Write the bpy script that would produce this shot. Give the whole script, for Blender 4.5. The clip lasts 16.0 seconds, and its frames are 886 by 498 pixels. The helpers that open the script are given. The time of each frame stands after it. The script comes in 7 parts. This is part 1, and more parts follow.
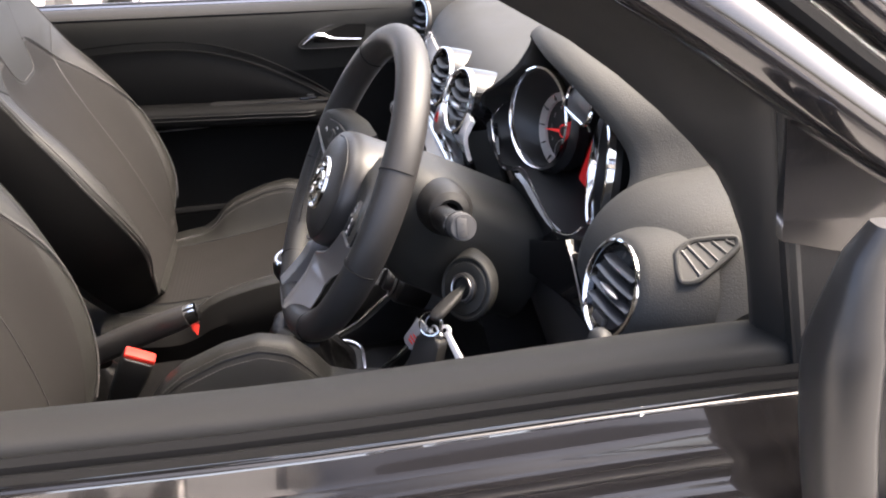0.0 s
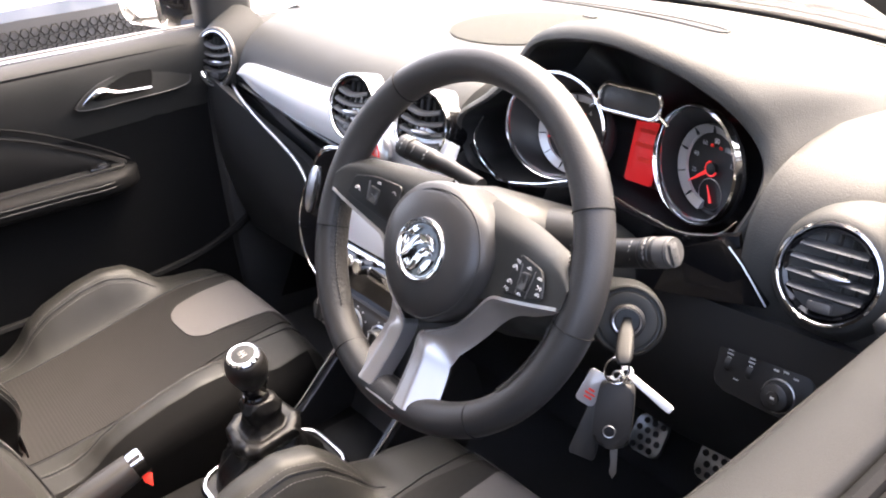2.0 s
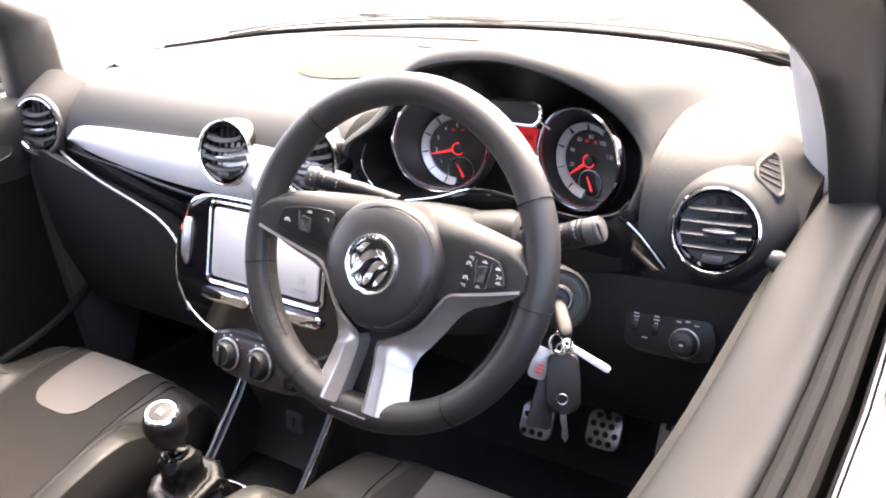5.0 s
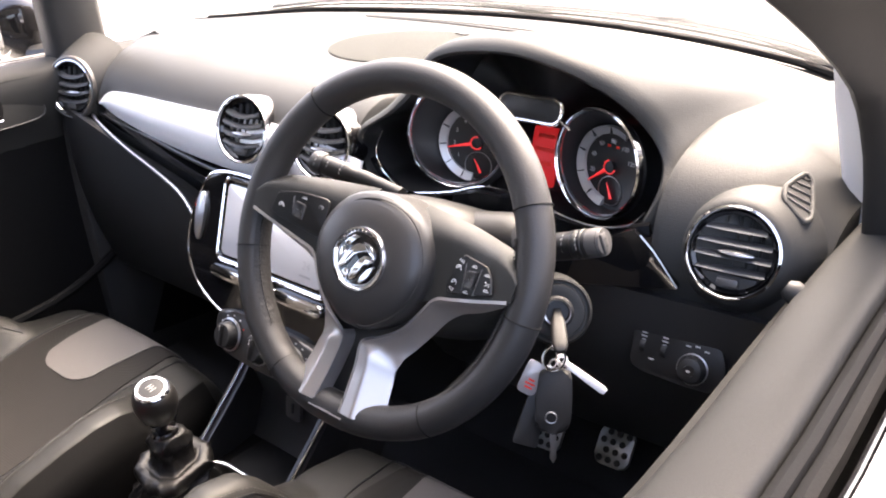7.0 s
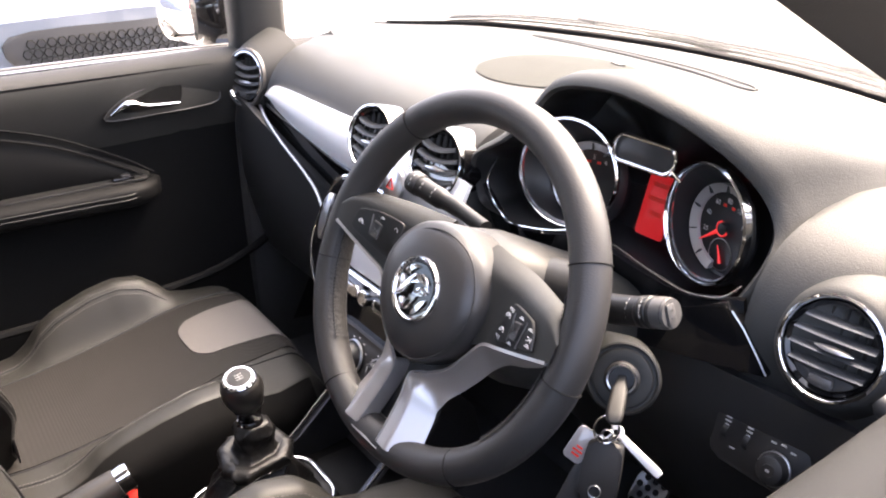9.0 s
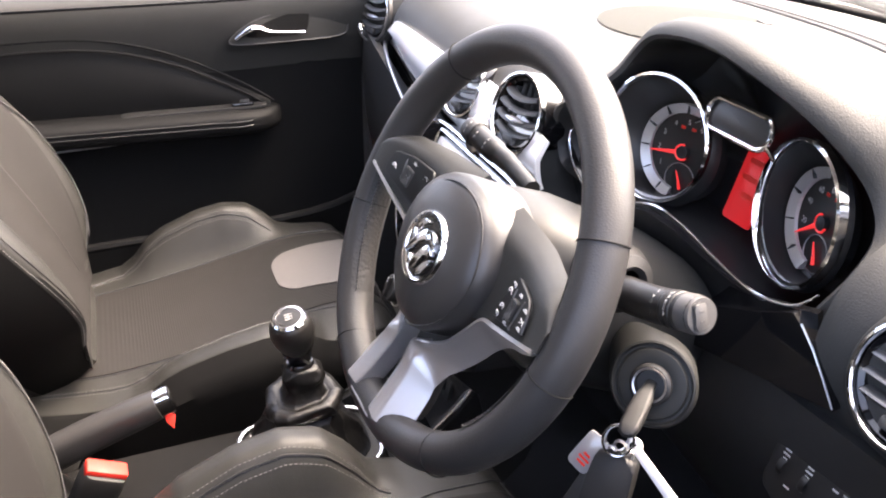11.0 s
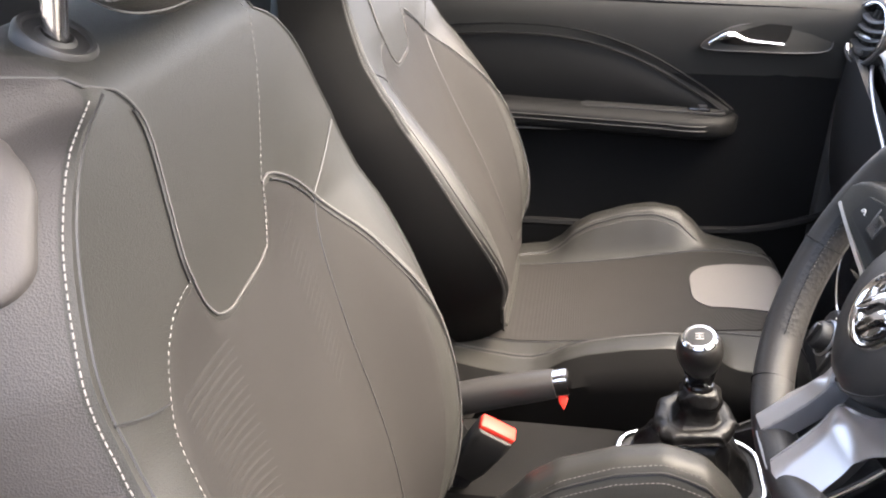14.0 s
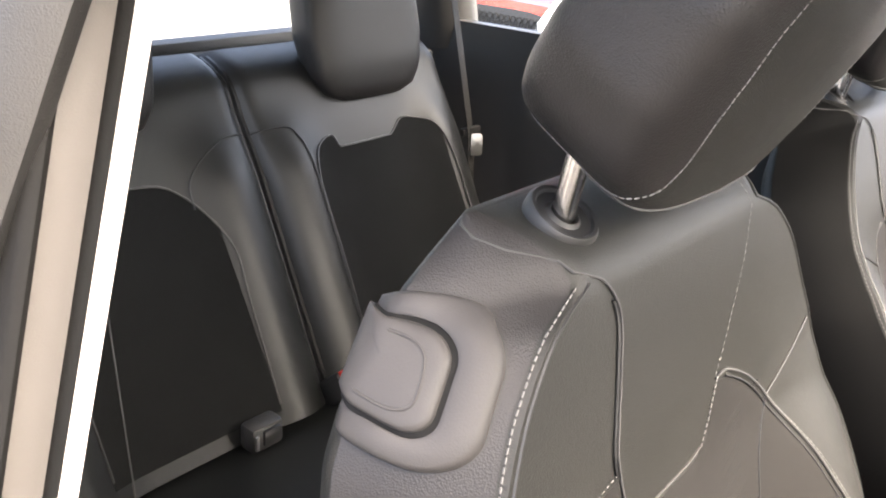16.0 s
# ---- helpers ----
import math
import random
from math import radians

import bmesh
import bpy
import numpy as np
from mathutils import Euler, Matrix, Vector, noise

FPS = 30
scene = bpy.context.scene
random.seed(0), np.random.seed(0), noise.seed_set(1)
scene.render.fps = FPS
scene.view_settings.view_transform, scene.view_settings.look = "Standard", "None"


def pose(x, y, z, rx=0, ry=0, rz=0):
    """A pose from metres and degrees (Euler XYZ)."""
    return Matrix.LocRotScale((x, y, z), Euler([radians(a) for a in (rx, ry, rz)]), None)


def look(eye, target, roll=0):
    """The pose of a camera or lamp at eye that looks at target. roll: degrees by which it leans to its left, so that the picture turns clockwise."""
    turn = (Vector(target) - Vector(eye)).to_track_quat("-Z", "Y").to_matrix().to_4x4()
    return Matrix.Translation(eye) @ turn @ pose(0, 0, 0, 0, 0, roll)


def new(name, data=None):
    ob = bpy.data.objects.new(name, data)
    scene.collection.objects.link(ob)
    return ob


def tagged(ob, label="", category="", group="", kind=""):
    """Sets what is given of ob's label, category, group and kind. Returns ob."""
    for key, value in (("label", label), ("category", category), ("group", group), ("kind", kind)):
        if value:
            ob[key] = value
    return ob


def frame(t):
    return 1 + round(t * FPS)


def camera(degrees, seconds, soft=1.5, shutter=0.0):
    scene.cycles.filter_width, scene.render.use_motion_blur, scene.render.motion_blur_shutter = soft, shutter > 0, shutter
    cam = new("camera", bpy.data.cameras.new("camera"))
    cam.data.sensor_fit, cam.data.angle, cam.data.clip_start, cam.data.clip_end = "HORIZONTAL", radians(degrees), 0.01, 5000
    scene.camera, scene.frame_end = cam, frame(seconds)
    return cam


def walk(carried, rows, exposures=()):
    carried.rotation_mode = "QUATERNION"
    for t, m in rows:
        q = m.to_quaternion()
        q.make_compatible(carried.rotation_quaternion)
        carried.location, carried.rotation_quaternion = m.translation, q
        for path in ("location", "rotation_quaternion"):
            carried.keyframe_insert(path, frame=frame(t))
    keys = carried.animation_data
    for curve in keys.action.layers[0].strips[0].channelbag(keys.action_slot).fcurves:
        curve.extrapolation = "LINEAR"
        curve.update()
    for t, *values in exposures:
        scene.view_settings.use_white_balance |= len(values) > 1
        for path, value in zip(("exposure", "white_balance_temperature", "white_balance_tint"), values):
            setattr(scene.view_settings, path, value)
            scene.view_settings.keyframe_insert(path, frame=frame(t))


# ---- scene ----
from mathutils import noise
EXPOSURES = [(0, 3.4, 6900, 11), (0.5, 3.85, 7000, 11), (1.0, 4.06, 7050, 12), (1.5, 4.22, 7150, 13), (2.5, 4.34, 7150, 13), (3.5, 4.58, 7250, 14), (4.2, 4.57, 7200, 14), (6.5, 4.18, 7150, 14), (7.5, 4.04, 7150, 14), (8.2, 4.02, 7150, 14), (10.5, 4.32, 7100, 14), (11.5, 4.26, 7050, 14), (12.5, 4.08, 7050, 14), (13.0, 3.98, 7050, 13), (13.5, 3.93, 7050, 13), (14, 4.42, 7000, 9), (14.5, 4.90, 6950, 7), (15.2, 4.92, 7000, 6), (15.6, 4.45, 7050, 7), (16, 4.22, 7150, 8)]
cam = camera(53.7, 16.0, soft=2.0)
walk(cam, [
    (0, look((1.274, -0.005, 1.256), (0.3803, 0.1280, 0.8286), -0.97)),
    (0.5, look((1.170, -0.119, 1.241), (0.2919, 0.1208, 0.8274), -2.88)),
    (1, look((1.056, -0.212, 1.243), (0.2167, 0.1274, 0.8175), -4.15)),
    (1.5, look((0.992, -0.291, 1.243), (0.1998, 0.1344, 0.8050), -4.53)),
    (2, look((0.948, -0.413, 1.259), (0.2183, 0.1124, 0.8217), -4.43)),
    (2.5, look((0.871, -0.462, 1.255), (0.1932, 0.1316, 0.8219), -4.86)),
    (3, look((0.826, -0.495, 1.262), (0.1964, 0.1489, 0.8272), -6.45)),
    (3.5, look((0.836, -0.557, 1.275), (0.2477, 0.1299, 0.8489), -7.36)),
    (4, look((0.851, -0.584, 1.274), (0.2942, 0.1356, 0.8594), -7.04)),
    (6.5, look((0.902, -0.560, 1.266), (0.3220, 0.1398, 0.8490), -3.98)),
    (7, look((0.900, -0.506, 1.258), (0.2956, 0.1693, 0.8354), -3.41)),
    (7.5, look((0.916, -0.467, 1.253), (0.2811, 0.1811, 0.8322), -2.95)),
    (8, look((0.948, -0.458, 1.266), (0.2584, 0.1398, 0.8578), -2.60)),
    (10.5, look((0.955, -0.223, 1.234), (0.1378, 0.1523, 0.7974), 0.91)),
    (11, look((0.940, -0.209, 1.219), (0.1012, 0.1013, 0.7718), 0.61)),
    (11.5, look((0.927, -0.230, 1.211), (0.0754, 0.0092, 0.7449), 0.92)),
    (12, look((0.922, -0.249, 1.203), (0.0630, -0.0818, 0.7198), 1.08)),
    (12.5, look((0.910, -0.268, 1.207), (0.0466, -0.1697, 0.7124), 0.59)),
    (13, look((0.887, -0.272, 1.201), (0.0232, -0.2294, 0.6992), 0.45)),
    (13.5, look((0.891, -0.263, 1.205), (0.0230, -0.2885, 0.7089), 0.68)),
    (14, look((0.929, -0.231, 1.232), (0.0521, -0.3713, 0.7721), 0.77)),
    (14.5, look((0.941, -0.215, 1.256), (0.0754, -0.4817, 0.8317), 1.62)),
    (15, look((0.921, -0.227, 1.275), (0.1016, -0.6339, 0.8714), 1.75)),
    (15.5, look((0.902, -0.267, 1.287), (0.1449, -0.7908, 0.8979), 2.72)),
    (16, look((0.890, -0.277, 1.284), (0.1767, -0.8603, 0.8957), 4.03)),
], EXPOSURES)

# ---- light ----
world = bpy.data.worlds.new("sky")
scene.world = world
world.use_nodes = True
wn = world.node_tree
sky = wn.nodes.new("ShaderNodeTexSky")
sky.sky_type, sky.sun_disc = "NISHITA", False
sky.sun_elevation, sky.sun_rotation = radians(55.0), radians(-5.0)
sky.dust_density, sky.air_density, sky.ozone_density = 7.0, 0.55, 0.5
wn.links.new(sky.outputs[0], wn.nodes["Background"].inputs[0])
wn.nodes["Background"].inputs[1].default_value = 0.15
sun = new("sun", bpy.data.lights.new("sun", "SUN"))
sun.data.energy, sun.data.angle, sun.data.color = 0.12, radians(60.0), (1.0, 0.95, 0.88)
sun.matrix_world = look((-0.40, 4.57, 6.55), (0, 0, 0))


# ---- materials ----
def material(name, color, rough=0.5, metal=0.0, grain=0.0, grain_size=400.0, vary=0.12, vary_size=9.0, coat=0.0, kind="noise", spec=0.5):
    m = bpy.data.materials.new(name)
    m.use_nodes = True
    n, l = m.node_tree.nodes, m.node_tree.links
    b = n["Principled BSDF"]
    b.inputs["Roughness"].default_value = rough
    b.inputs["Metallic"].default_value = metal
    b.inputs["Coat Weight"].default_value = coat
    b.inputs["Coat Roughness"].default_value = 0.03
    b.inputs["Specular IOR Level"].default_value = spec
    co = n.new("ShaderNodeTexCoord")
    big = n.new("ShaderNodeTexNoise")
    big.inputs["Scale"].default_value, big.inputs["Detail"].default_value = vary_size, 6
    l.new(co.outputs["Object"], big.inputs["Vector"])
    mix = n.new("ShaderNodeMix")
    mix.data_type = "RGBA"
    mix.inputs[6].default_value = (*[c * (1 - vary) for c in color], 1)
    mix.inputs[7].default_value = (*[min(1, c * (1 + vary)) for c in color], 1)
    l.new(big.outputs["Fac"], mix.inputs[0])
    l.new(mix.outputs[2], b.inputs["Base Color"])
    ramp = n.new("ShaderNodeMapRange")
    ramp.inputs["To Min"].default_value, ramp.inputs["To Max"].default_value = rough * 0.85, min(1, rough * 1.15)
    l.new(big.outputs["Fac"], ramp.inputs["Value"])
    l.new(ramp.outputs["Result"], b.inputs["Roughness"])
    if grain:
        if kind == "cell":
            tex = n.new("ShaderNodeTexVoronoi")
            out = "Distance"
        elif kind == "weave":
            tex = n.new("ShaderNodeTexWave")
            tex.bands_direction = "Z"
            tex.inputs["Distortion"].default_value = 1.5
            out = "Fac"
        else:
            tex = n.new("ShaderNodeTexNoise")
            out = "Fac"
        tex.inputs["Scale"].default_value = grain_size
        l.new(co.outputs["Object"], tex.inputs["Vector"])
        bump = n.new("ShaderNodeBump")
        bump.inputs["Strength"].default_value, bump.inputs["Distance"].default_value = grain, 0.001
        l.new(tex.outputs[out], bump.inputs["Height"])
        l.new(bump.outputs["Normal"], b.inputs["Normal"])
    return m


def glowing(name, color, strength):
    m = material(name, color, 0.4)
    b = m.node_tree.nodes["Principled BSDF"]
    b.inputs["Emission Color"].default_value = (*color, 1)
    b.inputs["Emission Strength"].default_value = strength
    return m


def clear_glass(name, tint=(0.965, 0.98, 0.975)):
    """A pane that lets light pass and mirrors more and more at a grazing view, alike on both faces."""
    m = bpy.data.materials.new(name)
    m.use_nodes = True
    n, l = m.node_tree.nodes, m.node_tree.links
    n.remove(n["Principled BSDF"])
    a, g, f, p, k, x = (n.new("ShaderNodeBsdfTransparent"), n.new("ShaderNodeBsdfGlossy"), n.new("ShaderNodeLayerWeight"), n.new("ShaderNodeMath"), n.new("ShaderNodeMath"), n.new("ShaderNodeMixShader"))
    a.inputs[0].default_value = (*tint, 1)
    g.inputs["Roughness"].default_value = 0.02
    f.inputs[0].default_value = 0.5
    p.operation, k.operation = "POWER", "MULTIPLY_ADD"
    p.inputs[1].default_value, k.inputs[1].default_value, k.inputs[2].default_value = 5.0, 0.96, 0.04
    l.new(f.outputs["Facing"], p.inputs[0]), l.new(p.outputs[0], k.inputs[0])
    l.new(k.outputs[0], x.inputs[0]), l.new(a.outputs[0], x.inputs[1]), l.new(g.outputs[0], x.inputs[2])
    l.new(x.outputs[0], n["Material Output"].inputs[0])
    return m


DASH = material("dash_soft_plastic", (0.0300, 0.0303, 0.0290), 0.6, spec=0.22, grain=0.4, grain_size=650, vary=0.1)
PILLAR = material("pillar_plastic", (0.015, 0.0148, 0.0145), 0.5, spec=0.3, grain=0.2, grain_size=900)
SLAT = material("vent_slat", (0.085, 0.085, 0.086), 0.32, 0.6)
DARK = material("dark_plastic", (0.021, 0.021, 0.0208), 0.45, grain=0.3, grain_size=900)
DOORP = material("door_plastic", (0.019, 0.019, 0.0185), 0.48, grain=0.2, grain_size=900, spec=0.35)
# door plastic with the far side's weaker light put into its colour
DOORSHADE = material("shaded_door_plastic", (0.0056, 0.0057, 0.0058), 0.6, grain=0.2, grain_size=900, spec=0.1)
BLACK = material("black_recess", (0.011, 0.011, 0.011), 0.5)
PIANO = material("piano_black", (0.005, 0.005, 0.0055), 0.07, spec=0.35, coat=0.45, vary=0.2)
SATIN = material("satin_black", (0.014, 0.014, 0.0145), 0.33, coat=0.1)
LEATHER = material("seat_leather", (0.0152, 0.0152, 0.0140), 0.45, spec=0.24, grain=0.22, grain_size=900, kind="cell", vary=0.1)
RIM = material("rim_leather", (0.0200, 0.0195, 0.0194), 0.45, spec=0.38, grain=0.14, grain_size=700, kind="cell", vary=0.12)
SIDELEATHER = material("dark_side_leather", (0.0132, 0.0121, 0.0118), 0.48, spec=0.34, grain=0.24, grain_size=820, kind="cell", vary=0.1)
# rear leather darkened in colour for the dim rear of the cabin
REARSHADE = material("shaded_rear_leather", (0.0040, 0.0044, 0.0041), 0.45, spec=0.38, grain=0.15, grain_size=850, kind="cell", vary=0.12)
RELEASE = material("release_plastic", (0.034, 0.0318, 0.0310), 0.55, spec=0.3, grain=0.15, grain_size=900)
BEIGE = material("beige_pillar_plastic", (0.078, 0.073, 0.070), 0.4, grain=0.15, grain_size=900)
# near black: the shade between seats and console is put into this colour
SHADEBLACK = material("painted_shade_black", (0.0032, 0.0031, 0.0030), 0.7, spec=0.09, grain=0.2, grain_size=900)
PERF = material("perforated_leather", (0.014, 0.014, 0.014), 0.55, spec=0.3, grain=0.55, grain_size=260, kind="cell")
FABRIC = material("seat_fabric", (0.0092, 0.0085, 0.0079), 0.75, spec=0.2, grain=0.16, grain_size=480, kind="weave", vary=0.15)
PATCH = material("light_seat_fabric", (0.070, 0.065, 0.063), 0.65, grain=0.5, grain_size=500)
PIPING = material("grey_piping", (0.033, 0.032, 0.031), 0.7, grain=0.5, grain_size=500)
STITCH = material("white_thread", (0.12, 0.116, 0.112), 0.75)
CHROME = material("chrome", (0.82, 0.82, 0.83), 0.09, 1.0, vary=0.03)
SILVER = material("satin_silver", (0.62, 0.61, 0.61), 0.3, 1.0, vary=0.05)
STEEL = material("brushed_steel", (0.5, 0.5, 0.5), 0.35, 1.0)
WHITE = material("white_gloss_trim", (0.84, 0.83, 0.82), 0.15, coat=0.8, vary=0.03)
PALE = material("pale_pillar_trim", (0.62, 0.6, 0.57), 0.7, grain=0.3)
HEADLINE = material("headliner_cloth", (0.36, 0.355, 0.34), 0.9, grain=0.4)
RUBBER = material("rubber_seal", (0.007, 0.007, 0.007), 0.75, grain=0.2, spec=0.12)
PAINT = material("black_paint", (0.012, 0.011, 0.011), 0.1, coat=1.0, vary=0.15)
CARPET = material("black_carpet", (0.028, 0.028, 0.028), 0.95, grain=1.0, grain_size=700)
REDP = material("red_plastic", (0.55, 0.028, 0.018), 0.55, spec=0.22)
DIAL = material("dial_face", (0.012, 0.012, 0.012), 0.4)
DIALRING = material("dial_band", (0.5, 0.49, 0.48), 0.35, 0.7)
MARK = material("white_marking", (0.5, 0.5, 0.49), 0.5)
REDLCD = glowing("red_display", (0.35, 0.01, 0.012), 0.05)
REDGLOW = glowing("red_needle", (0.7, 0.03, 0.03), 0.05)
SCREEN = material("grey_screen", (0.6, 0.6, 0.6), 0.12, coat=0.8, vary=0.04)
GAITER = material("gaiter_leather", (0.0045, 0.0044, 0.0043), 0.42, spec=0.3, grain=1.6, grain_size=85)
GLASS = clear_glass("window_glass")
MIRROR = material("mirror_glass", (0.9, 0.9, 0.9), 0.02, 1.0, vary=0.01)
# rear cloth, likewise with the dimness put into its colour
REARCLOTHSHADE = material("shaded_rear_cloth", (0.0034, 0.0036, 0.0034), 0.85, spec=0.2, grain=0.5, grain_size=420, kind="weave")
POST = material("dark_post_steel", (0.44, 0.43, 0.42), 0.22, 1.0, vary=0.08)
BELT = material("belt_webbing", (0.011, 0.011, 0.0112), 0.7, spec=0.25, grain=0.8, grain_size=500, kind="weave")
ASPHALT = material("asphalt", (0.32, 0.312, 0.300), 0.9, grain=1.0, grain_size=120, vary=0.25, vary_size=1.5)
FORK = material("silver_spoke_paint", (0.40, 0.385, 0.375), 0.36, 0.8, vary=0.04)
DOORTOP = material("door_top_plastic", (0.0225, 0.0222, 0.0208), 0.62, spec=0.15, grain=0.2, grain_size=900)
GREYP = material("grey_plastic", (0.052, 0.050, 0.048), 0.42, grain=0.2, grain_size=900)
KEYTAG = material("white_plastic", (0.72, 0.72, 0.72), 0.3, coat=0.3)
CLEARTAG = material("clear_tag", (0.24, 0.24, 0.25), 0.10, coat=0.8)
STALKCAP = material("pale_grey_plastic", (0.042, 0.041, 0.040), 0.45, grain=0.1, grain_size=900)
STALKMARK = material("grey_marking", (0.24, 0.24, 0.235), 0.5)
STALK = material("stalk_plastic", (0.0065, 0.0065, 0.0066), 0.42, spec=0.3)
KNOB = material("knob_leather", (0.009, 0.0088, 0.0086), 0.36, spec=0.4, grain=0.12, grain_size=800, kind="cell")
COLUMN = material("column_plastic", (0.0165, 0.0168, 0.0158), 0.5, spec=0.3, grain=0.2, grain_size=900)
HUB = material("hub_plastic", (0.0225, 0.0218, 0.0216), 0.38, grain=0.15, grain_size=900)


# ---- helpers for building ----
def part(name, bm, mat, parent=None, label="", angle=38):
    me = bpy.data.meshes.new(name)
    bmesh.ops.recalc_face_normals(bm, faces=bm.faces)
    bm.to_mesh(me)
    bm.free()
    for poly in me.polygons:
        poly.use_smooth = True
    me.set_sharp_from_angle(angle=radians(angle))
    me.materials.append(mat)
    ob = new(name, me)
    if parent:
        ob.parent = parent
        if parent.type == "EMPTY":
            ob.matrix_parent_inverse = parent.matrix_basis.inverted()
    return tagged(ob, label) if label else ob


def thing(name, at, label, category, group="", kind=""):
    ob = new(name)
    ob.empty_display_size = 0.05
    ob.matrix_basis = Matrix.Translation(at)
    return tagged(ob, label, category, group, kind)


def box(bm, c, s, m=None, bevel=0.004, seg=2):
    """A bevelled box of size s round c, in the frame m."""
    mat = (m or Matrix()) @ Matrix.Translation(c) @ Matrix.Diagonal((*s, 1))
    vs = bmesh.ops.create_cube(bm, size=1, matrix=mat)["verts"]
    if bevel:
        es = list({e for v in vs for e in v.link_edges})
        bmesh.ops.bevel(bm, geom=es, offset=bevel, segments=seg, profile=0.5, affect="EDGES")
    return bm


def rbox(c, s, m=None, bevel=0.004, seg=2):
    return box(bmesh.new(), c, s, m, bevel, seg)


def loft(bm, rings, closed=True, caps=True):
    vs = [[bm.verts.new(p) for p in ring] for ring in rings]
    n = len(rings[0])
    for a, b in zip(vs, vs[1:]):
        for i in range(n if closed else n - 1):
            j = (i + 1) % n
            bm.faces.new((a[i], a[j], b[j], b[i]))
    if caps and closed:
        bm.faces.new(vs[0][::-1])
        bm.faces.new(vs[-1])
    return bm


def smooth_path(pts, n=8, closed=False):
    """Points on a Catmull-Rom line through pts."""
    P = [Vector(p) for p in pts]
    out = []
    k = len(P)
    for i in range(k if closed else k - 1):
        if closed:
            a, b, c, d = P[i - 1], P[i], P[(i + 1) % k], P[(i + 2) % k]
        else:
            a, b, c, d = P[max(i - 1, 0)], P[i], P[i + 1], P[min(i + 2, k - 1)]
        for j in range(n):
            t = j / n
            out.append(0.5 * ((2 * b) + (c - a) * t + (2 * a - 5 * b + 4 * c - d) * t * t + (3 * b - a - 3 * c + d) * t**3))
    if not closed:
        out.append(P[-1])
    return out


def tube(bm, pts, r, n=10, closed=False, flat=1.0, up=None):
    """A round (or flattened) rod along pts. r: a radius or one for each point."""
    P = [Vector(p) for p in pts]
    k = len(P)
    rr = r if isinstance(r, (list, tuple)) else [r] * k
    rings, side = [], None
    for i, p in enumerate(P):
        d = (P[(i + 1) % k] - P[i - 1]) if closed else (P[min(i + 1, k - 1)] - P[max(i - 1, 0)])
        d.normalize()
        if side is None or up is not None:
            ref = Vector(up) if up is not None else (Vector((0, 0, 1)) if abs(d.z) < 0.9 else Vector((1, 0, 0)))
            side = d.cross(ref)
        side = (side - d * side.dot(d)).normalized()
        top = side.cross(d)
        rings.append([p + rr[i] * (math.cos(2 * math.pi * j / n) * side + flat * math.sin(2 * math.pi * j / n) * top) for j in range(n)])
    if closed:
        rings.append(rings[0])
        loft(bm, rings, caps=False)
        bmesh.ops.remove_doubles(bm, verts=bm.verts, dist=1e-6)
    else:
        loft(bm, rings)
    return bm


def lathe(bm, profile, m, n=32):
    """Turns (radius, height) pairs round the local z of m."""
    rings = [[m @ Vector((r * math.cos(2 * math.pi * i / n), r * math.sin(2 * math.pi * i / n), h)) for i in range(n)] for r, h in profile]
    loft(bm, rings, caps=False)
    for k in (0, -1):
        if profile[k][0] < 0.002:
            bm.verts.ensure_lookup_table()
            vs = bm.verts[-len(rings) * n:][:n] if k == 0 else bm.verts[-n:]
            bm.faces.new(vs)
    return bm


def plate(bm, outline, depth, m, bevel=0.0, seg=2):
    """An outline in the local xy of m, drawn out from z = 0 to depth, with the upper edge rounded."""
    lo = [bm.verts.new(m @ Vector((x, y, 0))) for x, y in outline]
    hi = [bm.verts.new(m @ Vector((x, y, depth))) for x, y in outline]
    k = len(outline)
    bm.faces.new(lo[::-1])
    bm.faces.new(hi)
    for i in range(k):
        bm.faces.new((lo[i], lo[(i + 1) % k], hi[(i + 1) % k], hi[i]))
    if bevel:
        es = [e for e in bm.edges if e.verts[0] in hi and e.verts[1] in hi]
        bmesh.ops.bevel(bm, geom=es, offset=bevel, segments=seg, profile=0.5, affect="EDGES")
    return bm


def round_outline(w, h, r, n=5):
    out = []
    for cx, cy, a0 in ((w / 2 - r, h / 2 - r, 0), (-w / 2 + r, h / 2 - r, 90), (-w / 2 + r, -h / 2 + r, 180), (w / 2 - r, -h / 2 + r, 270)):
        for i in range(n + 1):
            a = radians(a0 + 90 * i / n)
            out.append((cx + r * math.cos(a), cy + r * math.sin(a)))
    return out


def smooth_outline(pts, n=5):
    return [(p.x, p.y) for p in smooth_path([(x, y, 0) for x, y in pts], n, closed=True)]


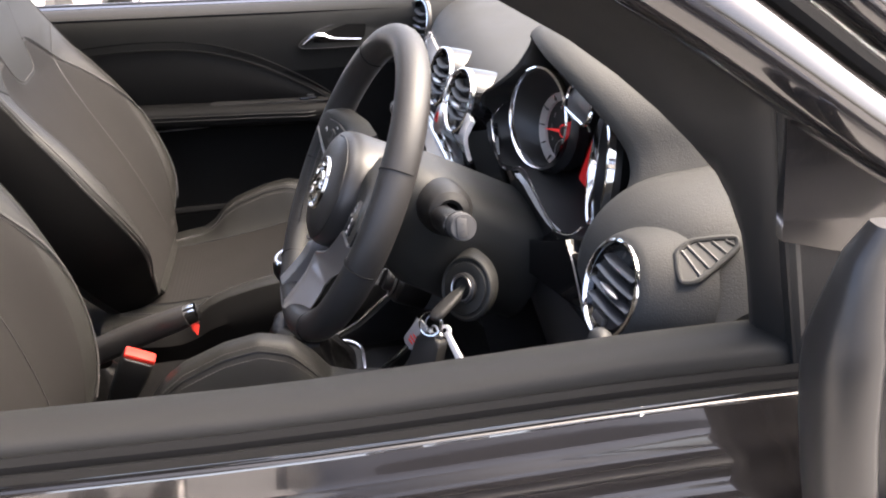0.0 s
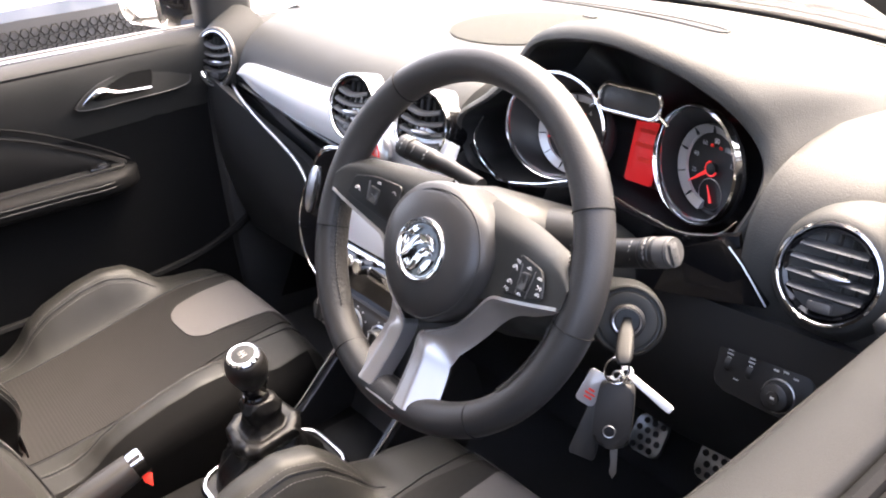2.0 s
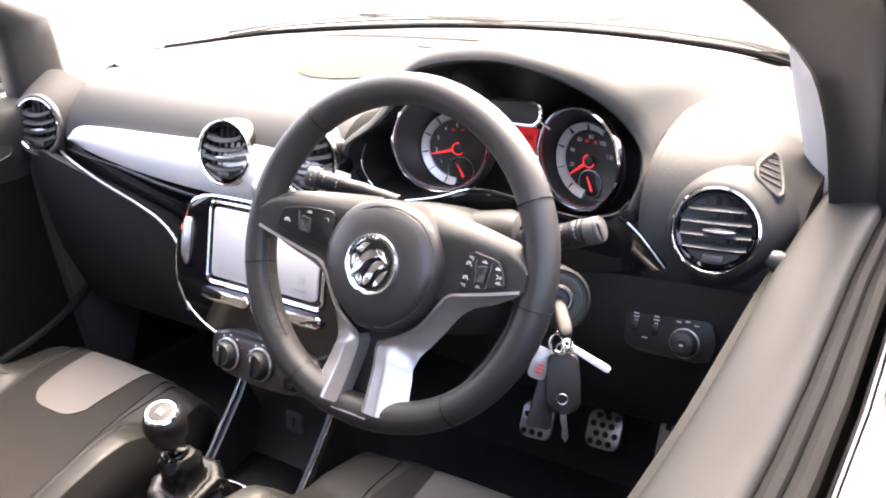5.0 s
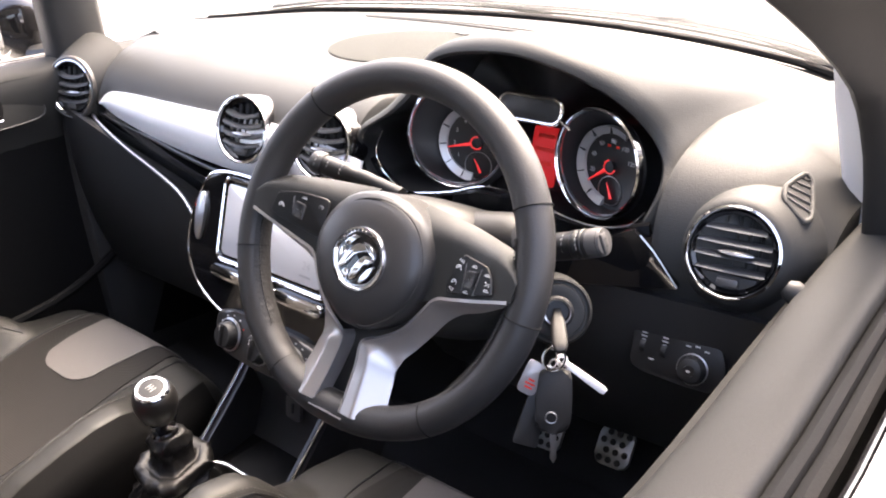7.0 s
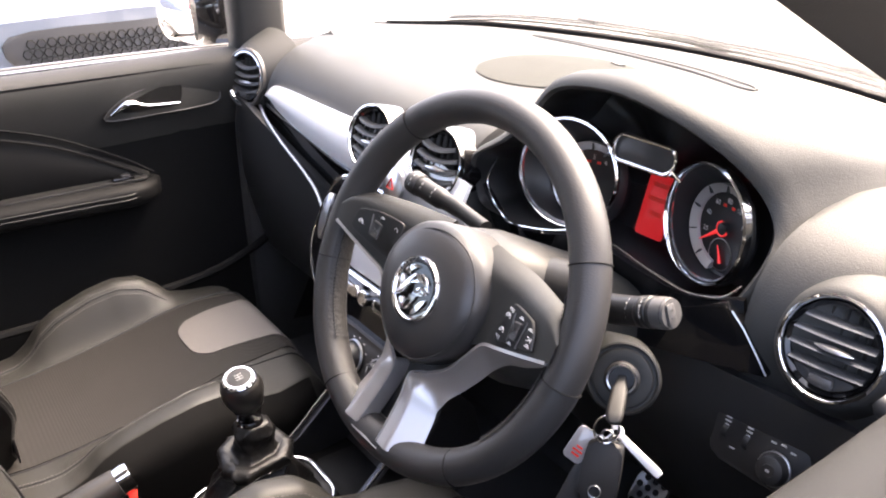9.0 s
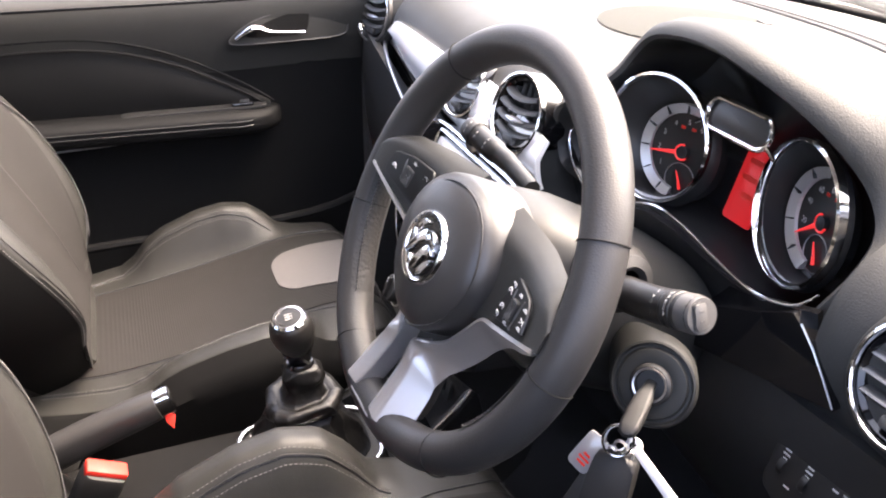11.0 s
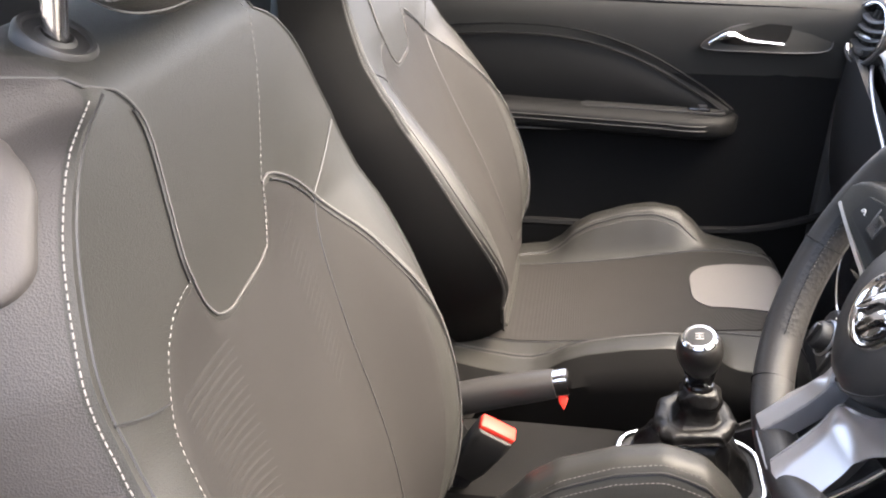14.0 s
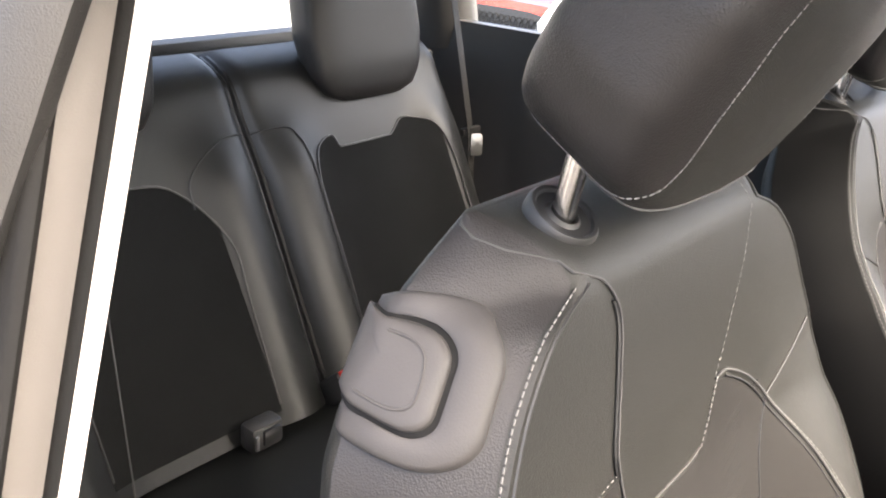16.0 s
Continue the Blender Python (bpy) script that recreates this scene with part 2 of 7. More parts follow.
def sheet(bm, f, nu, nv, thick=0.0):
    """A surface f(u, v) for u, v in 0..1, with a back face thick below it."""
    P = [[Vector(f(i / nu, j / nv)) for j in range(nv + 1)] for i in range(nu + 1)]
    V = [[bm.verts.new(p) for p in row] for row in P]
    for i in range(nu):
        for j in range(nv):
            bm.faces.new((V[i][j], V[i + 1][j], V[i + 1][j + 1], V[i][j + 1]))
    if thick:
        N = [[None] * (nv + 1) for _ in range(nu + 1)]
        for i in range(nu + 1):
            for j in range(nv + 1):
                a = P[min(i + 1, nu)][j] - P[max(i - 1, 0)][j]
                b = P[i][min(j + 1, nv)] - P[i][max(j - 1, 0)]
                N[i][j] = a.cross(b).normalized()
        B = [[bm.verts.new(P[i][j] - thick * N[i][j]) for j in range(nv + 1)] for i in range(nu + 1)]
        for i in range(nu):
            for j in range(nv):
                bm.faces.new((B[i][j], B[i][j + 1], B[i + 1][j + 1], B[i + 1][j]))
        for i in range(nu):
            bm.faces.new((V[i][0], B[i][0], B[i + 1][0], V[i + 1][0]))
            bm.faces.new((V[i][nv], V[i + 1][nv], B[i + 1][nv], B[i][nv]))
        for j in range(nv):
            bm.faces.new((V[0][j], V[0][j + 1], B[0][j + 1], B[0][j]))
            bm.faces.new((V[nu][j], B[nu][j], B[nu][j + 1], V[nu][j + 1]))
    return bm


def interp(x, xs, ys):
    return float(np.interp(x, xs, ys))


def ease(x, a, b):
    t = min(1, max(0, (x - a) / (b - a)))
    return t * t * (3 - 2 * t)


def facing(at, normal, up=(0, 0, 1)):
    """A frame at a place: local z along normal, y as near up as can be."""
    z = Vector(normal).normalized()
    x = Vector(up).cross(z).normalized()
    y = z.cross(x)
    return Matrix.Translation(at) @ Matrix((x, y, z)).transposed().to_4x4()

# ---- surroundings ----
def ground():
    bm = sheet(bmesh.new(), lambda u, v: (-400 + 800 * u, -400 + 800 * v, 0), 8, 8)
    return tagged(part("ground", bm, ASPHALT), "pale sandy tarmac of a car park", "ground", kind="structure")


ground()
# ---- car body ----
body = thing("car_body", (0, 0, 0.0), "glossy black small hatchback body shell around the cabin", "car body", kind="structure")


def side_bar(name, pts, r, mat, flat=1.0, n=12, k=8):
    for s in (1, -1):
        part(name, tube(bmesh.new(), smooth_path([(s * x, y, z) for x, y, z in pts], k), r, n, flat=flat), mat, body)


# floor and tunnel
part("floor_pan", rbox((0, -0.45, 0.25), (1.5, 2.5, 0.06), bevel=0.01), CARPET, body)
part("firewall", rbox((0, 0.80, 0.58), (1.42, 0.06, 0.66), pose(0, 0, 0, 0, 0, 0), bevel=0.01), CARPET, body)
part("toe_board", rbox((0, 0, 0), (1.40, 0.5, 0.04), pose(0, 0.66, 0.40, 40, 0, 0), bevel=0.01), CARPET, body)
for s in (1, -1):
    part("footwell_side", rbox((s * 0.70, 0.50, 0.55), (0.05, 0.55, 0.62), bevel=0.01), CARPET, body)
    part("sill", rbox((s * 0.76, -0.2, 0.30), (0.16, 1.7, 0.16), bevel=0.03), PAINT, body)
# roof and headliner
part("roof", sheet(bmesh.new(), lambda u, v: ((u - 0.5) * 1.22, -0.15 - 1.55 * v, 1.47 - 0.10 * (2 * u - 1) ** 4 - 0.05 * (2 * v - 1) ** 2), 12, 12, 0.02), PAINT, body)
part("headliner", sheet(bmesh.new(), lambda u, v: ((u - 0.5) * 1.18, -0.15 - 1.5 * v, 1.435 - 0.08 * (2 * u - 1) ** 4 - 0.05 * (2 * v - 1) ** 2), 12, 12, 0.01), HEADLINE, body)
# front pillars: painted outside, dark trim inside
pil = [(0.775, 0.78, 0.865), (0.765, 0.56, 0.962), (0.76, 0.377, 1.064), (0.755, 0.218, 1.168), (0.72, 0.0, 1.295), (0.655, -0.16, 1.395)]
part("front_pillar", tube(bmesh.new(), smooth_path(pil, 8), 0.024, 12), PAINT, body)
part("front_pillar", tube(bmesh.new(), smooth_path([(-0.73, 0.27, 1.09), (-0.725, 0.15, 1.16), (-0.71, 0.0, 1.28), (-0.655, -0.16, 1.395)], 8), 0.026, 12), PAINT, body)
part("screen_seal", tube(bmesh.new(), smooth_path([(x - 0.012, y + 0.022, z + 0.026) for x, y, z in pil], 8), 0.008, 8), RUBBER, body)
part("screen_surround", tube(bmesh.new(), smooth_path([(x - 0.035, y + 0.05, z + 0.045) for x, y, z in pil], 8), 0.026, 12, flat=0.8), PAINT, body)
# the broad dark pillar trims, standing upright on the doors and bending back into the roof
rings = []
for z in [0.80, 0.85, 0.88, 0.91, 0.94, 0.97, 1.0, 1.02, 1.045, 1.07, 1.095, 1.12, 1.15, 1.2, 1.27, 1.34]:
    Z = [0.80, 0.86, 0.92, 0.953, 0.985, 1.02, 1.051, 1.077, 1.099, 1.119, 1.14, 1.17, 1.23, 1.34]
    yi = interp(z, Z, [0.352, 0.345, 0.335, 0.329, 0.32, 0.30, 0.272, 0.245, 0.218, 0.19, 0.152, 0.10, 0.0, -0.2])
    xi = interp(z, Z, [0.693, 0.692, 0.689, 0.687, 0.684, 0.680, 0.677, 0.667, 0.657, 0.648, 0.642, 0.632, 0.612, 0.58])
    yo = interp(z, [0.80, 0.84, 0.92, 0.99, 1.05, 1.092, 1.105, 1.133, 1.162, 1.22, 1.34], [0.37, 0.357, 0.336, 0.32, 0.307, 0.299, 0.288, 0.246, 0.198, 0.09, -0.11])
    xo = 0.735 - 0.06 * max(0, (z - 1.10) / 0.24)
    ym = (yi + yo) / 2
    rings.append([(xi + 0.012, yi + 0.022, z), (xi + 0.002, yi + 0.010, z), (xi, yi, z), (xi + 0.006, yi - 0.006, z), ((xi + xo) / 2, ym - 0.010, z), (xo - 0.012, yo - 0.006, z), (xo, yo, z), (xo + 0.003, yo + 0.008, z), (xo + 0.003, yo + 0.024, z), ((xi + xo) / 2, max(ym, yi) + 0.03, z)])
part("pillar_trim", loft(bmesh.new(), rings), PILLAR, body, "broad dark pillar beside the dashboard", 50)
rings = []
for z in [0.86, 0.93, 0.98, 1.03, 1.06, 1.09, 1.13, 1.2, 1.3]:
    o = -1.7 * max(0, z - 1.06)
    k = 0.05 * max(0, (z - 1.06) / 0.24)
    rings.append([(-x + k, y + o, z) for x, y in ((0.69, 0.262), (0.685, 0.30), (0.69, 0.338), (0.70, 0.352), (0.735, 0.356), (0.745, 0.33), (0.745, 0.25), (0.735, 0.243), (0.70, 0.247))])
part("pillar_trim", loft(bmesh.new(), rings), PILLAR, body, "broad dark pillar beside the dashboard", 50)
part("glass_channel", tube(bmesh.new(), [(0.742, y, z) for z, y in ((0.87, 0.358), (0.92, 0.345), (0.99, 0.329), (1.05, 0.316), (1.088, 0.309))], 0.006, 8), DOORP, body)
for s in (1, -1):
    if s > 0:
        part("sail_panel", sheet(bmesh.new(), lambda u, v: (s * 0.746, 0.352 - 0.034 * v + 0.28 * u, 0.86 + 0.148 * v - 0.02 * u * v), 6, 4, 0.012), PILLAR, body, "black corner panel carrying the mirror")
# painted foot of the front pillar, closing the corner above the mirror panel
part("pillar_foot", sheet(bmesh.new(), lambda u, v: (0.750 + 0.012 * u, 0.318 + 0.40 * u - 0.012 * v, (0.99 - 0.10 * u) * (1 - v) + v * (interp(0.318 + 0.40 * u, [0.30, 0.377, 0.56, 0.78], [1.105, 1.064, 0.962, 0.865]) - 0.004)), 14, 4, 0.010), PAINT, body, "glossy black foot of the front pillar")
# added pale plate behind the end of the dashboard, standing in for a bright gap
part("bright_gap_plate", loft(bmesh.new(), [[(x0, 0.400, z), (x0 + 0.3 * (x1 - x0), 0.397, z), (x1, 0.402, z), (x1 + 0.004, 0.43, z), (x0 + 0.01, 0.43, z)] for z, x0, x1 in ((0.86, 0.655, 0.680), (0.905, 0.652, 0.676), (0.96, 0.640, 0.665), (1.0, 0.631, 0.655), (1.025, 0.627, 0.645), (1.05, 0.622, 0.632))]), PALE, body, "added pale plate for the bright gap beside the dashboard", 60)
# rear pillars and sides
side_bar("roof_rail", [(0.62, -0.16, 1.40), (0.61, -0.7, 1.43), (0.58, -1.3, 1.40), (0.52, -1.72, 1.33)], 0.035, PAINT)
side_bar("centre_pillar", [(0.80, -0.80, 0.45), (0.765, -0.78, 0.93), (0.70, -0.72, 1.2), (0.62, -0.66, 1.42)], 0.05, DARK, 0.5)
side_bar("rear_pillar", [(0.70, -1.62, 0.95), (0.62, -1.62, 1.2), (0.53, -1.66, 1.36)], 0.09, DARK, 0.8)
for s in (1, -1):
    def quarter(u, v, s=s):
        y = -0.78 - 1.0 * u
        return (s * (0.74 - 0.10 * u + 0.02 * math.sin(3 * v)), y, 0.30 + 0.70 * v)
    part("quarter_panel", sheet(bmesh.new(), quarter, 8, 8, 0.02), DARK, body, "dark moulded plastic rear side trim")
    q = part("rear_quarter_glass", sheet(bmesh.new(), lambda u, v, s=s: (s * (0.76 - 0.06 * u - 0.13 * v), -0.82 - 0.78 * u + 0.05 * v, 0.99 + 0.36 * v), 4, 4, 0.004), GLASS, body)
    q.visible_shadow = False
part("tailgate", sheet(bmesh.new(), lambda u, v: ((u - 0.5) * 1.4, -1.88 + 0.10 * v, 0.30 + 0.64 * v), 8, 8, 0.03), DARK, body)
part("tailgate_frame", rbox((0, -1.77, 0.945), (1.2, 0.05, 0.05), bevel=0.02), DARK, body)
g = part("rear_screen", sheet(bmesh.new(), lambda u, v: ((u - 0.5) * (1.16 - 0.18 * v), -1.78 + 0.10 * v + 0.05 * (2 * u - 1) ** 2, 0.965 + 0.385 * v), 8, 4, 0.004), GLASS, body)
g.visible_shadow = False
part("rear_header", rbox((0, -1.68, 1.37), (1.05, 0.08, 0.05), bevel=0.02), DARK, body)
part("rear_shelf", rbox((0, -1.64, 0.935), (1.1, 0.24, 0.02), bevel=0.006), CARPET, body)


# windscreen and cowl
def screen_base(x):
    return 0.812 - 0.50 * x * x


ws = part("windscreen", sheet(bmesh.new(), lambda u, v: ((u - 0.5) * (1.40 - 0.18 * v), (1 - v) * screen_base((u - 0.5) * 1.4) + v * (-0.14 - 0.12 * (2 * u - 1) ** 2), 0.955 + 0.44 * v), 16, 8, 0.005), GLASS, body)
ws.visible_shadow = False
part("screen_header", sheet(bmesh.new(), lambda u, v: ((u - 0.5) * 1.24, -0.12 - 0.12 * (2 * u - 1) ** 2 - 0.07 * v, 1.385 + 0.03 * v), 10, 2, 0.02), HEADLINE, body)
part("cowl", sheet(bmesh.new(), lambda u, v: ((u - 0.5) * 1.44, screen_base((u - 0.5) * 1.44) + 0.012 + 0.06 * v, 0.950 - 0.006 * v), 16, 2, 0.02), DARK, body, "black plastic scuttle panel below the windscreen")
part("bonnet", sheet(bmesh.new(), lambda u, v: ((u - 0.5) * 1.5, screen_base((u - 0.5) * 1.5) + 0.08 + 0.85 * v, 0.935 - 0.02 * (2 * u - 1) ** 2 - 0.24 * v - 0.14 * v * v), 16, 8, 0.02), PAINT, body)
part("screen_band", tube(bmesh.new(), [(x, screen_base(x) - 0.006, 0.963 - 0.012 * ease(abs(x), 0.45, 0.70)) for x in np.linspace(-0.68, 0.66, 40)], 0.0058, 8), RUBBER, body, "black seal along the foot of the windscreen")
for x0, x1, dy in ((0.56, -0.06, 0.0), (-0.02, -0.58, 0.006)):
    w = thing("windscreen_wiper", (x0, screen_base(x0) + 0.03, 0.955), "black windscreen wiper resting at the foot of the glass", "wiper", "wipers")
    run = [x0 + (x1 - x0) * i / 12 for i in range(13)]
    blade = lambda dy_, z: [(x, screen_base(x) + dy + dy_, z + 0.003 * math.sin(math.pi * (x - x0) / (x1 - x0)) - 0.010 * ease(abs(x), 0.45, 0.62)) for x in run]
    part("rubber_lip", tube(bmesh.new(), blade(0.010, 0.968), 0.0022, 6), RUBBER, w)
    part("blade", tube(bmesh.new(), blade(0.014, 0.974), 0.0040, 8, flat=0.7), GREYP, w)
    part("spoiler", tube(bmesh.new(), blade(0.020, 0.977), 0.0030, 8, flat=0.7), DARK, w)
    part("arm", tube(bmesh.new(), [(x0, screen_base(x0) + 0.045, 0.960), (x0 + 0.3 * (x1 - x0), screen_base(x0 + 0.3 * (x1 - x0)) + 0.030, 0.976), ((x0 + x1) / 2, screen_base((x0 + x1) / 2) + 0.022, 0.982)], [0.006, 0.0045, 0.004], 8), DARK, w)
    part("arm_clip", rbox((0, 0, 0), (0.05, 0.012, 0.010), pose((x0 + x1) / 2, screen_base((x0 + x1) / 2) + 0.020 + dy, 0.981), 0.003), SATIN, w)


# ---- doors ----
def door(s, label):
    d = thing("door_1" if s > 0 else "door_2", (s * 0.78, 0.0, 0.30), label, "door", "front doors", "structure")
    bz = 0.875 if s > 0 else 0.915
    XS = (lambda y: 0.703 - 0.015 * ease(y, -0.10, 0.30)) if s > 0 else (lambda y: 0.70 - 0.06 * ease(y, 0.10, 0.55))

    # the inner skin, from the bottom to the top edge, with the armrest bulge on it
    def skin(u, v):
        y = -0.78 + 1.24 * u
        z = 0.33 + (bz - (0.36 if s > 0 else 0.33)) * v
        x = XS(y) + 0.02 * math.sin(math.pi * v) - 0.012 * ease(v, 0.7, 1)
        return (s * x, y, z)
    part("door_panel", sheet(bmesh.new(), skin, 24, 20, 0.02), DOORSHADE, d, "moulded door trim, darkened for shade")

    # the rounded top edge
    rings = []
    for i in range(33):
        y = -0.78 + 1.20 * i / 32
        x0 = XS(y) - 0.016
        foot = [(0.002, -0.05, 0)] if s > 0 else [(0.042, -0.175, 0), (0.024, -0.125, 0), (0.010, -0.085, 0), (0.001, -0.045, 0)]
        prof = smooth_path([*foot, (0, -0.02, 0), (0.006, -0.002, 0), (0.022, 0.008, 0), (0.045, 0.014, 0), (0.064, 0.012, 0), (0.070, 0.0, 0), (0.070, -0.04, 0)], 4)
        rings.append([(s * (x0 + p.x), y, bz + p.y + 0.008 * ease(y, -0.1, 0.4)) for p in prof])
    part("top_trim", loft(bmesh.new(), rings), DOORTOP, d, "soft grey plastic door top", 60)
    part("window_seal", tube(bmesh.new(), [(s * (XS(y) - 0.016 + 0.078), y, bz - 0.002) for y in np.linspace(-0.78, 0.40, 13)], 0.008, 8, flat=1.3), RUBBER, d)
    part("glass_slot", tube(bmesh.new(), [(s * (XS(y) - 0.016 + 0.093), y, bz - 0.006) for y in np.linspace(-0.78, 0.40, 13)], 0.009, 8, flat=1.2), RUBBER, d)

    # painted outside
    def outside(u, v):
        y = -0.80 + 1.30 * u
        z = bz + 0.012 - 0.62 * v
        x = XS(y) + 0.098 + 0.055 * math.sin(min(1, v * 2.0) * math.pi / 2) - 0.03 * v * v + 0.002 * math.exp(-((v - 0.05) / 0.011) ** 2) + 0.002 * math.exp(-((v - 0.105) / 0.012) ** 2) - 0.003 * math.exp(-((v - 0.2) / 0.03) ** 2)
        return (s * x, y, z)
    part("outer_panel", sheet(bmesh.new(), outside, 20, 130, 0.015), PAINT, d, "glossy black door skin")
    part("belt_strip", tube(bmesh.new(), [(s * (XS(y) + 0.103), y, bz + 0.008) for y in np.linspace(-0.8, 0.46, 14)], 0.008, 14), PIANO, d, "gloss black window belt strip")
    # beads added to the skin so that their highlights draw reflected streaks
    for dz, r in ((-0.020, 0.0060), (-0.052, 0.0035)):
        run = [Vector(outside((y + 0.80) / 1.30, (0.012 - dz) / 0.62)) for y in np.linspace(-0.8, 0.48, 20)]
        part("streak_bead", tube(bmesh.new(), run, r, 14), PAINT, d, "thin bead added to the door to draw a bright streak")

    # fixed quarter glass ahead of the pillar
    if s > 0:
        qg = part("quarter_glass", sheet(bmesh.new(), lambda u, v: (s * 0.748, 0.316 + 0.27 * u - 0.006 * v, 1.012 - 0.02 * u + v * (0.078 - 0.074 * u)), 6, 3, 0.004), GLASS, d)
        qg.visible_shadow = False
    return d


passenger_door = door(-1, "closed passenger door with dark grey plastic trim and armrest")
driver_door = door(1, "glossy black driver's door with its window lowered")


def passenger_trim(d):
    """Armrest, cloth inset and handle of the far door."""
    X = -0.70
    # arched inset line and its padded panel
    arch = smooth_path([(X + 0.005, -0.72, 0.812), (X + 0.012, -0.48, 0.855), (X + 0.012, -0.28, 0.861), (X + 0.012, -0.14, 0.829), (X + 0.014, -0.02, 0.770), (X + 0.02, 0.045, 0.727)], 8)
    part("inset_bead", tube(bmesh.new(), arch, 0.0022, 8), DOORSHADE, d)
    part("inset_bead", tube(bmesh.new(), [p + Vector((0.003, 0, -0.017)) for p in arch], 0.0022, 6), DOORSHADE, d)

    def pad(u, v):
        y = -0.72 + 0.76 * u
        top = interp(y, [-0.72, -0.48, -0.28, -0.14, -0.02, 0.05], [0.802, 0.845, 0.851, 0.819, 0.760, 0.720])
        z = 0.705 + (top - 0.705) * v
        return (X + 0.008 + 0.010 * math.sin(math.pi * v), y, z)
    part("cloth_inset", sheet(bmesh.new(), pad, 20, 8, 0.02), DOORSHADE, d, "padded cloth inset, darkened for shade")
    # armrest with a rounded tip
    rings = []
    for t in [*np.linspace(0, 0.88, 18), 0.91, 0.935, 0.955, 0.972, 0.985, 0.994, 1.0]:
        y = -0.74 + 0.80 * t
        nose = math.sqrt(max(0.004, 1 - max(0, (t - 0.90) / 0.1) ** 2))
        w = 0.065 * nose * ease(t, -0.3, 0.25)
        zt, h = 0.731 - 0.012 * t, 0.045 * (0.45 + 0.55 * nose)
        zt -= 0.045 * 0.25 * (1 - nose)
        prof = smooth_path([(X - 0.01, zt, 0), (X + w * 0.6, zt + 0.002, 0), (X + w * 0.92, zt - 0.006, 0), (X + w, zt - 0.016, 0), (X + w * 0.95, zt - h * 0.8, 0), (X + w * 0.7, zt - h, 0), (X - 0.01, zt - h, 0)], 3)
        rings.append([(p.x, y, p.y) for p in prof])
    part("armrest", loft(bmesh.new(), rings), DOORSHADE, d, "padded armrest with double seam", 60)
    for dz in (0.0, -0.009):
        part("seam", tube(bmesh.new(), smooth_path([(X + 0.066 * ease(i / 12, -0.3, 0.25) * math.sqrt(max(0.01, 1 - max(0, (i / 12 - 0.90) / 0.1) ** 2)), -0.74 + 0.80 * i / 12, 0.717 - 0.012 * i / 12 + dz) for i in range(13)], 3), 0.0010, 5), DOORP, d)
    part("pull_recess", plate(bmesh.new(), round_outline(0.26, 0.03, 0.012), 0.004, pose(X + 0.028, -0.10, 0.722, 0, 0, 90), 0.001), BLACK, d)
    switch = part("window_switch", rbox((X + 0.03, -0.015, 0.728), (0.018, 0.04, 0.008), bevel=0.003), PIANO, d)
    part("rocker", rbox((X + 0.03, -0.010, 0.733), (0.010, 0.016, 0.006), bevel=0.002), SATIN, switch)
    part("gloss_strip", tube(bmesh.new(), smooth_path([(X + 0.030, -0.42, 0.668), (X + 0.045, -0.22, 0.680), (X + 0.055, -0.1, 0.687), (X + 0.050, 0.0, 0.694), (X + 0.03, 0.04, 0.698)], 6), 0.0019, 6), STEEL, d, "thin bright strip under the armrest")
    # handle recess
    m = facing((X + 0.012, 0.08, 0.862), (1, 0, 0.12))
    out = smooth_outline([(-0.105, -0.025), (-0.07, 0.008), (-0.01, 0.026), (0.07, 0.038), (0.108, 0.03), (0.115, 0.0), (0.10, -0.022), (0.0, -0.027)], 5)
    bm = plate(bmesh.new(), out, 0.006, m, 0.002)
    bowl = part("handle_bowl", bm, DOORTOP, d)
    part("bowl_rim", tube(bmesh.new(), [m @ Vector((x, y, 0.006)) for x, y in out], 0.0012, 6, closed=True), DARK, bowl)
    # a flat black plate paints the shade inside the bowl
    part("bowl_shadow", plate(bmesh.new(), smooth_outline([(-0.075, -0.014), (-0.045, 0.006), (-0.005, 0.020), (0.035, 0.027), (0.042, 0.012), (0.030, -0.012), (-0.02, -0.016)], 4), 0.002, m @ Matrix.Translation((0, 0, 0.005))), SHADEBLACK, bowl)
    lev = [(-0.095, -0.016, 0.012), (-0.075, -0.002, 0.018), (-0.055, 0.002, 0.02), (-0.03, -0.006, 0.02), (0.03, -0.010, 0.018)]
    part("door_handle", tube(bmesh.new(), [m @ p for p in smooth_path(lev, 6)], [0.006 + 0.007 * math.exp(-((i - 9) / 5) ** 2) for i in range(25)], 10, flat=0.6), CHROME, d, "bright chrome inner door handle")
    # door pocket edge
    part("pocket_lip", tube(bmesh.new(), smooth_path([(X + 0.05, -0.55, 0.47), (X + 0.06, -0.3, 0.49), (X + 0.05, 0.1, 0.50), (X + 0.02, 0.3, 0.56)], 6), 0.009, 8), DOORSHADE, d)


passenger_trim(passenger_door)
part("lock_pin", lathe(bmesh.new(), [(0.009, 0), (0.011, 0.006), (0.011, 0.014), (0.007, 0.02)], pose(0.684, 0.215, 0.868, 0, -62, 0), 14), DOORP, driver_door)


# ---- mirrors ----
MIRRORSHELL = material("mirror_shell_plastic", (0.013, 0.013, 0.0132), 0.38, spec=0.35, coat=0.12, vary=0.2)


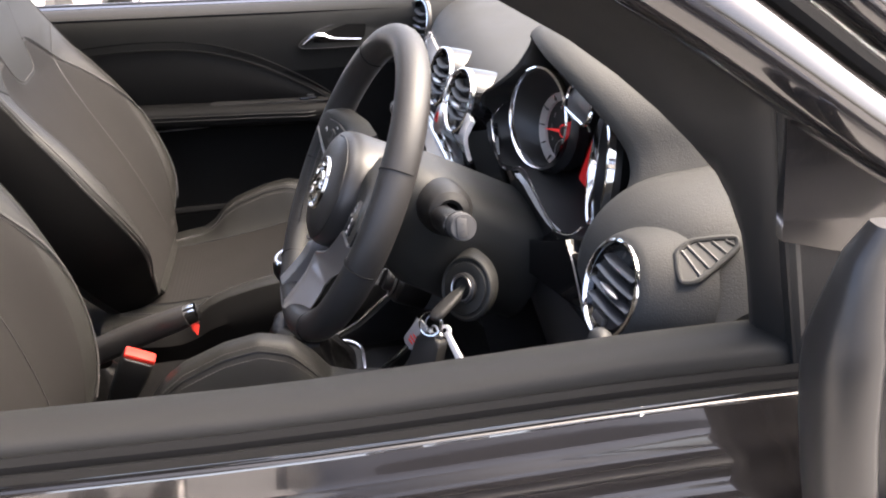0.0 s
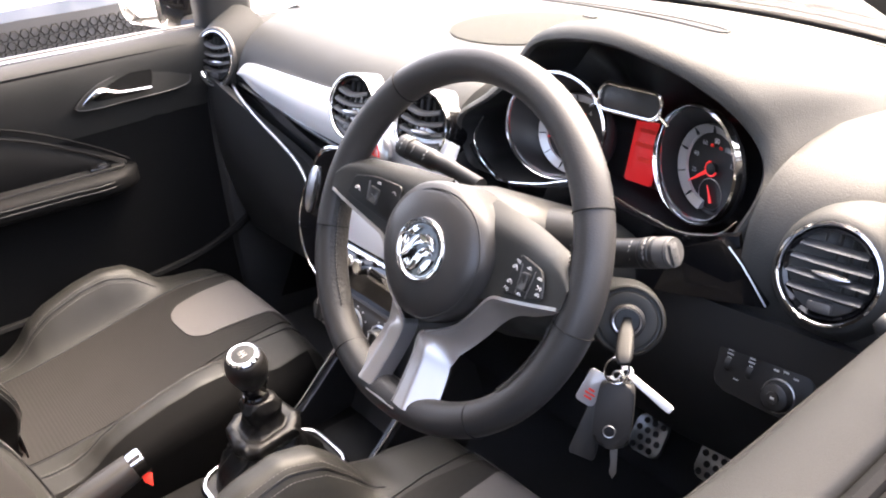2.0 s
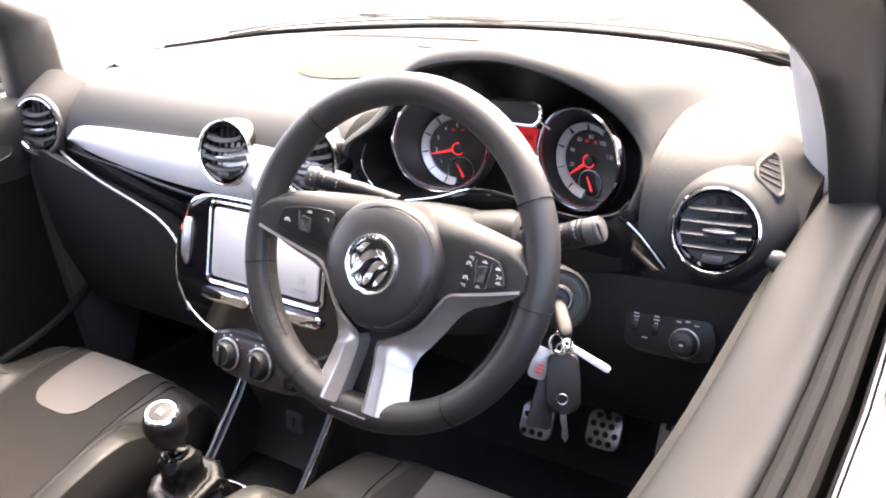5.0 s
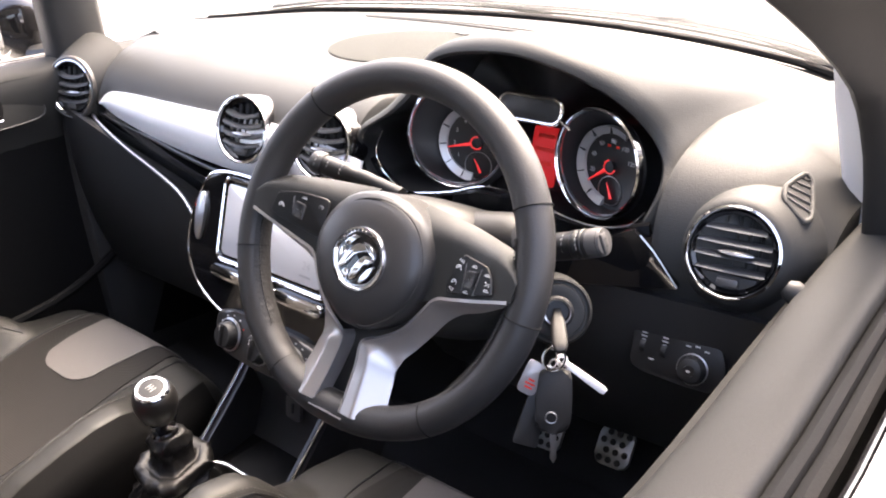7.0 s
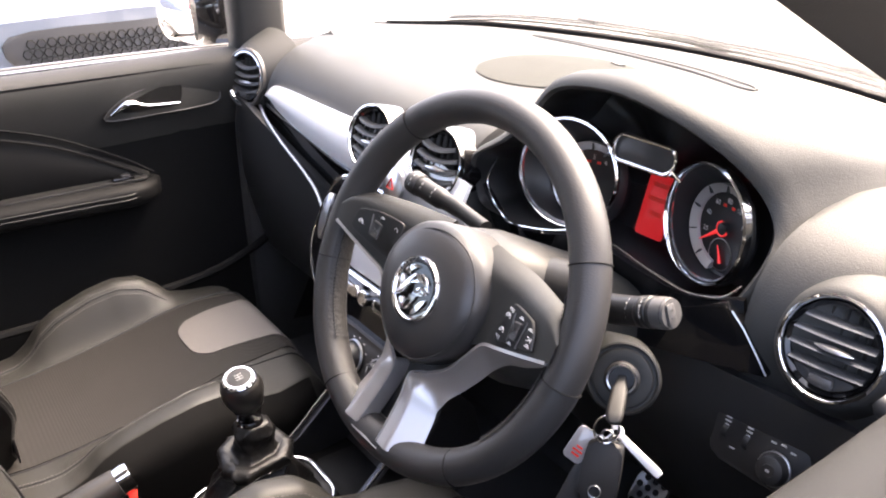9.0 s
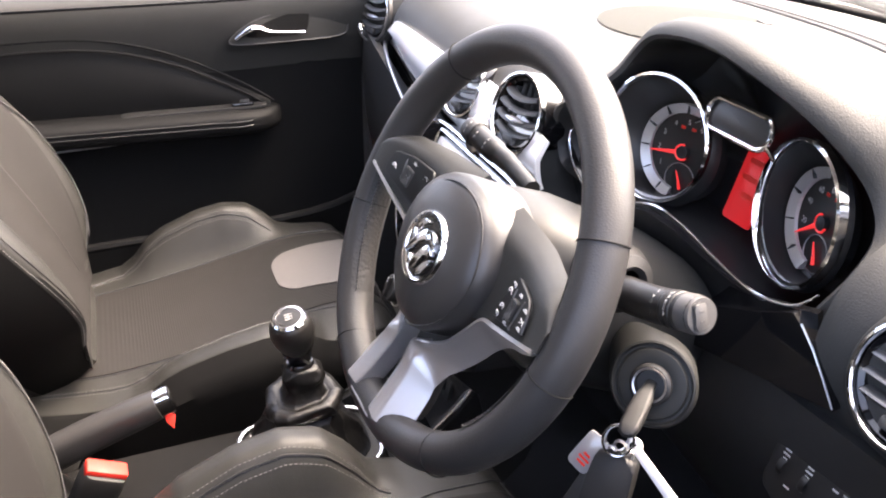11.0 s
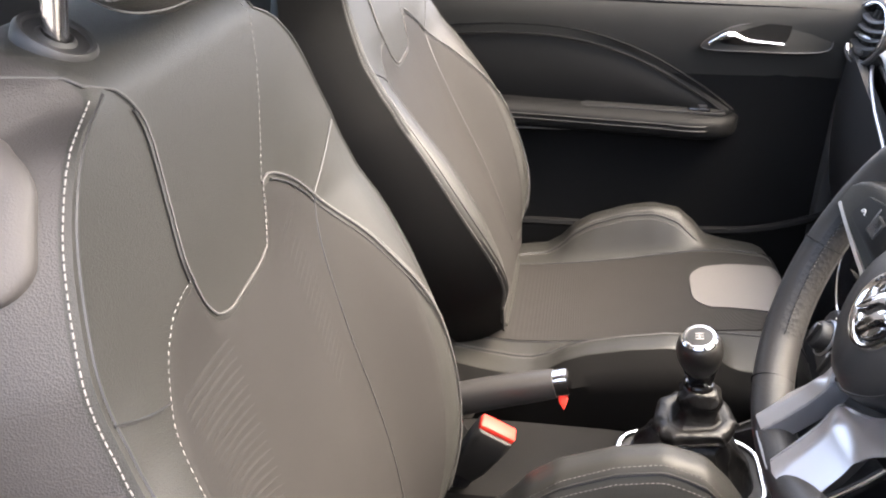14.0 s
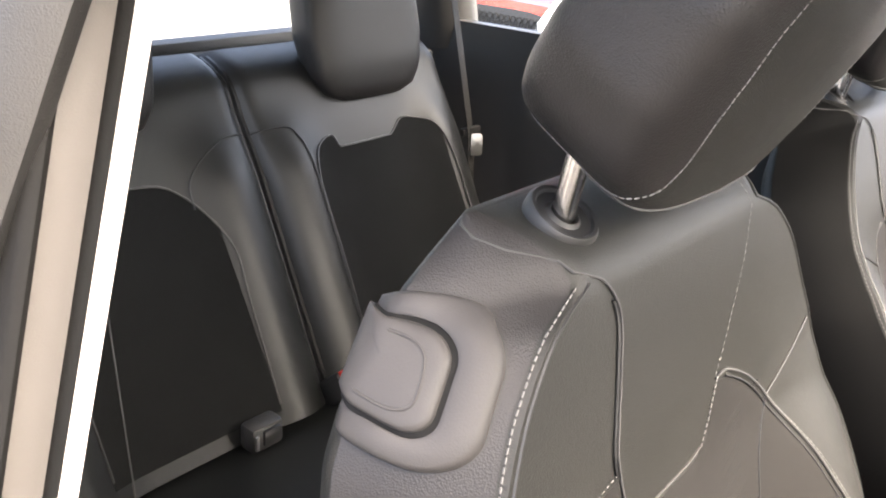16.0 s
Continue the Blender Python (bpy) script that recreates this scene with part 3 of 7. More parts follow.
def wing_mirror(s, at):
    m = thing("wing_mirror", at, "black folded wing mirror" if s > 0 else "black wing mirror with bright glass", "wing mirror", "wing mirrors")
    x, y, z = at
    prof = [(0.0, 0.30), (0.012, 0.7), (0.04, 0.95), (0.075, 1.0), (0.1, 0.9), (0.12, 0.5)]
    rings = []
    for dy, k in prof:
        rings.append([(x + px * k, y + dy, z + pz * k) for px, pz in round_outline(0.22, 0.15, 0.05)])
    if s < 0:
        part("housing", loft(bmesh.new(), rings[1:]), PAINT, m)
        g = facing((x, y + 0.006, z), (0.25, -1, 0.05))
        part("mirror_glass", plate(bmesh.new(), round_outline(0.18, 0.115, 0.045), 0.004, g, 0.001), MIRROR, m)
        part("arm", tube(bmesh.new(), [(x + 0.10, y + 0.06, z - 0.05), (-0.76, y + 0.10, 0.93)], 0.03, 10, flat=0.6), DARK, m)
    else:
        # two upright shells with a dark joint between them
        for name, y0, y1, x0, mat in (("housing", 0.0, 0.040, 0.868, MIRRORSHELL), ("cover_shell", 0.048, 0.092, 0.866, PAINT), ("joint", 0.030, 0.060, 0.856, BLACK)):
            rings = []
            for h in np.linspace(0, 1, 15):
                zz = 1.056 - 0.26 * h
                e = interp(zz, [0.796, 0.84, 0.89, 0.93, 0.97, 1.0, 1.04, 1.056], [0.312, 0.298, 0.285, 0.277, 0.272, 0.272, 0.276, 0.286])
                k = min(1, 0.35 + 2.2 * h)
                ym, yh = e + (y0 + y1) / 2, (y1 - y0) / 2
                rings.append([(x0 + 0.022 * k * math.copysign(abs(math.cos(a)) ** 0.6, math.cos(a)) + 0.03 * h * (1 - h), ym + yh * k * math.copysign(abs(math.sin(a)) ** 0.6, math.sin(a)), zz) for a in np.linspace(0, 2 * math.pi, 21)[:-1]])
            part(name, loft(bmesh.new(), rings), mat, m)
        part("arm", tube(bmesh.new(), [(x + 0.0, y + 0.03, z - 0.12), (0.78, y + 0.14, 0.90)], 0.028, 10, flat=0.6), DARK, m)
    return m


wing_mirror(-1, (-0.95, 0.22, 0.97))
wing_mirror(1, (0.90, 0.29, 0.96))


# ---- outside of the car ----
for s in (1, -1):
    def wing(u, v, s=s):
        y = 0.46 + 1.22 * u
        top = 0.885 - 0.16 * u * u
        arch = 0.36 * math.sqrt(max(0, 1 - ((y - 1.10) / 0.36) ** 2)) if abs(y - 1.10) < 0.36 else 0
        lo = max(0.22, 0.30 + arch)
        return (s * (0.80 + 0.03 * math.sin(math.pi * v) - 0.16 * u ** 3 - 0.05 * v * v), y, lo + (top - lo) * v)
    part("front_wing", sheet(bmesh.new(), wing, 40, 10, 0.02), PAINT, body)
    def haunch(u, v, s=s):
        y = -0.80 - 1.10 * u
        arch = 0.36 * math.sqrt(max(0, 1 - ((y + 1.25) / 0.36) ** 2)) if abs(y + 1.25) < 0.36 else 0
        lo = max(0.22, 0.30 + arch)
        return (s * (0.855 - 0.10 * u * u - 0.05 * v * v), y, lo + (0.985 - lo) * v)
    part("rear_wing", sheet(bmesh.new(), haunch, 40, 10, 0.012), PAINT, body)
    for y in (1.10, -1.25):
        w = part("wheel", lathe(bmesh.new(), [(0.19, -0.09), (0.285, -0.095), (0.30, -0.07), (0.30, 0.07), (0.285, 0.095), (0.19, 0.09)], facing((s * 0.76, y, 0.30), (s, 0, 0)), 32), RUBBER, body)
        part("wheel_rim", lathe(bmesh.new(), [(0.195, 0.085), (0.18, 0.06), (0.06, 0.075), (0.0005, 0.085)], facing((s * 0.76, y, 0.30), (s, 0, 0)), 24), SILVER, w)
    part("head_lamp", loft(bmesh.new(), [[(s * (0.44 + 0.2 * q), 1.72 - 0.14 * q - d, z) for z, d in ((0.58, 0.0), (0.66, 0.04), (0.70, 0.12), (0.60, 0.16))] for q in (0.0, 0.5, 1.0)]), CHROME, body)
part("front_bumper", loft(bmesh.new(), [[(x, 1.66 + 0.10 * (1 - (x / 0.68) ** 2) + dy, z) for x in np.linspace(-0.66, 0.66, 15)] for z, dy in ((0.72, -0.06), (0.62, 0.0), (0.45, 0.03), (0.28, 0.02), (0.22, -0.04))], closed=False), PAINT, body)
part("rear_bumper", loft(bmesh.new(), [[(x, -1.90 - 0.06 * (1 - (x / 0.78) ** 2) + dy, z) for x in np.linspace(-0.76, 0.76, 15)] for z, dy in ((0.92, 0.06), (0.62, 0.0), (0.45, -0.03), (0.28, -0.02), (0.22, 0.04))], closed=False), PAINT, body)

# ---- dashboard ----
dash = thing("dashboard", (0, 0.45, 0.60), "dark grey soft plastic dashboard with round air vents", "dashboard")

FACE = [(0.33, 0.962), (0.275, 0.955), (0.24, 0.938), (0.216, 0.91), (0.206, 0.878), (0.208, 0.845), (0.222, 0.80), (0.245, 0.74), (0.275, 0.66), (0.34, 0.57), (0.5, 0.5)]
BEHIND = [(0.46, 0.958), (0.45, 0.95), (0.44, 0.93), (0.43, 0.905), (0.42, 0.878), (0.34, 0.835), (0.245, 0.815), (0.25, 0.74), (0.28, 0.66), (0.34, 0.57), (0.5, 0.5)]


def dash_profile(x):
    w = ease(x, 0.10, 0.135) * (1 - ease(x, 0.485, 0.52))
    off = 0.05 * (x / 0.62) ** 2
    drop = 0.012 * ease(abs(x), 0.45, 0.70) + 0.048 * max(0, (x - 0.597) / 0.07) ** 1.5
    yw = screen_base(x) - 0.012
    top = [(yw, 0.952), (yw - 0.02, 0.962), (0.55 * yw + 0.45 * 0.5, 0.967), (0.5 + 0.1 * (yw - 0.5), 0.968), (0.42, 0.966)]
    out = [(y, z - drop) for y, z in top]
    for (a, b), (c, d) in zip(FACE, BEHIND):
        end = (0.085 if x < 0 else 0.03) * ease(abs(x), 0.56, 0.70) * ease(b, 0.86, 0.93)
        out.append((a + (c - a) * w + off * (1 - 0.4 * w) + end, b + (d - b) * w - drop))
    return out


def dash_body():
    xs = sorted({round(v, 4) for v in [*np.linspace(-0.69, 0.672, 48), *np.linspace(0.095, 0.14, 7), *np.linspace(0.48, 0.525, 7)]})
    rings = []
    for x in xs:
        p = dash_profile(x)
        path = smooth_path([(x, y, z) for y, z in p], 3)
        rings.append(path + [Vector((x, 0.72, 0.5)), Vector((x, max(path[0].y - 0.002, 0.73), 0.80))])
    return loft(bmesh.new(), rings)


part("dash_pad", dash_body(), DASH, dash, "matt grey moulded dash pad")


def top_z(x, y):
    p = dash_profile(x)
    ys, zs = [a for a, _ in p][:6][::-1], [b for _, b in p][:6][::-1]
    return interp(y, ys, zs)


# speaker cover, demister slot on the top
def cover(u, v):
    a = 2 * math.pi * u
    r = 0.001 + v
    x, y = -0.052 + 0.128 * r * math.cos(a), 0.505 + 0.108 * r * math.sin(a) + 0.12 * (0.128 * r * math.cos(a))
    return (x, y, top_z(x, y) + 0.006 - 0.004 * v * v)


part("speaker_cover", sheet(bmesh.new(), cover, 48, 8), material("speaker_cloth", (0.034, 0.035, 0.032), 0.9, spec=0.12, grain=0.8, grain_size=600), dash, "oval cloth speaker cover")
slot_mid = smooth_path([(-0.31, 0.671, 0), (-0.15, 0.681, 0), (0.0, 0.678, 0), (0.10, 0.666, 0), (0.205, 0.640, 0)], 8)
slot_out = []
for k in (1, -1):
    for i, p in enumerate(slot_mid[::k]):
        e = min(1, i / 3, (len(slot_mid) - 1 - i) / 3)
        y = p.y + k * (0.006 + 0.005 * ease(p.x, -0.3, 0.2)) * (0.25 + 0.75 * math.sqrt(e))
        slot_out.append(Vector((p.x, y, top_z(p.x, y))))
bm = bmesh.new()
bm.faces.new([bm.verts.new(p + Vector((0, 0, 0.0012))) for p in slot_out])
bmesh.ops.solidify(bm, geom=bm.faces[:], thickness=0.006)
part("demister_slot", bm, BLACK, dash, "long dark windscreen demister slot")
part("slot_frame", tube(bmesh.new(), slot_out, 0.0030, 8, closed=True), DASH, dash)
part("sun_sensor", plate(bmesh.new(), round_outline(0.03, 0.012, 0.005), 0.004, pose(-0.02, 0.60, 0.969, 0, 0, -12), 0.0015), PIPING, dash)


# ---- air vents ----
def air_vent(at, r, normal, straight, sleeve, pod, flare=0.0, rim=None):
    m = facing(at, normal)
    v = part("air_vent", lathe(bmesh.new(), [(r + pod * 1.4 + flare, -0.06), (r + pod + flare * 0.35, -0.022), (r + pod * 0.7, -0.005), (r + pod * 0.35, 0.001), (r + 0.002, 0.002), (r - 0.001, -0.002), (r - 0.004, -0.02), (0.001, -0.022)], m, 48), sleeve, dash, "round air vent with chrome ring and slats")
    part("vent_throat", lathe(bmesh.new(), [(r - 0.002, -0.021), (r - 0.002, -0.019), (0.0005, -0.019)], m, 32), BLACK, v)
    part("ring", lathe(bmesh.new(), [(r - 0.0030, -0.004), (r - 0.0022, 0.003), (r - 0.0005, 0.0048), (r + 0.0018, 0.004), (r + 0.0025, 0.0), (r + 0.002, -0.004)], m, 56), CHROME, v)
    if rim:
        part("outer_rim", lathe(bmesh.new(), [(r + 0.0015, -0.003), (r + 0.0022, 0.0042), (r + 0.0045, 0.0052), (r + 0.0075, 0.0035), (r + 0.0085, -0.004)], m, 56), rim, v, "broad pale vent rim")
    part("inner_ring", lathe(bmesh.new(), [(r - 0.0085, -0.014), (r - 0.0075, -0.002), (r - 0.004, 0.001), (r - 0.003, -0.012)], m, 48), PIANO, v)
    ri = r - 0.0075
    tilt = m.to_3x3() @ Vector((0, 0.9, 0.42))
    for k in range(4):
        h = ri * (0.62 - 0.36 * k)
        half = math.sqrt(max(ri * ri - h * h, 0)) * 0.98
        sag = 0.0 if straight else 0.16 * ri
        pts = [m @ Vector((half * t, h - sag * (1 - t * t), -0.003 + 0.003 * (1 - t * t))) for t in np.linspace(-1, 1, 11)]
        part("slat", tube(bmesh.new(), pts, 0.0060, 8, flat=0.2 if straight else 0.5, up=tilt), SLAT if straight else GREYP, v)
        if k == 2:
            part("vane_tab", tube(bmesh.new(), [m @ Vector((0.38 * r * t + 0.1 * r, h + 0.004 - sag, 0.0055)) for t in np.linspace(-1, 1, 7)], [0.001, 0.003, 0.0042, 0.0045, 0.0042, 0.003, 0.001], 8, flat=0.6), SILVER, v)
    for x in (-0.62, -0.32, 0.0, 0.32, 0.62):
        h = math.sqrt(1 - x * x) * ri * 0.95
        part("vane", tube(bmesh.new(), [m @ Vector((x * ri, -h, -0.011)), m @ Vector((x * ri, h, -0.011))], 0.0042, 6, flat=0.35, up=(1, 0, 0)), DARK, v)
    part("vent_base", plate(bmesh.new(), [(ri * 0.98 * math.cos(a), ri * 0.98 * math.sin(a)) for a in np.linspace(radians(218), radians(322), 14)], 0.008, m @ Matrix.Translation((0, 0, -0.009)), 0.001), DARK, v)
    part("vent_dial", rbox((0, 0, 0), (0.022, 0.010, 0.008), m @ Matrix.Translation((0, -ri * 0.80, 0.001)), 0.003), GREYP, v)
    return v


VN = (0.15, -0.945, 0.28)
air_vent((-0.644, 0.236, 0.887), 0.049, (0.26, -0.93, 0.2), False, DASH, 0.014, 0.03, GREYP)
air_vent((-0.094, 0.199, 0.907), 0.0455, VN, False, PIANO, 0.004)
air_vent((0.068, 0.202, 0.912), 0.0455, VN, False, PIANO, 0.004)
air_vent((0.601, 0.250, 0.880), 0.045, (0.10, -0.95, 0.29), True, DASH, 0.013, 0.012)


# small side-window demister
def side_demister():
    A, B, C = Vector((0.630, 0.357, 0.934)), Vector((0.6225, 0.299, 0.930)), Vector((0.655, 0.295, 0.904))
    mid = (A + B + C) / 3
    out = []
    for p, q, r in ((A, B, C), (B, C, A), (C, A, B)):
        for t in (0.16, 0.34, 0.5, 0.66, 0.84):
            out.append(p.lerp(q, t) + (p.lerp(q, 0.5) - mid) * (0.22 * math.sin(math.pi * t)))
    out = smooth_path(out, 3, closed=True)
    n = (C - B).cross(A - B).normalized()
    v = part("side_demister", tube(bmesh.new(), [p + n * 0.001 for p in out], 0.0028, 8, closed=True, up=n), DASH, dash, "small triangular demister grille")
    bm = bmesh.new()
    lo, hi = [bm.verts.new(mid + (p - mid) * 0.95 + n * 0.0012) for p in out], [bm.verts.new(mid + (p - mid) * 0.8 - n * 0.006) for p in out]
    for i in range(len(out)):
        bm.faces.new((lo[i], lo[(i + 1) % len(out)], hi[(i + 1) % len(out)], hi[i]))
    bm.faces.new(hi)
    bm.faces.new(lo)
    part("throat", bm, BLACK, v)
    for k in range(5):
        a = A.lerp(C, 0.16 + 0.15 * k)
        e = (0.97 - 0.13 * k) if k < 3 else 1.0
        b = A.lerp(B, min(1, 0.30 + 0.20 * k)) if 0.30 + 0.20 * k <= 1 else B.lerp(C, 0.55 * (0.30 + 0.20 * k - 1))
        part("slat", tube(bmesh.new(), [a + n * 0.002, b + n * 0.002], 0.0011, 6, flat=0.7), GREYP, v)


side_demister()


def curve_at(path, x):
    return interp(x, [p.x for p in path], [p.y for p in path])


DECOR_TOP = smooth_path([(-0.56, 0.872, 0), (-0.535, 0.889, 0), (-0.49, 0.900, 0), (-0.38, 0.908, 0), (-0.2, 0.914, 0), (-0.02, 0.918, 0), (0.135, 0.900, 0)], 8)
DECOR_LOW = smooth_path([(-0.56, 0.868, 0), (-0.50, 0.856, 0), (-0.40, 0.846, 0), (-0.28, 0.838, 0), (-0.15, 0.834, 0), (0.0, 0.832, 0), (0.135, 0.842, 0)], 8)


# ---- white decor strip from the far vent to the middle ----
def decor(u, v):
    x = -0.558 + 0.69 * u
    top = curve_at(DECOR_TOP, x)
    bot = curve_at(DECOR_LOW, x)
    z = bot + (top - bot) * v
    prof = dash_profile(x if x < 0.09 else 0.09)
    ys, zs = [a for a, _ in prof][6:12][::-1], [b for _, b in prof][6:12][::-1]
    return (x, interp(z, zs, ys) - 0.007 - 0.004 * math.sin(math.pi * v), z)


part("decor_panel", sheet(bmesh.new(), decor, 40, 8, 0.006), WHITE, dash, "glossy white decor panel")


def under_decor(u, v):
    x = -0.60 + 0.74 * u
    top = curve_at(DECOR_LOW, x) - 0.001 if x > -0.56 else 0.867
    bot = interp(x, [-0.60, -0.45, -0.3, -0.25, -0.2, 0.14], [0.842, 0.815, 0.785, 0.765, 0.72, 0.72])
    z = bot + (top - bot) * v
    prof = dash_profile(x if x < 0.09 else 0.09)
    ys, zs = [a for a, _ in prof][7:14][::-1], [b for _, b in prof][7:14][::-1]
    return (x, interp(z, zs, ys) - 0.005, z)


part("lower_decor", sheet(bmesh.new(), under_decor, 30, 6, 0.004), PIANO, dash, "gloss black lower trim")
bead = [(-0.665, 0.275, 0.862), (-0.60, 0.243, 0.838), (-0.48, 0.222, 0.81), (-0.36, 0.21, 0.785), (-0.285, 0.20, 0.765), (-0.235, 0.185, 0.735), (-0.212, 0.165, 0.69), (-0.20, 0.15, 0.65)]
part("glovebox_edge", tube(bmesh.new(), smooth_path(bead, 6), 0.0034, 8), STEEL, dash, "thin bright bead above the glovebox")


def glove(u, v):
    x = -0.67 + 0.45 * u
    zt = interp(x, [-0.67, -0.48, -0.36, -0.285, -0.22], [0.855, 0.805, 0.78, 0.76, 0.70])
    z = 0.52 + (zt - 0.52) * v
    return (x, 0.222 + 0.04 * (1 - v) - 0.02 * math.sin(math.pi * v), z)


part("glovebox_lid", sheet(bmesh.new(), glove, 16, 8, 0.015), DARK, dash, "black plastic glovebox lid")

def text(body_, at, size, mat, parent, name="numeral"):
    cu = bpy.data.curves.new(name, "FONT")
    cu.body, cu.size, cu.align_x, cu.align_y = body_, size, "CENTER", "CENTER"
    cu.materials.append(mat)
    ob = new(name, cu)
    ob.parent = parent
    ob.matrix_basis = at
    return ob


# ---- middle stack ----
ST = facing((-0.008, 0.150, 0.745), (0, -0.945, 0.327))
stack_out = smooth_outline([(-0.135, 0.10), (-0.172, 0.06), (-0.188, 0.0), (-0.17, -0.055), (-0.10, -0.095), (0.0, -0.105), (0.10, -0.095), (0.17, -0.055), (0.188, 0.0), (0.172, 0.06), (0.135, 0.10), (0.0, 0.104)], 5)
stack = part("media_panel", plate(bmesh.new(), stack_out, 0.03, ST @ Matrix.Translation((0, 0, -0.028)), 0.004, 3), PIANO, dash, "gloss black media panel")
part("panel_edge", tube(bmesh.new(), [ST @ Vector((x * 1.005, y * 1.005, 0.0005)) for x, y in stack_out], 0.0026, 6, closed=True), CHROME, stack)
part("display", plate(bmesh.new(), round_outline(0.21, 0.102, 0.006), 0.003, ST @ Matrix.Translation((0.002, 0.038, 0.002)), 0.001), SCREEN, stack, "pale grey touch screen, switched off")
part("display_frame", tube(bmesh.new(), [ST @ Vector((x + 0.002, y + 0.037, 0.003)) for x, y in round_outline(0.230, 0.118, 0.01)], 0.003, 6, closed=True), CHROME, stack)
for x in (-0.161, 0.161):
    part("side_button", plate(bmesh.new(), [(a * 0.9, b) for a, b in smooth_outline([(-0.008, 0.03), (0.008, 0.034), (0.011, 0.0), (0.004, -0.034), (-0.008, -0.03), (-0.012, 0)], 4)], 0.006, ST @ Matrix.Translation((x, 0.030, 0.001)), 0.002), SILVER, stack)
for x, w in ((-0.07, 0.10), (0.07, 0.10)):
    part("button_bar", plate(bmesh.new(), round_outline(w, 0.017, 0.008), 0.008, ST @ Matrix.Translation((x, -0.040, 0.001)), 0.003), CHROME, stack)
part("volume_knob", lathe(bmesh.new(), [(0.011, 0), (0.011, 0.012), (0.009, 0.014), (0.0005, 0.014)], ST @ Matrix.Translation((0, -0.040, 0.0)), 20), CHROME, stack)
text("24", ST @ Matrix.Translation((0.078, 0.012, 0.0056)), 0.016, STEEL, stack, "clock_digits")
part("clock_bar", rbox((0.078, -0.002, 0.0056), (0.022, 0.003, 0.0004), ST, 0), STEEL, stack)
# hazard switch below the vents
part("hazard_switch", lathe(bmesh.new(), [(0.024, 0), (0.024, 0.006), (0.02, 0.009), (0.0005, 0.009)], facing((-0.012, 0.189, 0.862), (0, -0.96, 0.28)), 28), SILVER, dash, "round silver hazard switch")
part("hazard_sign", tube(bmesh.new(), [facing((-0.012, 0.189, 0.862), (0, -0.96, 0.28)) @ Vector(p) for p in ((-0.008, -0.005, 0.0095), (0.008, -0.005, 0.0095), (0, 0.009, 0.0095))], 0.0012, 5, closed=True), REDP, dash)
# heater panel with three knobs
HV = facing((0.013, 0.098, 0.638), (0, -0.93, 0.36))
heater = part("heater_panel", plate(bmesh.new(), smooth_outline([(-0.100, 0.027), (0, 0.034), (0.100, 0.027), (0.097, -0.020), (0.060, -0.030), (0.0, -0.033), (-0.060, -0.030), (-0.097, -0.020)], 5), 0.05, HV @ Matrix.Translation((0, 0, -0.05)), 0.006, 3), SATIN, dash, "satin black heater control panel")
for x in (-0.066, 0.0, 0.066):
    k = part("heater_knob", lathe(bmesh.new(), [(0.0225, 0.0), (0.0225, 0.004), (0.019, 0.006), (0.0185, 0.015), (0.016, 0.018), (0.0005, 0.018)], HV @ Matrix.Translation((x, 0.0, 0)), 28), BLACK, heater)
    part("knob_ring", lathe(bmesh.new(), [(0.0215, 0.002), (0.0242, 0.003), (0.0242, 0.005), (0.022, 0.006)], HV @ Matrix.Translation((x, 0.0, 0)), 32), STEEL, k)
    part("knob_bar", rbox((x, 0, 0.019), (0.005, 0.030, 0.008), HV, 0.002), SATIN, k)
    part("knob_mark", rbox((x, 0.011, 0.0235), (0.0012, 0.008, 0.0006), HV, 0), MARK, k)
    for j in range(5):
        c = radians(150 - 30 * j)
        part("legend", rbox((0, 0, 0.0003), (0.003, 0.002, 0.0006), HV @ Matrix.Translation((x + 0.0275 * math.cos(c), 0.0275 * math.sin(c), 0)), 0), REDP if x < 0 and j == 4 else MARK, heater)
# lower stack and sockets
part("stack_foot", loft(bmesh.new(), [[(x * w, y + dy, z) for x, dy in ((-0.115, 0.08), (-0.11, 0.0), (-0.08, -0.012), (0.08, -0.012), (0.11, 0.0), (0.115, 0.08))] for z, y, w in ((0.60, 0.115, 1.0), (0.56, 0.15, 0.97), (0.50, 0.165, 0.95), (0.44, 0.14, 0.95), (0.40, 0.10, 0.95))]), DARK, dash)
sock = part("usb_socket", plate(bmesh.new(), round_outline(0.032, 0.038, 0.006), 0.006, facing((0.0, 0.150, 0.505), (0, -0.98, 0.2)), 0.002), GREYP, dash, "small grey usb socket cover")
part("socket_slot", rbox((0, 0, 0.006), (0.005, 0.016, 0.004), facing((0.0, 0.150, 0.505), (0, -0.98, 0.2)), 0.001), BLACK, sock)

# ---- instrument pod ----
HOOD_RIM = [(0.110, 0.228, 0.905), (0.124, 0.224, 0.933), (0.160, 0.236, 0.957), (0.180, 0.256, 0.981), (0.190, 0.268, 1.003), (0.208, 0.269, 1.020), (0.246, 0.258, 1.034), (0.300, 0.246, 1.044), (0.350, 0.237, 1.048), (0.390, 0.238, 1.042), (0.427, 0.252, 1.026), (0.458, 0.277, 0.998), (0.478, 0.300, 0.965), (0.496, 0.297, 0.938), (0.505, 0.274, 0.914), (0.497, 0.257, 0.884), (0.485, 0.250, 0.858)]
BOT = [(0.46, 0.832), (0.40, 0.838), (0.33, 0.855), (0.25, 0.862), (0.17, 0.862), (0.12, 0.868)]


def rim_y(x, z):
    return 0.232 + 0.12 * (x - 0.3) * (1 if x > 0.3 else 0.2) + 0.06 * max(0, 0.95 - z) * 0.5


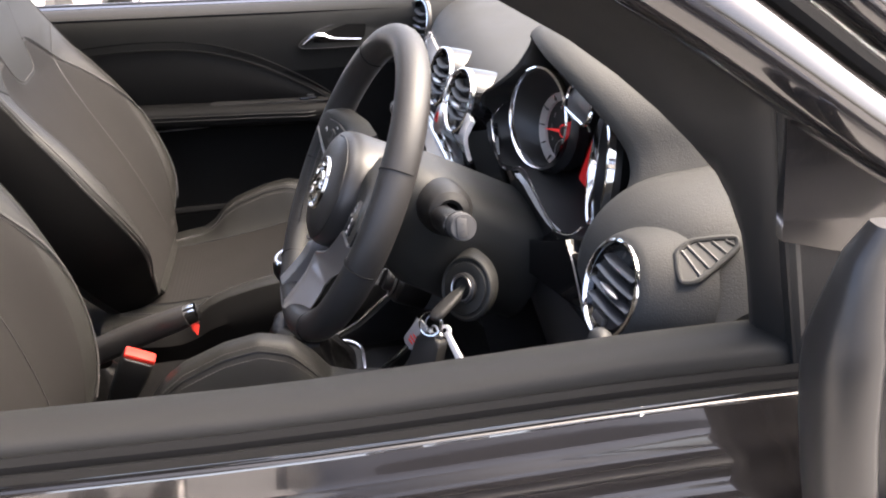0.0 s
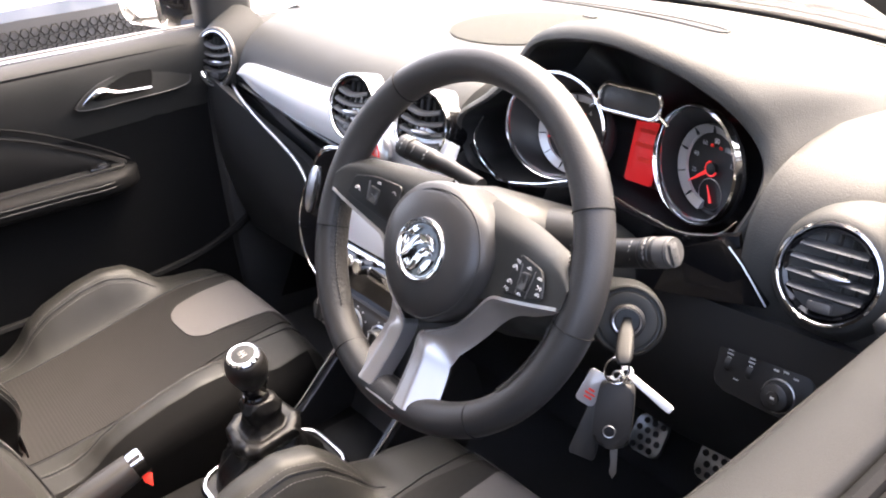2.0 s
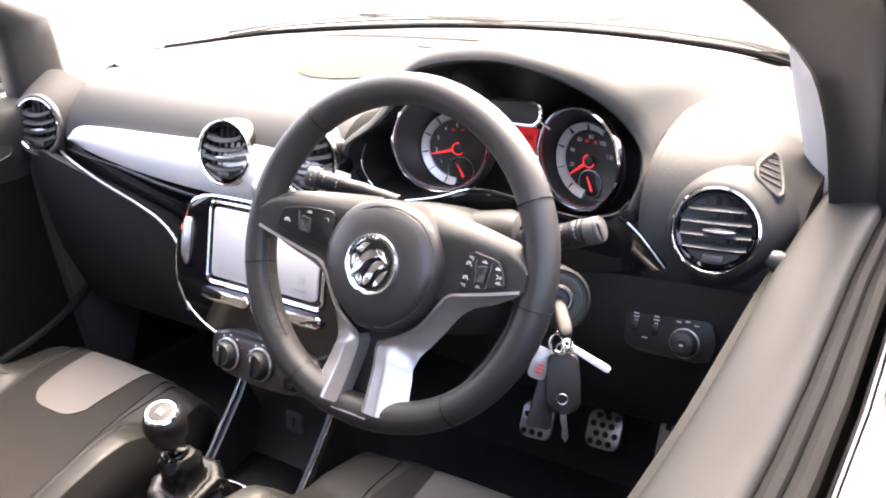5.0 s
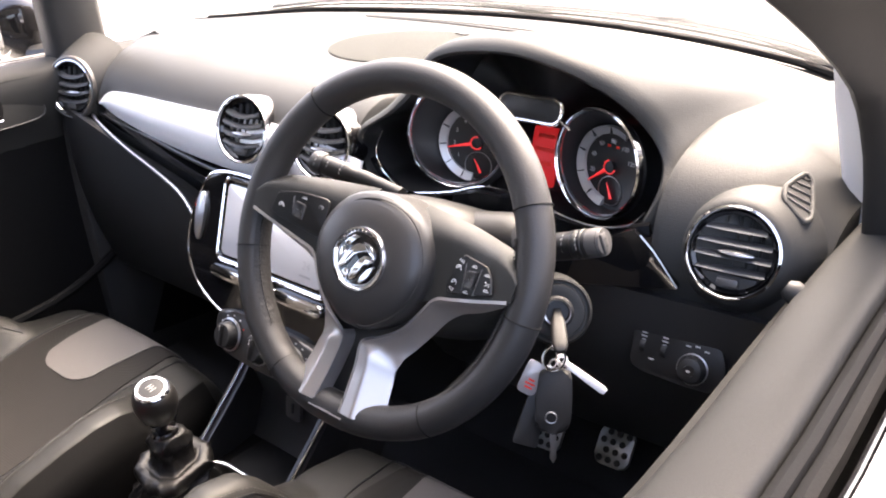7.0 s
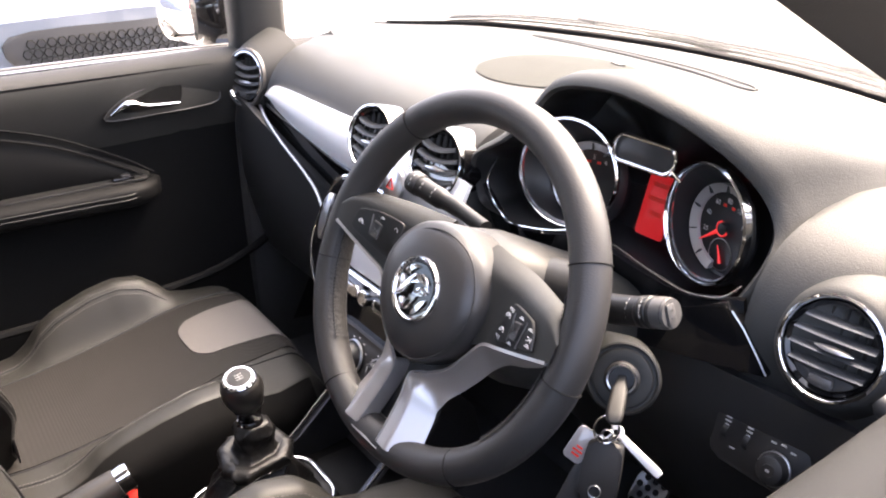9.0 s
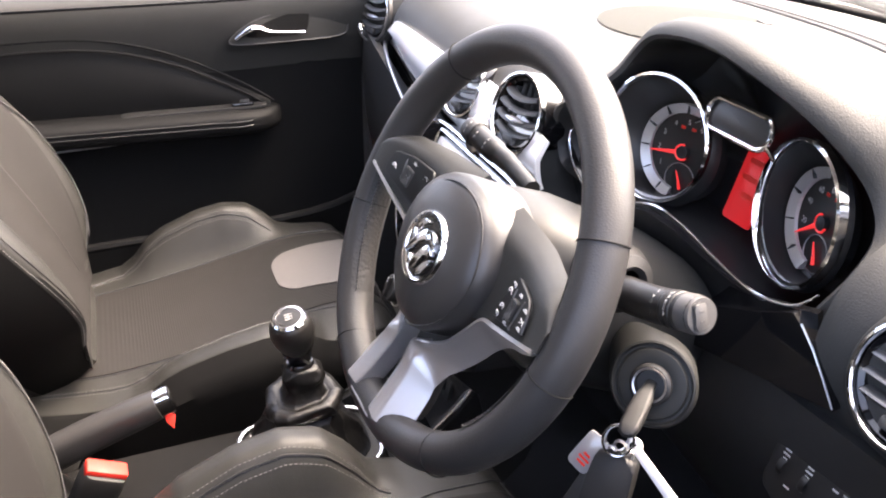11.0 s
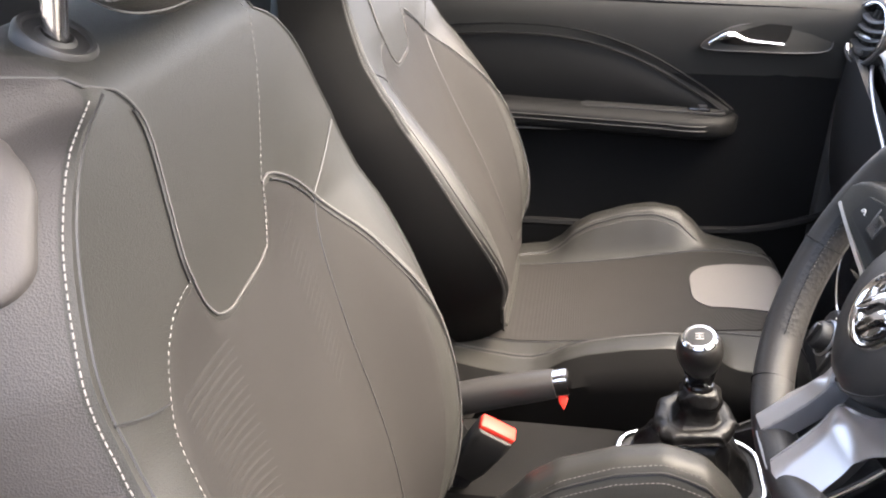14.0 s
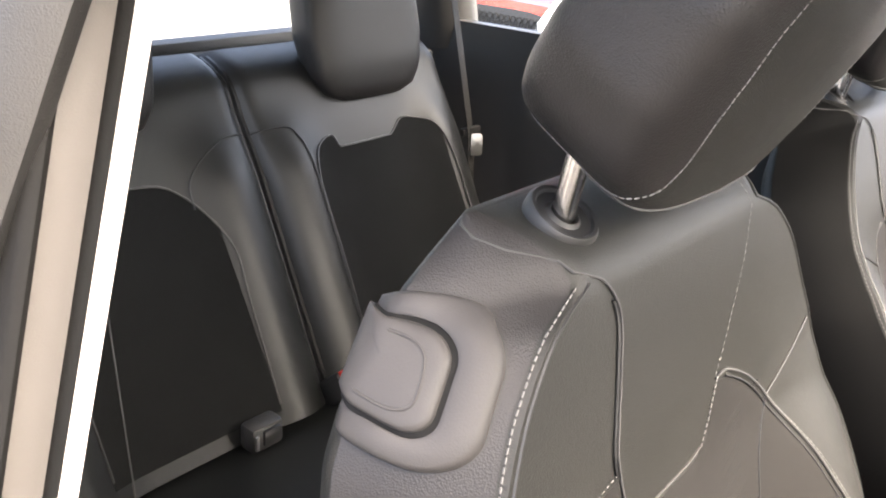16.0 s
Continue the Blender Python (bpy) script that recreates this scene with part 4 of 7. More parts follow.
arc = smooth_path(HOOD_RIM, 4)
hood = []
for dy, out, settle in ((0.004, -0.001, 0.0), (0.0, 0.003, 0.0), (0.002, 0.008, 0.0), (0.010, 0.014, 0.0), (0.03, 0.018, 0.02), (0.09, 0.024, 0.16), (0.17, 0.03, 0.48), (0.26, 0.034, 0.85), (0.33, 0.036, 1.08)):
    ring = []
    for p in arc:
        o = Vector((p.x - 0.31, 0, p.z - 0.92)).normalized() * out
        z = p.z + o.z
        flat = min(z, 0.962)
        ring.append(Vector((p.x + o.x + (p.x - 0.31) * 0.25 * settle, p.y + dy, z + (flat - z) * min(1, settle) - 0.02 * max(0, settle - 0.85))))
    hood.append(ring)
pod = part("instrument_hood", loft(bmesh.new(), hood, closed=False), DASH, dash, "matt grey instrument hood")
loop = smooth_path(HOOD_RIM + [(x, rim_y(x, z), z) for x, z in BOT], 4, closed=True)
inner = []
for dy, k in ((0.004, 0.997), (0.04, 0.955), (0.095, 0.90), (0.10, 0.6), (0.10, 0.02)):
    inner.append([Vector((0.31 + (p.x - 0.31) * k, p.y + dy * (1 if k > 0.8 else 1.0), 0.925 + (p.z - 0.925) * k)) for p in loop])
part("instrument_recess", loft(bmesh.new(), inner, caps=False), DIAL, dash)
part("pod_line", tube(bmesh.new(), smooth_path([(0.122, 0.262, 0.925), (0.13, 0.238, 0.905), (0.142, 0.236, 0.880), (0.175, 0.236, 0.860), (0.21, 0.236, 0.864), (0.255, 0.236, 0.875), (0.305, 0.236, 0.892), (0.35, 0.236, 0.892), (0.394, 0.236, 0.884), (0.43, 0.237, 0.878), (0.457, 0.238, 0.877), (0.49, 0.242, 0.885), (0.505, 0.25, 0.90)], 5), 0.0011, 6), CHROME, dash)
part("pod_under", sheet(bmesh.new(), lambda u, v: (0.09 + 0.42 * u, 0.232 + 0.02 * v + 0.02 * abs(2 * u - 1) ** 2, interp(u, [0, 0.1, 0.2, 0.28, 0.39, 0.51, 0.62, 0.72, 0.81, 0.87, 0.95, 1], [0.90, 0.884, 0.860, 0.863, 0.874, 0.890, 0.890, 0.882, 0.876, 0.875, 0.884, 0.89]) - 0.07 * v), 40, 4, 0.006), PIANO, dash)


def dial(at, normal, skew, r, numbers, needle, first, step):
    """A deep dial: chrome bezel in front, dark tube, the face at its foot."""
    m = facing(at, normal)
    D, q = -0.034, 0.80 * r
    foot = lambda h: Vector((*skew, 0)) * min(1, max(0, h / D))
    g = part("dial", loft(bmesh.new(), [[m @ (foot(h) + Vector((k * math.cos(b), k * math.sin(b), h))) for b in np.linspace(0, 2 * math.pi, 49)[:-1]] for k, h in ((r + 0.004, -0.012), (r + 0.003, -0.002), (r, 0.0), (r - 0.002, -0.004), (q + 0.003, D + 0.002), (q, D), (0.001, D))], caps=False), DIAL, dash, "round instrument dial with white numerals and red needle")
    part("bezel", lathe(bmesh.new(), [(r - 0.0015, -0.005), (r - 0.001, 0.002), (r + 0.001, 0.0045), (r + 0.0035, 0.003), (r + 0.004, -0.004)], m, 64), CHROME, g)
    f = m @ Matrix.Translation((*skew, D))
    part("band", loft(bmesh.new(), [[f @ Vector((k * math.cos(a), k * math.sin(a), h)) for k, h in ((q * 0.80, 0.001), (q * 0.82, 0.0035), (q * 1.0, 0.008), (q * 1.0, 0.0))] for a in np.linspace(radians(62), radians(262), 36)]), DIALRING, g)
    for i in range(8):
        a = radians(first - step * i)
        if math.degrees(a) > 66:
            part("tick", rbox((0.9 * q, 0, 0.0065), (0.17 * q, 0.0011, 0.0035), f @ pose(0, 0, 0, 0, 0, math.degrees(a)), 0), BLACK, g)
        if i < len(numbers) and numbers[i]:
            text(numbers[i], f @ Matrix.Translation((0.62 * q * math.cos(a), 0.62 * q * math.sin(a), 0.0008)), 0.0075, MARK, g)
    a = radians(needle)
    part("needle", loft(bmesh.new(), [[f @ (Vector((math.cos(a), math.sin(a), 0)) * k + Vector((-math.sin(a), math.cos(a), 0)) * w * t + Vector((0, 0, 0.004 + h))) for t, h in ((-1, 0), (0, 0.001), (1, 0))] for k, w in ((0.009, 0.0022), (q * 0.80, 0.0006))]), REDGLOW, g)
    part("hub_arc", tube(bmesh.new(), [f @ Vector((0.0078 * math.cos(b), 0.0078 * math.sin(b), 0.004)) for b in np.linspace(a + 2.2, a - 2.0, 14)], 0.0010, 6), REDGLOW, g)
    part("hub", lathe(bmesh.new(), [(0.0066, -0.001), (0.0066, 0.005), (0.0005, 0.006)], f, 20), BLACK, g)
    sub_ = f @ Matrix.Translation((0.001, -0.60 * q, 0.001))
    part("small_dial", tube(bmesh.new(), [sub_ @ Vector((0.36 * q * math.cos(b), 0.36 * q * math.sin(b), 0.0)) for b in np.linspace(0, 2 * math.pi, 30)[:-1]], 0.0006, 5, closed=True), STEEL, g)
    part("small_needle", tube(bmesh.new(), [sub_ @ Vector(p) for p in ((0.003, -0.009, 0.001), (0.0, -0.001, 0.001), (-0.005, 0.009, 0.001))], [0.0018, 0.0012, 0.0005], 6), REDGLOW, g)
    for dx in (-0.006, 0.007):
        part("warning_mark", rbox((dx, 0.024 * q / 0.048, 0.001), (0.005, 0.003, 0.0006), f, 0), REDP, g)
    return g


dial((0.2347, 0.2746, 0.9305), (0.319, -0.941, 0.111), (0.015, -0.014), 0.0614, ["", "1", "2", "3", "4", "5", "6"], 190, 245, 31)
dial((0.4187, 0.2954, 0.9232), (-0.199, -0.974, 0.107), (-0.006, -0.010), 0.0596, ["", "20", "40", "60", "80", "100", "120"], 216, 234, 36)
LC = facing((0.335, 0.318, 0.910), (0.0, -0.955, 0.296))
part("info_display", plate(bmesh.new(), round_outline(0.038, 0.070, 0.003), 0.003, LC, 0.001), REDLCD, dash, "glowing red information display")
for i, w in enumerate((0.022, 0.03, 0.018)):
    part("info_bar", rbox((0.002 * i, 0.024 - 0.016 * i, 0.0034), (w, 0.005, 0.0006), LC, 0), REDP, dash)
OV = facing((0.329, 0.300, 0.972), (0.0, -0.955, 0.296))
part("oval_bezel", tube(bmesh.new(), [OV @ Vector((x, y, 0.004)) for x, y in round_outline(0.088, 0.029, 0.0135, 7)], 0.0026, 8, closed=True), CHROME, dash)
part("oval_display", plate(bmesh.new(), round_outline(0.084, 0.025, 0.0115, 7), 0.003, OV, 0.001), DIAL, dash)
for s in (-1, 1):
    part("oval_link", tube(bmesh.new(), [OV @ Vector((s * 0.043, -0.008, 0.004)), OV @ Vector((s * 0.056, -0.016, 0.002))], 0.002, 6), CHROME, dash)

# gloss trim beside the driver's vent, switch panel below it
part("gloss_trim", sheet(bmesh.new(), lambda u, v: (0.40 + 0.149 * u, 0.222 + 0.020 * u, interp(u, [0, 0.45, 0.66, 0.82, 1], [0.842, 0.868, 0.885, 0.867, 0.830]) * v + (1 - v) * (0.802 + 0.025 * u)), 24, 4, 0.02), PIANO, dash, "gloss black trim wedge")
part("trim_line", tube(bmesh.new(), [(0.508, 0.2362, 0.880), (0.522, 0.2380, 0.866), (0.536, 0.2398, 0.8475), (0.549, 0.2415, 0.829)], 0.0009, 6), SILVER, dash)
SW = facing((0.553, 0.249, 0.744), (0.05, -0.95, 0.3))
# panel coloured black to stand in for the dimness below the dash
sw = part("light_switch_panel", plate(bmesh.new(), smooth_outline([(-0.049, 0.027), (0.0, 0.029), (0.038, 0.024), (0.051, 0.008), (0.050, -0.022), (0.03, -0.028), (-0.02, -0.027), (-0.049, -0.023), (-0.052, 0.0)], 4), 0.010, SW @ Matrix.Translation((0, 0, -0.006)), 0.002), BLACK, dash, "light switch panel, blackened for shade")
knob_at = SW @ Matrix.Translation((0.019, -0.007, 0.003))
sk = part("light_switch", lathe(bmesh.new(), [(0.0165, 0.0), (0.0165, 0.004), (0.0145, 0.006), (0.0135, 0.013), (0.0115, 0.0145), (0.0005, 0.0145)], knob_at, 28), DARK, sw)
part("switch_ring", lathe(bmesh.new(), [(0.0160, 0.002), (0.0172, 0.003), (0.0172, 0.0045), (0.0160, 0.005)], knob_at, 28), STEEL, sk)
part("push_button", lathe(bmesh.new(), [(0.0065, 0.014), (0.0060, 0.0156), (0.0005, 0.0156)], knob_at, 20), SATIN, sk)
part("legend", rbox((0, 0, 0.0158), (0.004, 0.0022, 0.0004), knob_at, 0), MARK, sk)
for x in (-0.040, -0.016):
    part("thumb_wheel", lathe(bmesh.new(), [(0.0085, -0.003), (0.0092, 0), (0.0085, 0.003)], SW @ Matrix.Translation((x, 0.002, -0.001)) @ pose(0, 0, 0, 0, 90, 0), 18), BLACK, sw)
    for dy, w in ((0.009, 0.004), (0.013, 0.007), (0.017, 0.006)):
        part("legend", rbox((x, dy, 0.0042), (w, 0.0014, 0.0005), SW, 0), MARK, sw)
part("legend", rbox((-0.028, -0.010, 0.0042), (0.006, 0.0012, 0.0005), SW, 0), MARK, sw)
for a in (62, 88, 112):
    part("legend", rbox((0.0245 * math.cos(radians(a)), 0.0245 * math.sin(radians(a)), 0.0012), (0.0055, 0.0016, 0.0005), knob_at, 0), MARK, sw)
part("knee_panel", sheet(bmesh.new(), lambda u, v: (0.12 + 0.53 * u, 0.235 + 0.02 * abs(2 * u - 1) + 0.10 * (1 - v) ** 2, 0.54 + 0.27 * v), 16, 8, 0.01), DARK, dash)

# ---- steering column ----
T1, T2 = radians(25), radians(4.9)
WN = Vector((math.sin(T2), -math.cos(T1) * math.cos(T2), math.sin(T1) * math.cos(T2)))
WM = facing((0.342, 0.026, 0.903), WN)
column = thing("steering_column", (0.345, 0.15, 0.80), "black plastic steering column shroud with stalks", "steering column")
rings = []
for h, w, t, b in ((-0.035, 0.05, 0.045, -0.05), (-0.05, 0.066, 0.055, -0.062), (-0.09, 0.075, 0.058, -0.085), (-0.14, 0.08, 0.055, -0.09), (-0.23, 0.085, 0.05, -0.09)):
    ring = []
    for i in range(24):
        a = 2 * math.pi * i / 24
        c, s_ = math.cos(a), math.sin(a)
        x = w * math.copysign(abs(c) ** 0.6, c)
        y = (t if s_ > 0 else -b) * math.copysign(abs(s_) ** 0.6, s_)
        ring.append(WM @ Vector((x, y, h)))
    rings.append(ring)
part("shroud", loft(bmesh.new(), rings), COLUMN, column)
IG = facing((0.474, 0.135, 0.826), (0.55, -0.75, 0.35))
part("ignition_pod", loft(bmesh.new(), [[Vector((0.40, 0.15, 0.83)) * (1 - k) + (IG @ Vector((0.034 * f * math.cos(a), 0.034 * f * math.sin(a), h))) * k for a in np.linspace(0, 2 * math.pi, 37)[:-1]] for k, f, h in ((0.4, 1.6, -0.03), (0.9, 1.18, -0.015), (1.0, 1.04, -0.006), (1.0, 1.0, -0.003), (1.0, 0.95, -0.0022), (1.0, 0.90, -0.0045), (1.0, 0.84, -0.0045), (1.0, 0.80, -0.002), (1.0, 0.62, -0.001), (1.0, 0.5, -0.002))]), COLUMN, column)
lock = part("ignition_lock", lathe(bmesh.new(), [(0.0165, -0.01), (0.0165, 0.002), (0.0145, 0.0035), (0.0120, 0.003), (0.0112, -0.001), (0.0005, -0.001)], IG, 28), BLACK, column)
part("lock_ring", lathe(bmesh.new(), [(0.0118, 0.001), (0.0122, 0.0042), (0.0134, 0.0046), (0.0138, 0.003)], IG, 32), SILVER, lock)


def glyph(kind, m):
    """A small switch symbol of thin strokes, about six millimetres wide."""
    bm = bmesh.new()
    if kind == "dial":
        tube(bm, [m @ Vector((0.0026 * math.cos(b), 0.0022 * math.sin(b), 0)) for b in np.linspace(-0.5, 3.7, 12)], 0.0005, 5)
        box(bm, (0.0, 0.0003, 0), (0.0030, 0.0007, 0.0005), m @ pose(0, 0, 0, 0, 0, 40), 0)
        box(bm, (0.0034, -0.0012, 0), (0.0014, 0.0008, 0.0005), m, 0)
    elif kind == "arrow":
        tube(bm, [m @ Vector(p) for p in ((-0.0022, 0.0018, 0), (0.0014, 0, 0), (-0.0022, -0.0018, 0))], 0.0004, 5)
        box(bm, (0.0026, 0, 0), (0.0007, 0.0036, 0.0005), m, 0)
    elif kind == "waves":
        for i in range(3):
            box(bm, (-0.0022 + 0.0022 * i, 0, 0), (0.0008, 0.0018 + 0.0009 * i, 0.0005), m @ pose(0, 0, 0, 0, 0, -14), 0)
    else:
        box(bm, (0, 0, 0), (0.0058, 0.0009, 0.0005), m, 0)
        box(bm, (0, 0.0014, 0), (0.0036, 0.0007, 0.0005), m, 0)
    return bm


def stalk(s, pts, radii, tip):
    st = part("stalk", tube(bmesh.new(), smooth_path(pts, 6), radii, 18), STALK, column, "black column stalk with white legends")
    a, b = Vector(pts[-2]), Vector(pts[-1])
    d = (b - a).normalized()
    m = facing(b, d)
    up = Vector((0.1, -0.75, 0.65))
    part("stalk_end", lathe(bmesh.new(), [(tip * 0.92, -0.013), (tip, -0.012), (tip * 1.02, -0.006), (tip * 1.0, -0.001), (tip * 0.92, 0.0025), (0.0005, 0.003)], m, 32), STALKCAP if s > 0 else BLACK, st)
    if s > 0:
        part("turn_ring", lathe(bmesh.new(), [(tip * 0.9, -0.030), (tip * 1.02, -0.028), (tip * 1.04, -0.024), (tip * 0.98, -0.0225), (tip * 1.04, -0.021), (tip * 1.04, -0.017), (tip * 0.94, -0.0155)], m, 32), STALK, st, "ribbed black turning ring")
        part("button_gap", plate(bmesh.new(), round_outline(0.0115, 0.0200, 0.003), 0.0012, m @ Matrix.Translation((-0.002, 0, 0.0022)), 0.0002), BLACK, st)
        part("end_button", plate(bmesh.new(), round_outline(0.0098, 0.0180, 0.0025), 0.0024, m @ Matrix.Translation((-0.002, 0, 0.0022)), 0.0006), STALKCAP, st)
        for dy in (-0.0035, 0.0035):
            part("legend", rbox((-0.002, dy, 0.0048), (0.0035, 0.0014, 0.0003), m, 0), DARK, st)
    rows = ((-0.0205, 5), (-0.036, 6)) if s > 0 else ((-0.006, 3), (-0.022, 2), (-0.040, 3))
    for along, n in rows:
        for k in range(n):
            w = Matrix.Rotation((k - (n - 1) / 2) * (0.30 if s > 0 else 0.42), 3, d) @ up
            w = (w - d * w.dot(d)).normalized()
            rad = tip * (1.045 if s > 0 and along > -0.03 else 0.97 if s > 0 else 1.03 if along > -0.012 else 0.92)
            c = b + d * along + w * rad
            part("legend", glyph(("waves", "bars", "arrow")[k % 3], facing(c, w, d) @ Matrix.Scale(0.55, 4)), STALKMARK, st)
    return st


part("stalk_pod", lathe(bmesh.new(), [(0.030, -0.03), (0.028, 0.02), (0.022, 0.034), (0.014, 0.038), (0.010, 0.034)], facing((0.408, 0.125, 0.892), (1, 0.05, 0.22)), 24), PILLAR, column)
stalk(1, [(0.425, 0.117, 0.893), (0.450, 0.1185, 0.897), (0.485, 0.1215, 0.906), (0.5290, 0.1256, 0.9208)], [0.0125] * 6 + [0.0135] * 4 + [0.0135] * 9, 0.0135)
stalk(-1, [(0.29, 0.115, 0.918), (0.24, 0.115, 0.925), (0.205, 0.11, 0.93), (0.17, 0.105, 0.937)], [0.0085] * 6 + [0.0095] * 4 + [0.0115] * 9, 0.013)

# ---- steering wheel ----
wheel = thing("steering_wheel", (0.342, 0.026, 0.903), "black leather steering wheel with silver spokes", "steering wheel")
R, RT = 0.1685, 0.0168


def rim_point(a, r=R, h=0.0):
    k = 1.0 - 0.02 * math.exp(-((a - 1.5 * math.pi) / 0.5) ** 2)
    return WM @ Vector((r * k * math.cos(a), r * k * math.sin(a), h))


part("rim", tube(bmesh.new(), [rim_point(2 * math.pi * i / 96) for i in range(96)], RT, 20, closed=True, flat=1.08, up=WN), RIM, wheel, "stitched black leather rim")
for a in (24, 128, 190, 237, 303, 350):
    part("rim_seam", tube(bmesh.new(), [WM @ (Vector((math.cos(radians(a)), math.sin(radians(a)), 0)) * (R + (RT + 0.0004) * math.cos(b)) + Vector((0, 0, (RT * 1.08 + 0.0004) * math.sin(b)))) for b in np.linspace(-0.6, math.pi + 0.6, 16)], 0.0007, 5), RUBBER, wheel)
for a0, a1 in ((165, 222), (-42, 15)):
    bm = bmesh.new()
    rings = []
    for a in np.linspace(radians(a0), radians(a1), 30):
        rings.append([WM @ (Vector((math.cos(a), math.sin(a), 0)) * (R + (RT + 0.0008) * math.cos(b)) + Vector((0, 0, (RT * 1.08 + 0.0008) * math.sin(b)))) for b in np.linspace(math.pi - 0.75, math.pi + 0.5, 8)])
    part("perforated_grip", loft(bm, rings, closed=False), PERF, wheel)
    bm = bmesh.new()
    for a in np.linspace(radians(a0), radians(a1), 44):
        c = WM @ (Vector((math.cos(a), math.sin(a), 0)) * (R - (RT + 0.001) * math.cos(0.5)) + Vector((0, 0, RT * math.sin(0.5))))
        d = WM.to_3x3() @ Vector((math.cos(a + 0.8), math.sin(a + 0.8), 0))
        tube(bm, [c - d * 0.003, c + d * 0.003], 0.0007, 4)
    part("grip_stitching", bm, PIPING, wheel)

# the hub sits a little low and the wheel is turned a few degrees
WS = WM @ pose(0, -0.008, 0, 0, 0, -5)
# airbag pad
pad_out = smooth_outline([(0, 0.064), (0.045, 0.05), (0.068, 0.008), (0.055, -0.038), (0.022, -0.066), (0, -0.07), (-0.022, -0.066), (-0.055, -0.038), (-0.068, 0.008), (-0.045, 0.05)], 4)
rings = [[WS @ Vector((x * k, y * k, h)) for x, y in pad_out] for k, h in ((1.0, -0.03), (1.0, 0.004), (0.985, 0.012), (0.93, 0.019), (0.8, 0.025), (0.55, 0.0285), (0.3, 0.030), (0.05, 0.0305))]
part("airbag_pad", loft(bmesh.new(), rings), HUB, wheel, "domed matt plastic airbag pad")
part("pad_line", tube(bmesh.new(), [WS @ Vector((0.008 + x * 0.88, y * 0.9, 0.0225)) for x, y in pad_out[26:40] + pad_out[0:20]], 0.0009, 5), BLACK, wheel)
EM = WS @ Matrix.Translation((0, -0.002, 0.029))
em = part("badge", lathe(bmesh.new(), [(0.0315, -0.006), (0.0315, 0.0), (0.0300, 0.0028), (0.0280, 0.0030), (0.0262, 0.0016), (0.0255, 0.0006), (0.0005, 0.0008)], EM, 48), CHROME, wheel, "round chrome badge")
part("badge_field", lathe(bmesh.new(), [(0.0250, 0.0007), (0.0245, 0.0016), (0.0005, 0.0022)], EM, 40), PIANO, em)
for i in range(15):
    a = 22 + i * 9.7
    part("badge_mark", rbox((0.0272, 0, 0.0026), (0.0022, 0.0026, 0.0010), EM @ pose(0, 0, 0, 0, 0, a), 0), SATIN, em)
# plain raised chrome forms on a dark field
for out in (
        [(-0.021, -0.014), (-0.013, -0.010), (-0.006, 0.001), (0.001, 0.008), (0.010, 0.009), (0.008, 0.014), (-0.002, 0.015), (-0.010, 0.008), (-0.016, -0.002)],
        [(-0.004, -0.022), (0.003, -0.018), (0.006, -0.008), (0.012, -0.001), (0.019, 0.001), (0.014, 0.006), (0.006, 0.004), (0.0, -0.006), (-0.004, -0.014)],
        [(0.008, -0.022), (0.015, -0.017), (0.020, -0.008), (0.021, -0.002), (0.016, -0.006), (0.011, -0.013)],
        [(-0.019, 0.012), (-0.012, 0.010), (-0.008, 0.017), (-0.002, 0.021), (-0.010, 0.021)],
        [(0.004, 0.017), (0.012, 0.016), (0.018, 0.010), (0.020, 0.004), (0.014, 0.008), (0.008, 0.012)],
        [(-0.020, -0.008), (-0.022, 0.004), (-0.018, 0.008), (-0.015, 0.002)],
        [(-0.014, -0.018), (-0.007, -0.022), (-0.007, -0.014), (-0.011, -0.012)]):
    part("badge_relief", plate(bmesh.new(), smooth_outline([(x * 0.98, y * 0.98) for x, y in out], 3), 0.0034, EM @ Matrix.Translation((0, 0, 0.0008)), 0.0010), CHROME, em)

# side arms with switch pods: the arms rise towards the rim
def arm_lift(x):
    return 0.017 * ease(abs(x), 0.075, 0.160)


def arm_face(s):
    def f(u, v):
        x = 0.03 + 0.131 * u
        low = interp(x, [0.03, 0.079, 0.124, 0.161], [-0.040, -0.016, -0.003, 0.008])
        high = interp(x, [0.03, 0.09, 0.135, 0.152, 0.161], [0.063, 0.057, 0.050, 0.043, 0.030])
        return WS @ Vector((s * x, low + (high - low) * v, 0.002 + arm_lift(x) - 0.020 * max(0, (v - 0.72) / 0.28) ** 2))
    return f if s > 0 else lambda u, v: f(1 - u, v)


PODS = {1: [(0.0965, 0.0325), (0.129, 0.0298), (0.1365, 0.021), (0.1405, 0.0075), (0.0865, -0.0065)],
        -1: [(0.0725, 0.0375), (0.108, 0.0365), (0.131, 0.0305), (0.1345, 0.0095), (0.0775, -0.0025), (0.0705, 0.004)]}
MARKS = {1: ((0.0975, 0.0265, "waves"), (0.0955, 0.020, "dial"), (0.0945, 0.006, "dial"), (0.0930, -0.0005, "waves"), (0.1145, 0.0255, "bars"), (0.1115, 0.0008, "bars"), (0.1315, 0.0225, "bars"), (0.1335, 0.0155, "arrow"), (0.1345, 0.0095, "bars")),
         -1: ((0.0800, 0.0275, "dial"), (0.0800, 0.0125, "dial"), (0.1010, 0.0315, "bars"), (0.1050, 0.0055, "bars"), (0.1240, 0.0190, "dial"))}
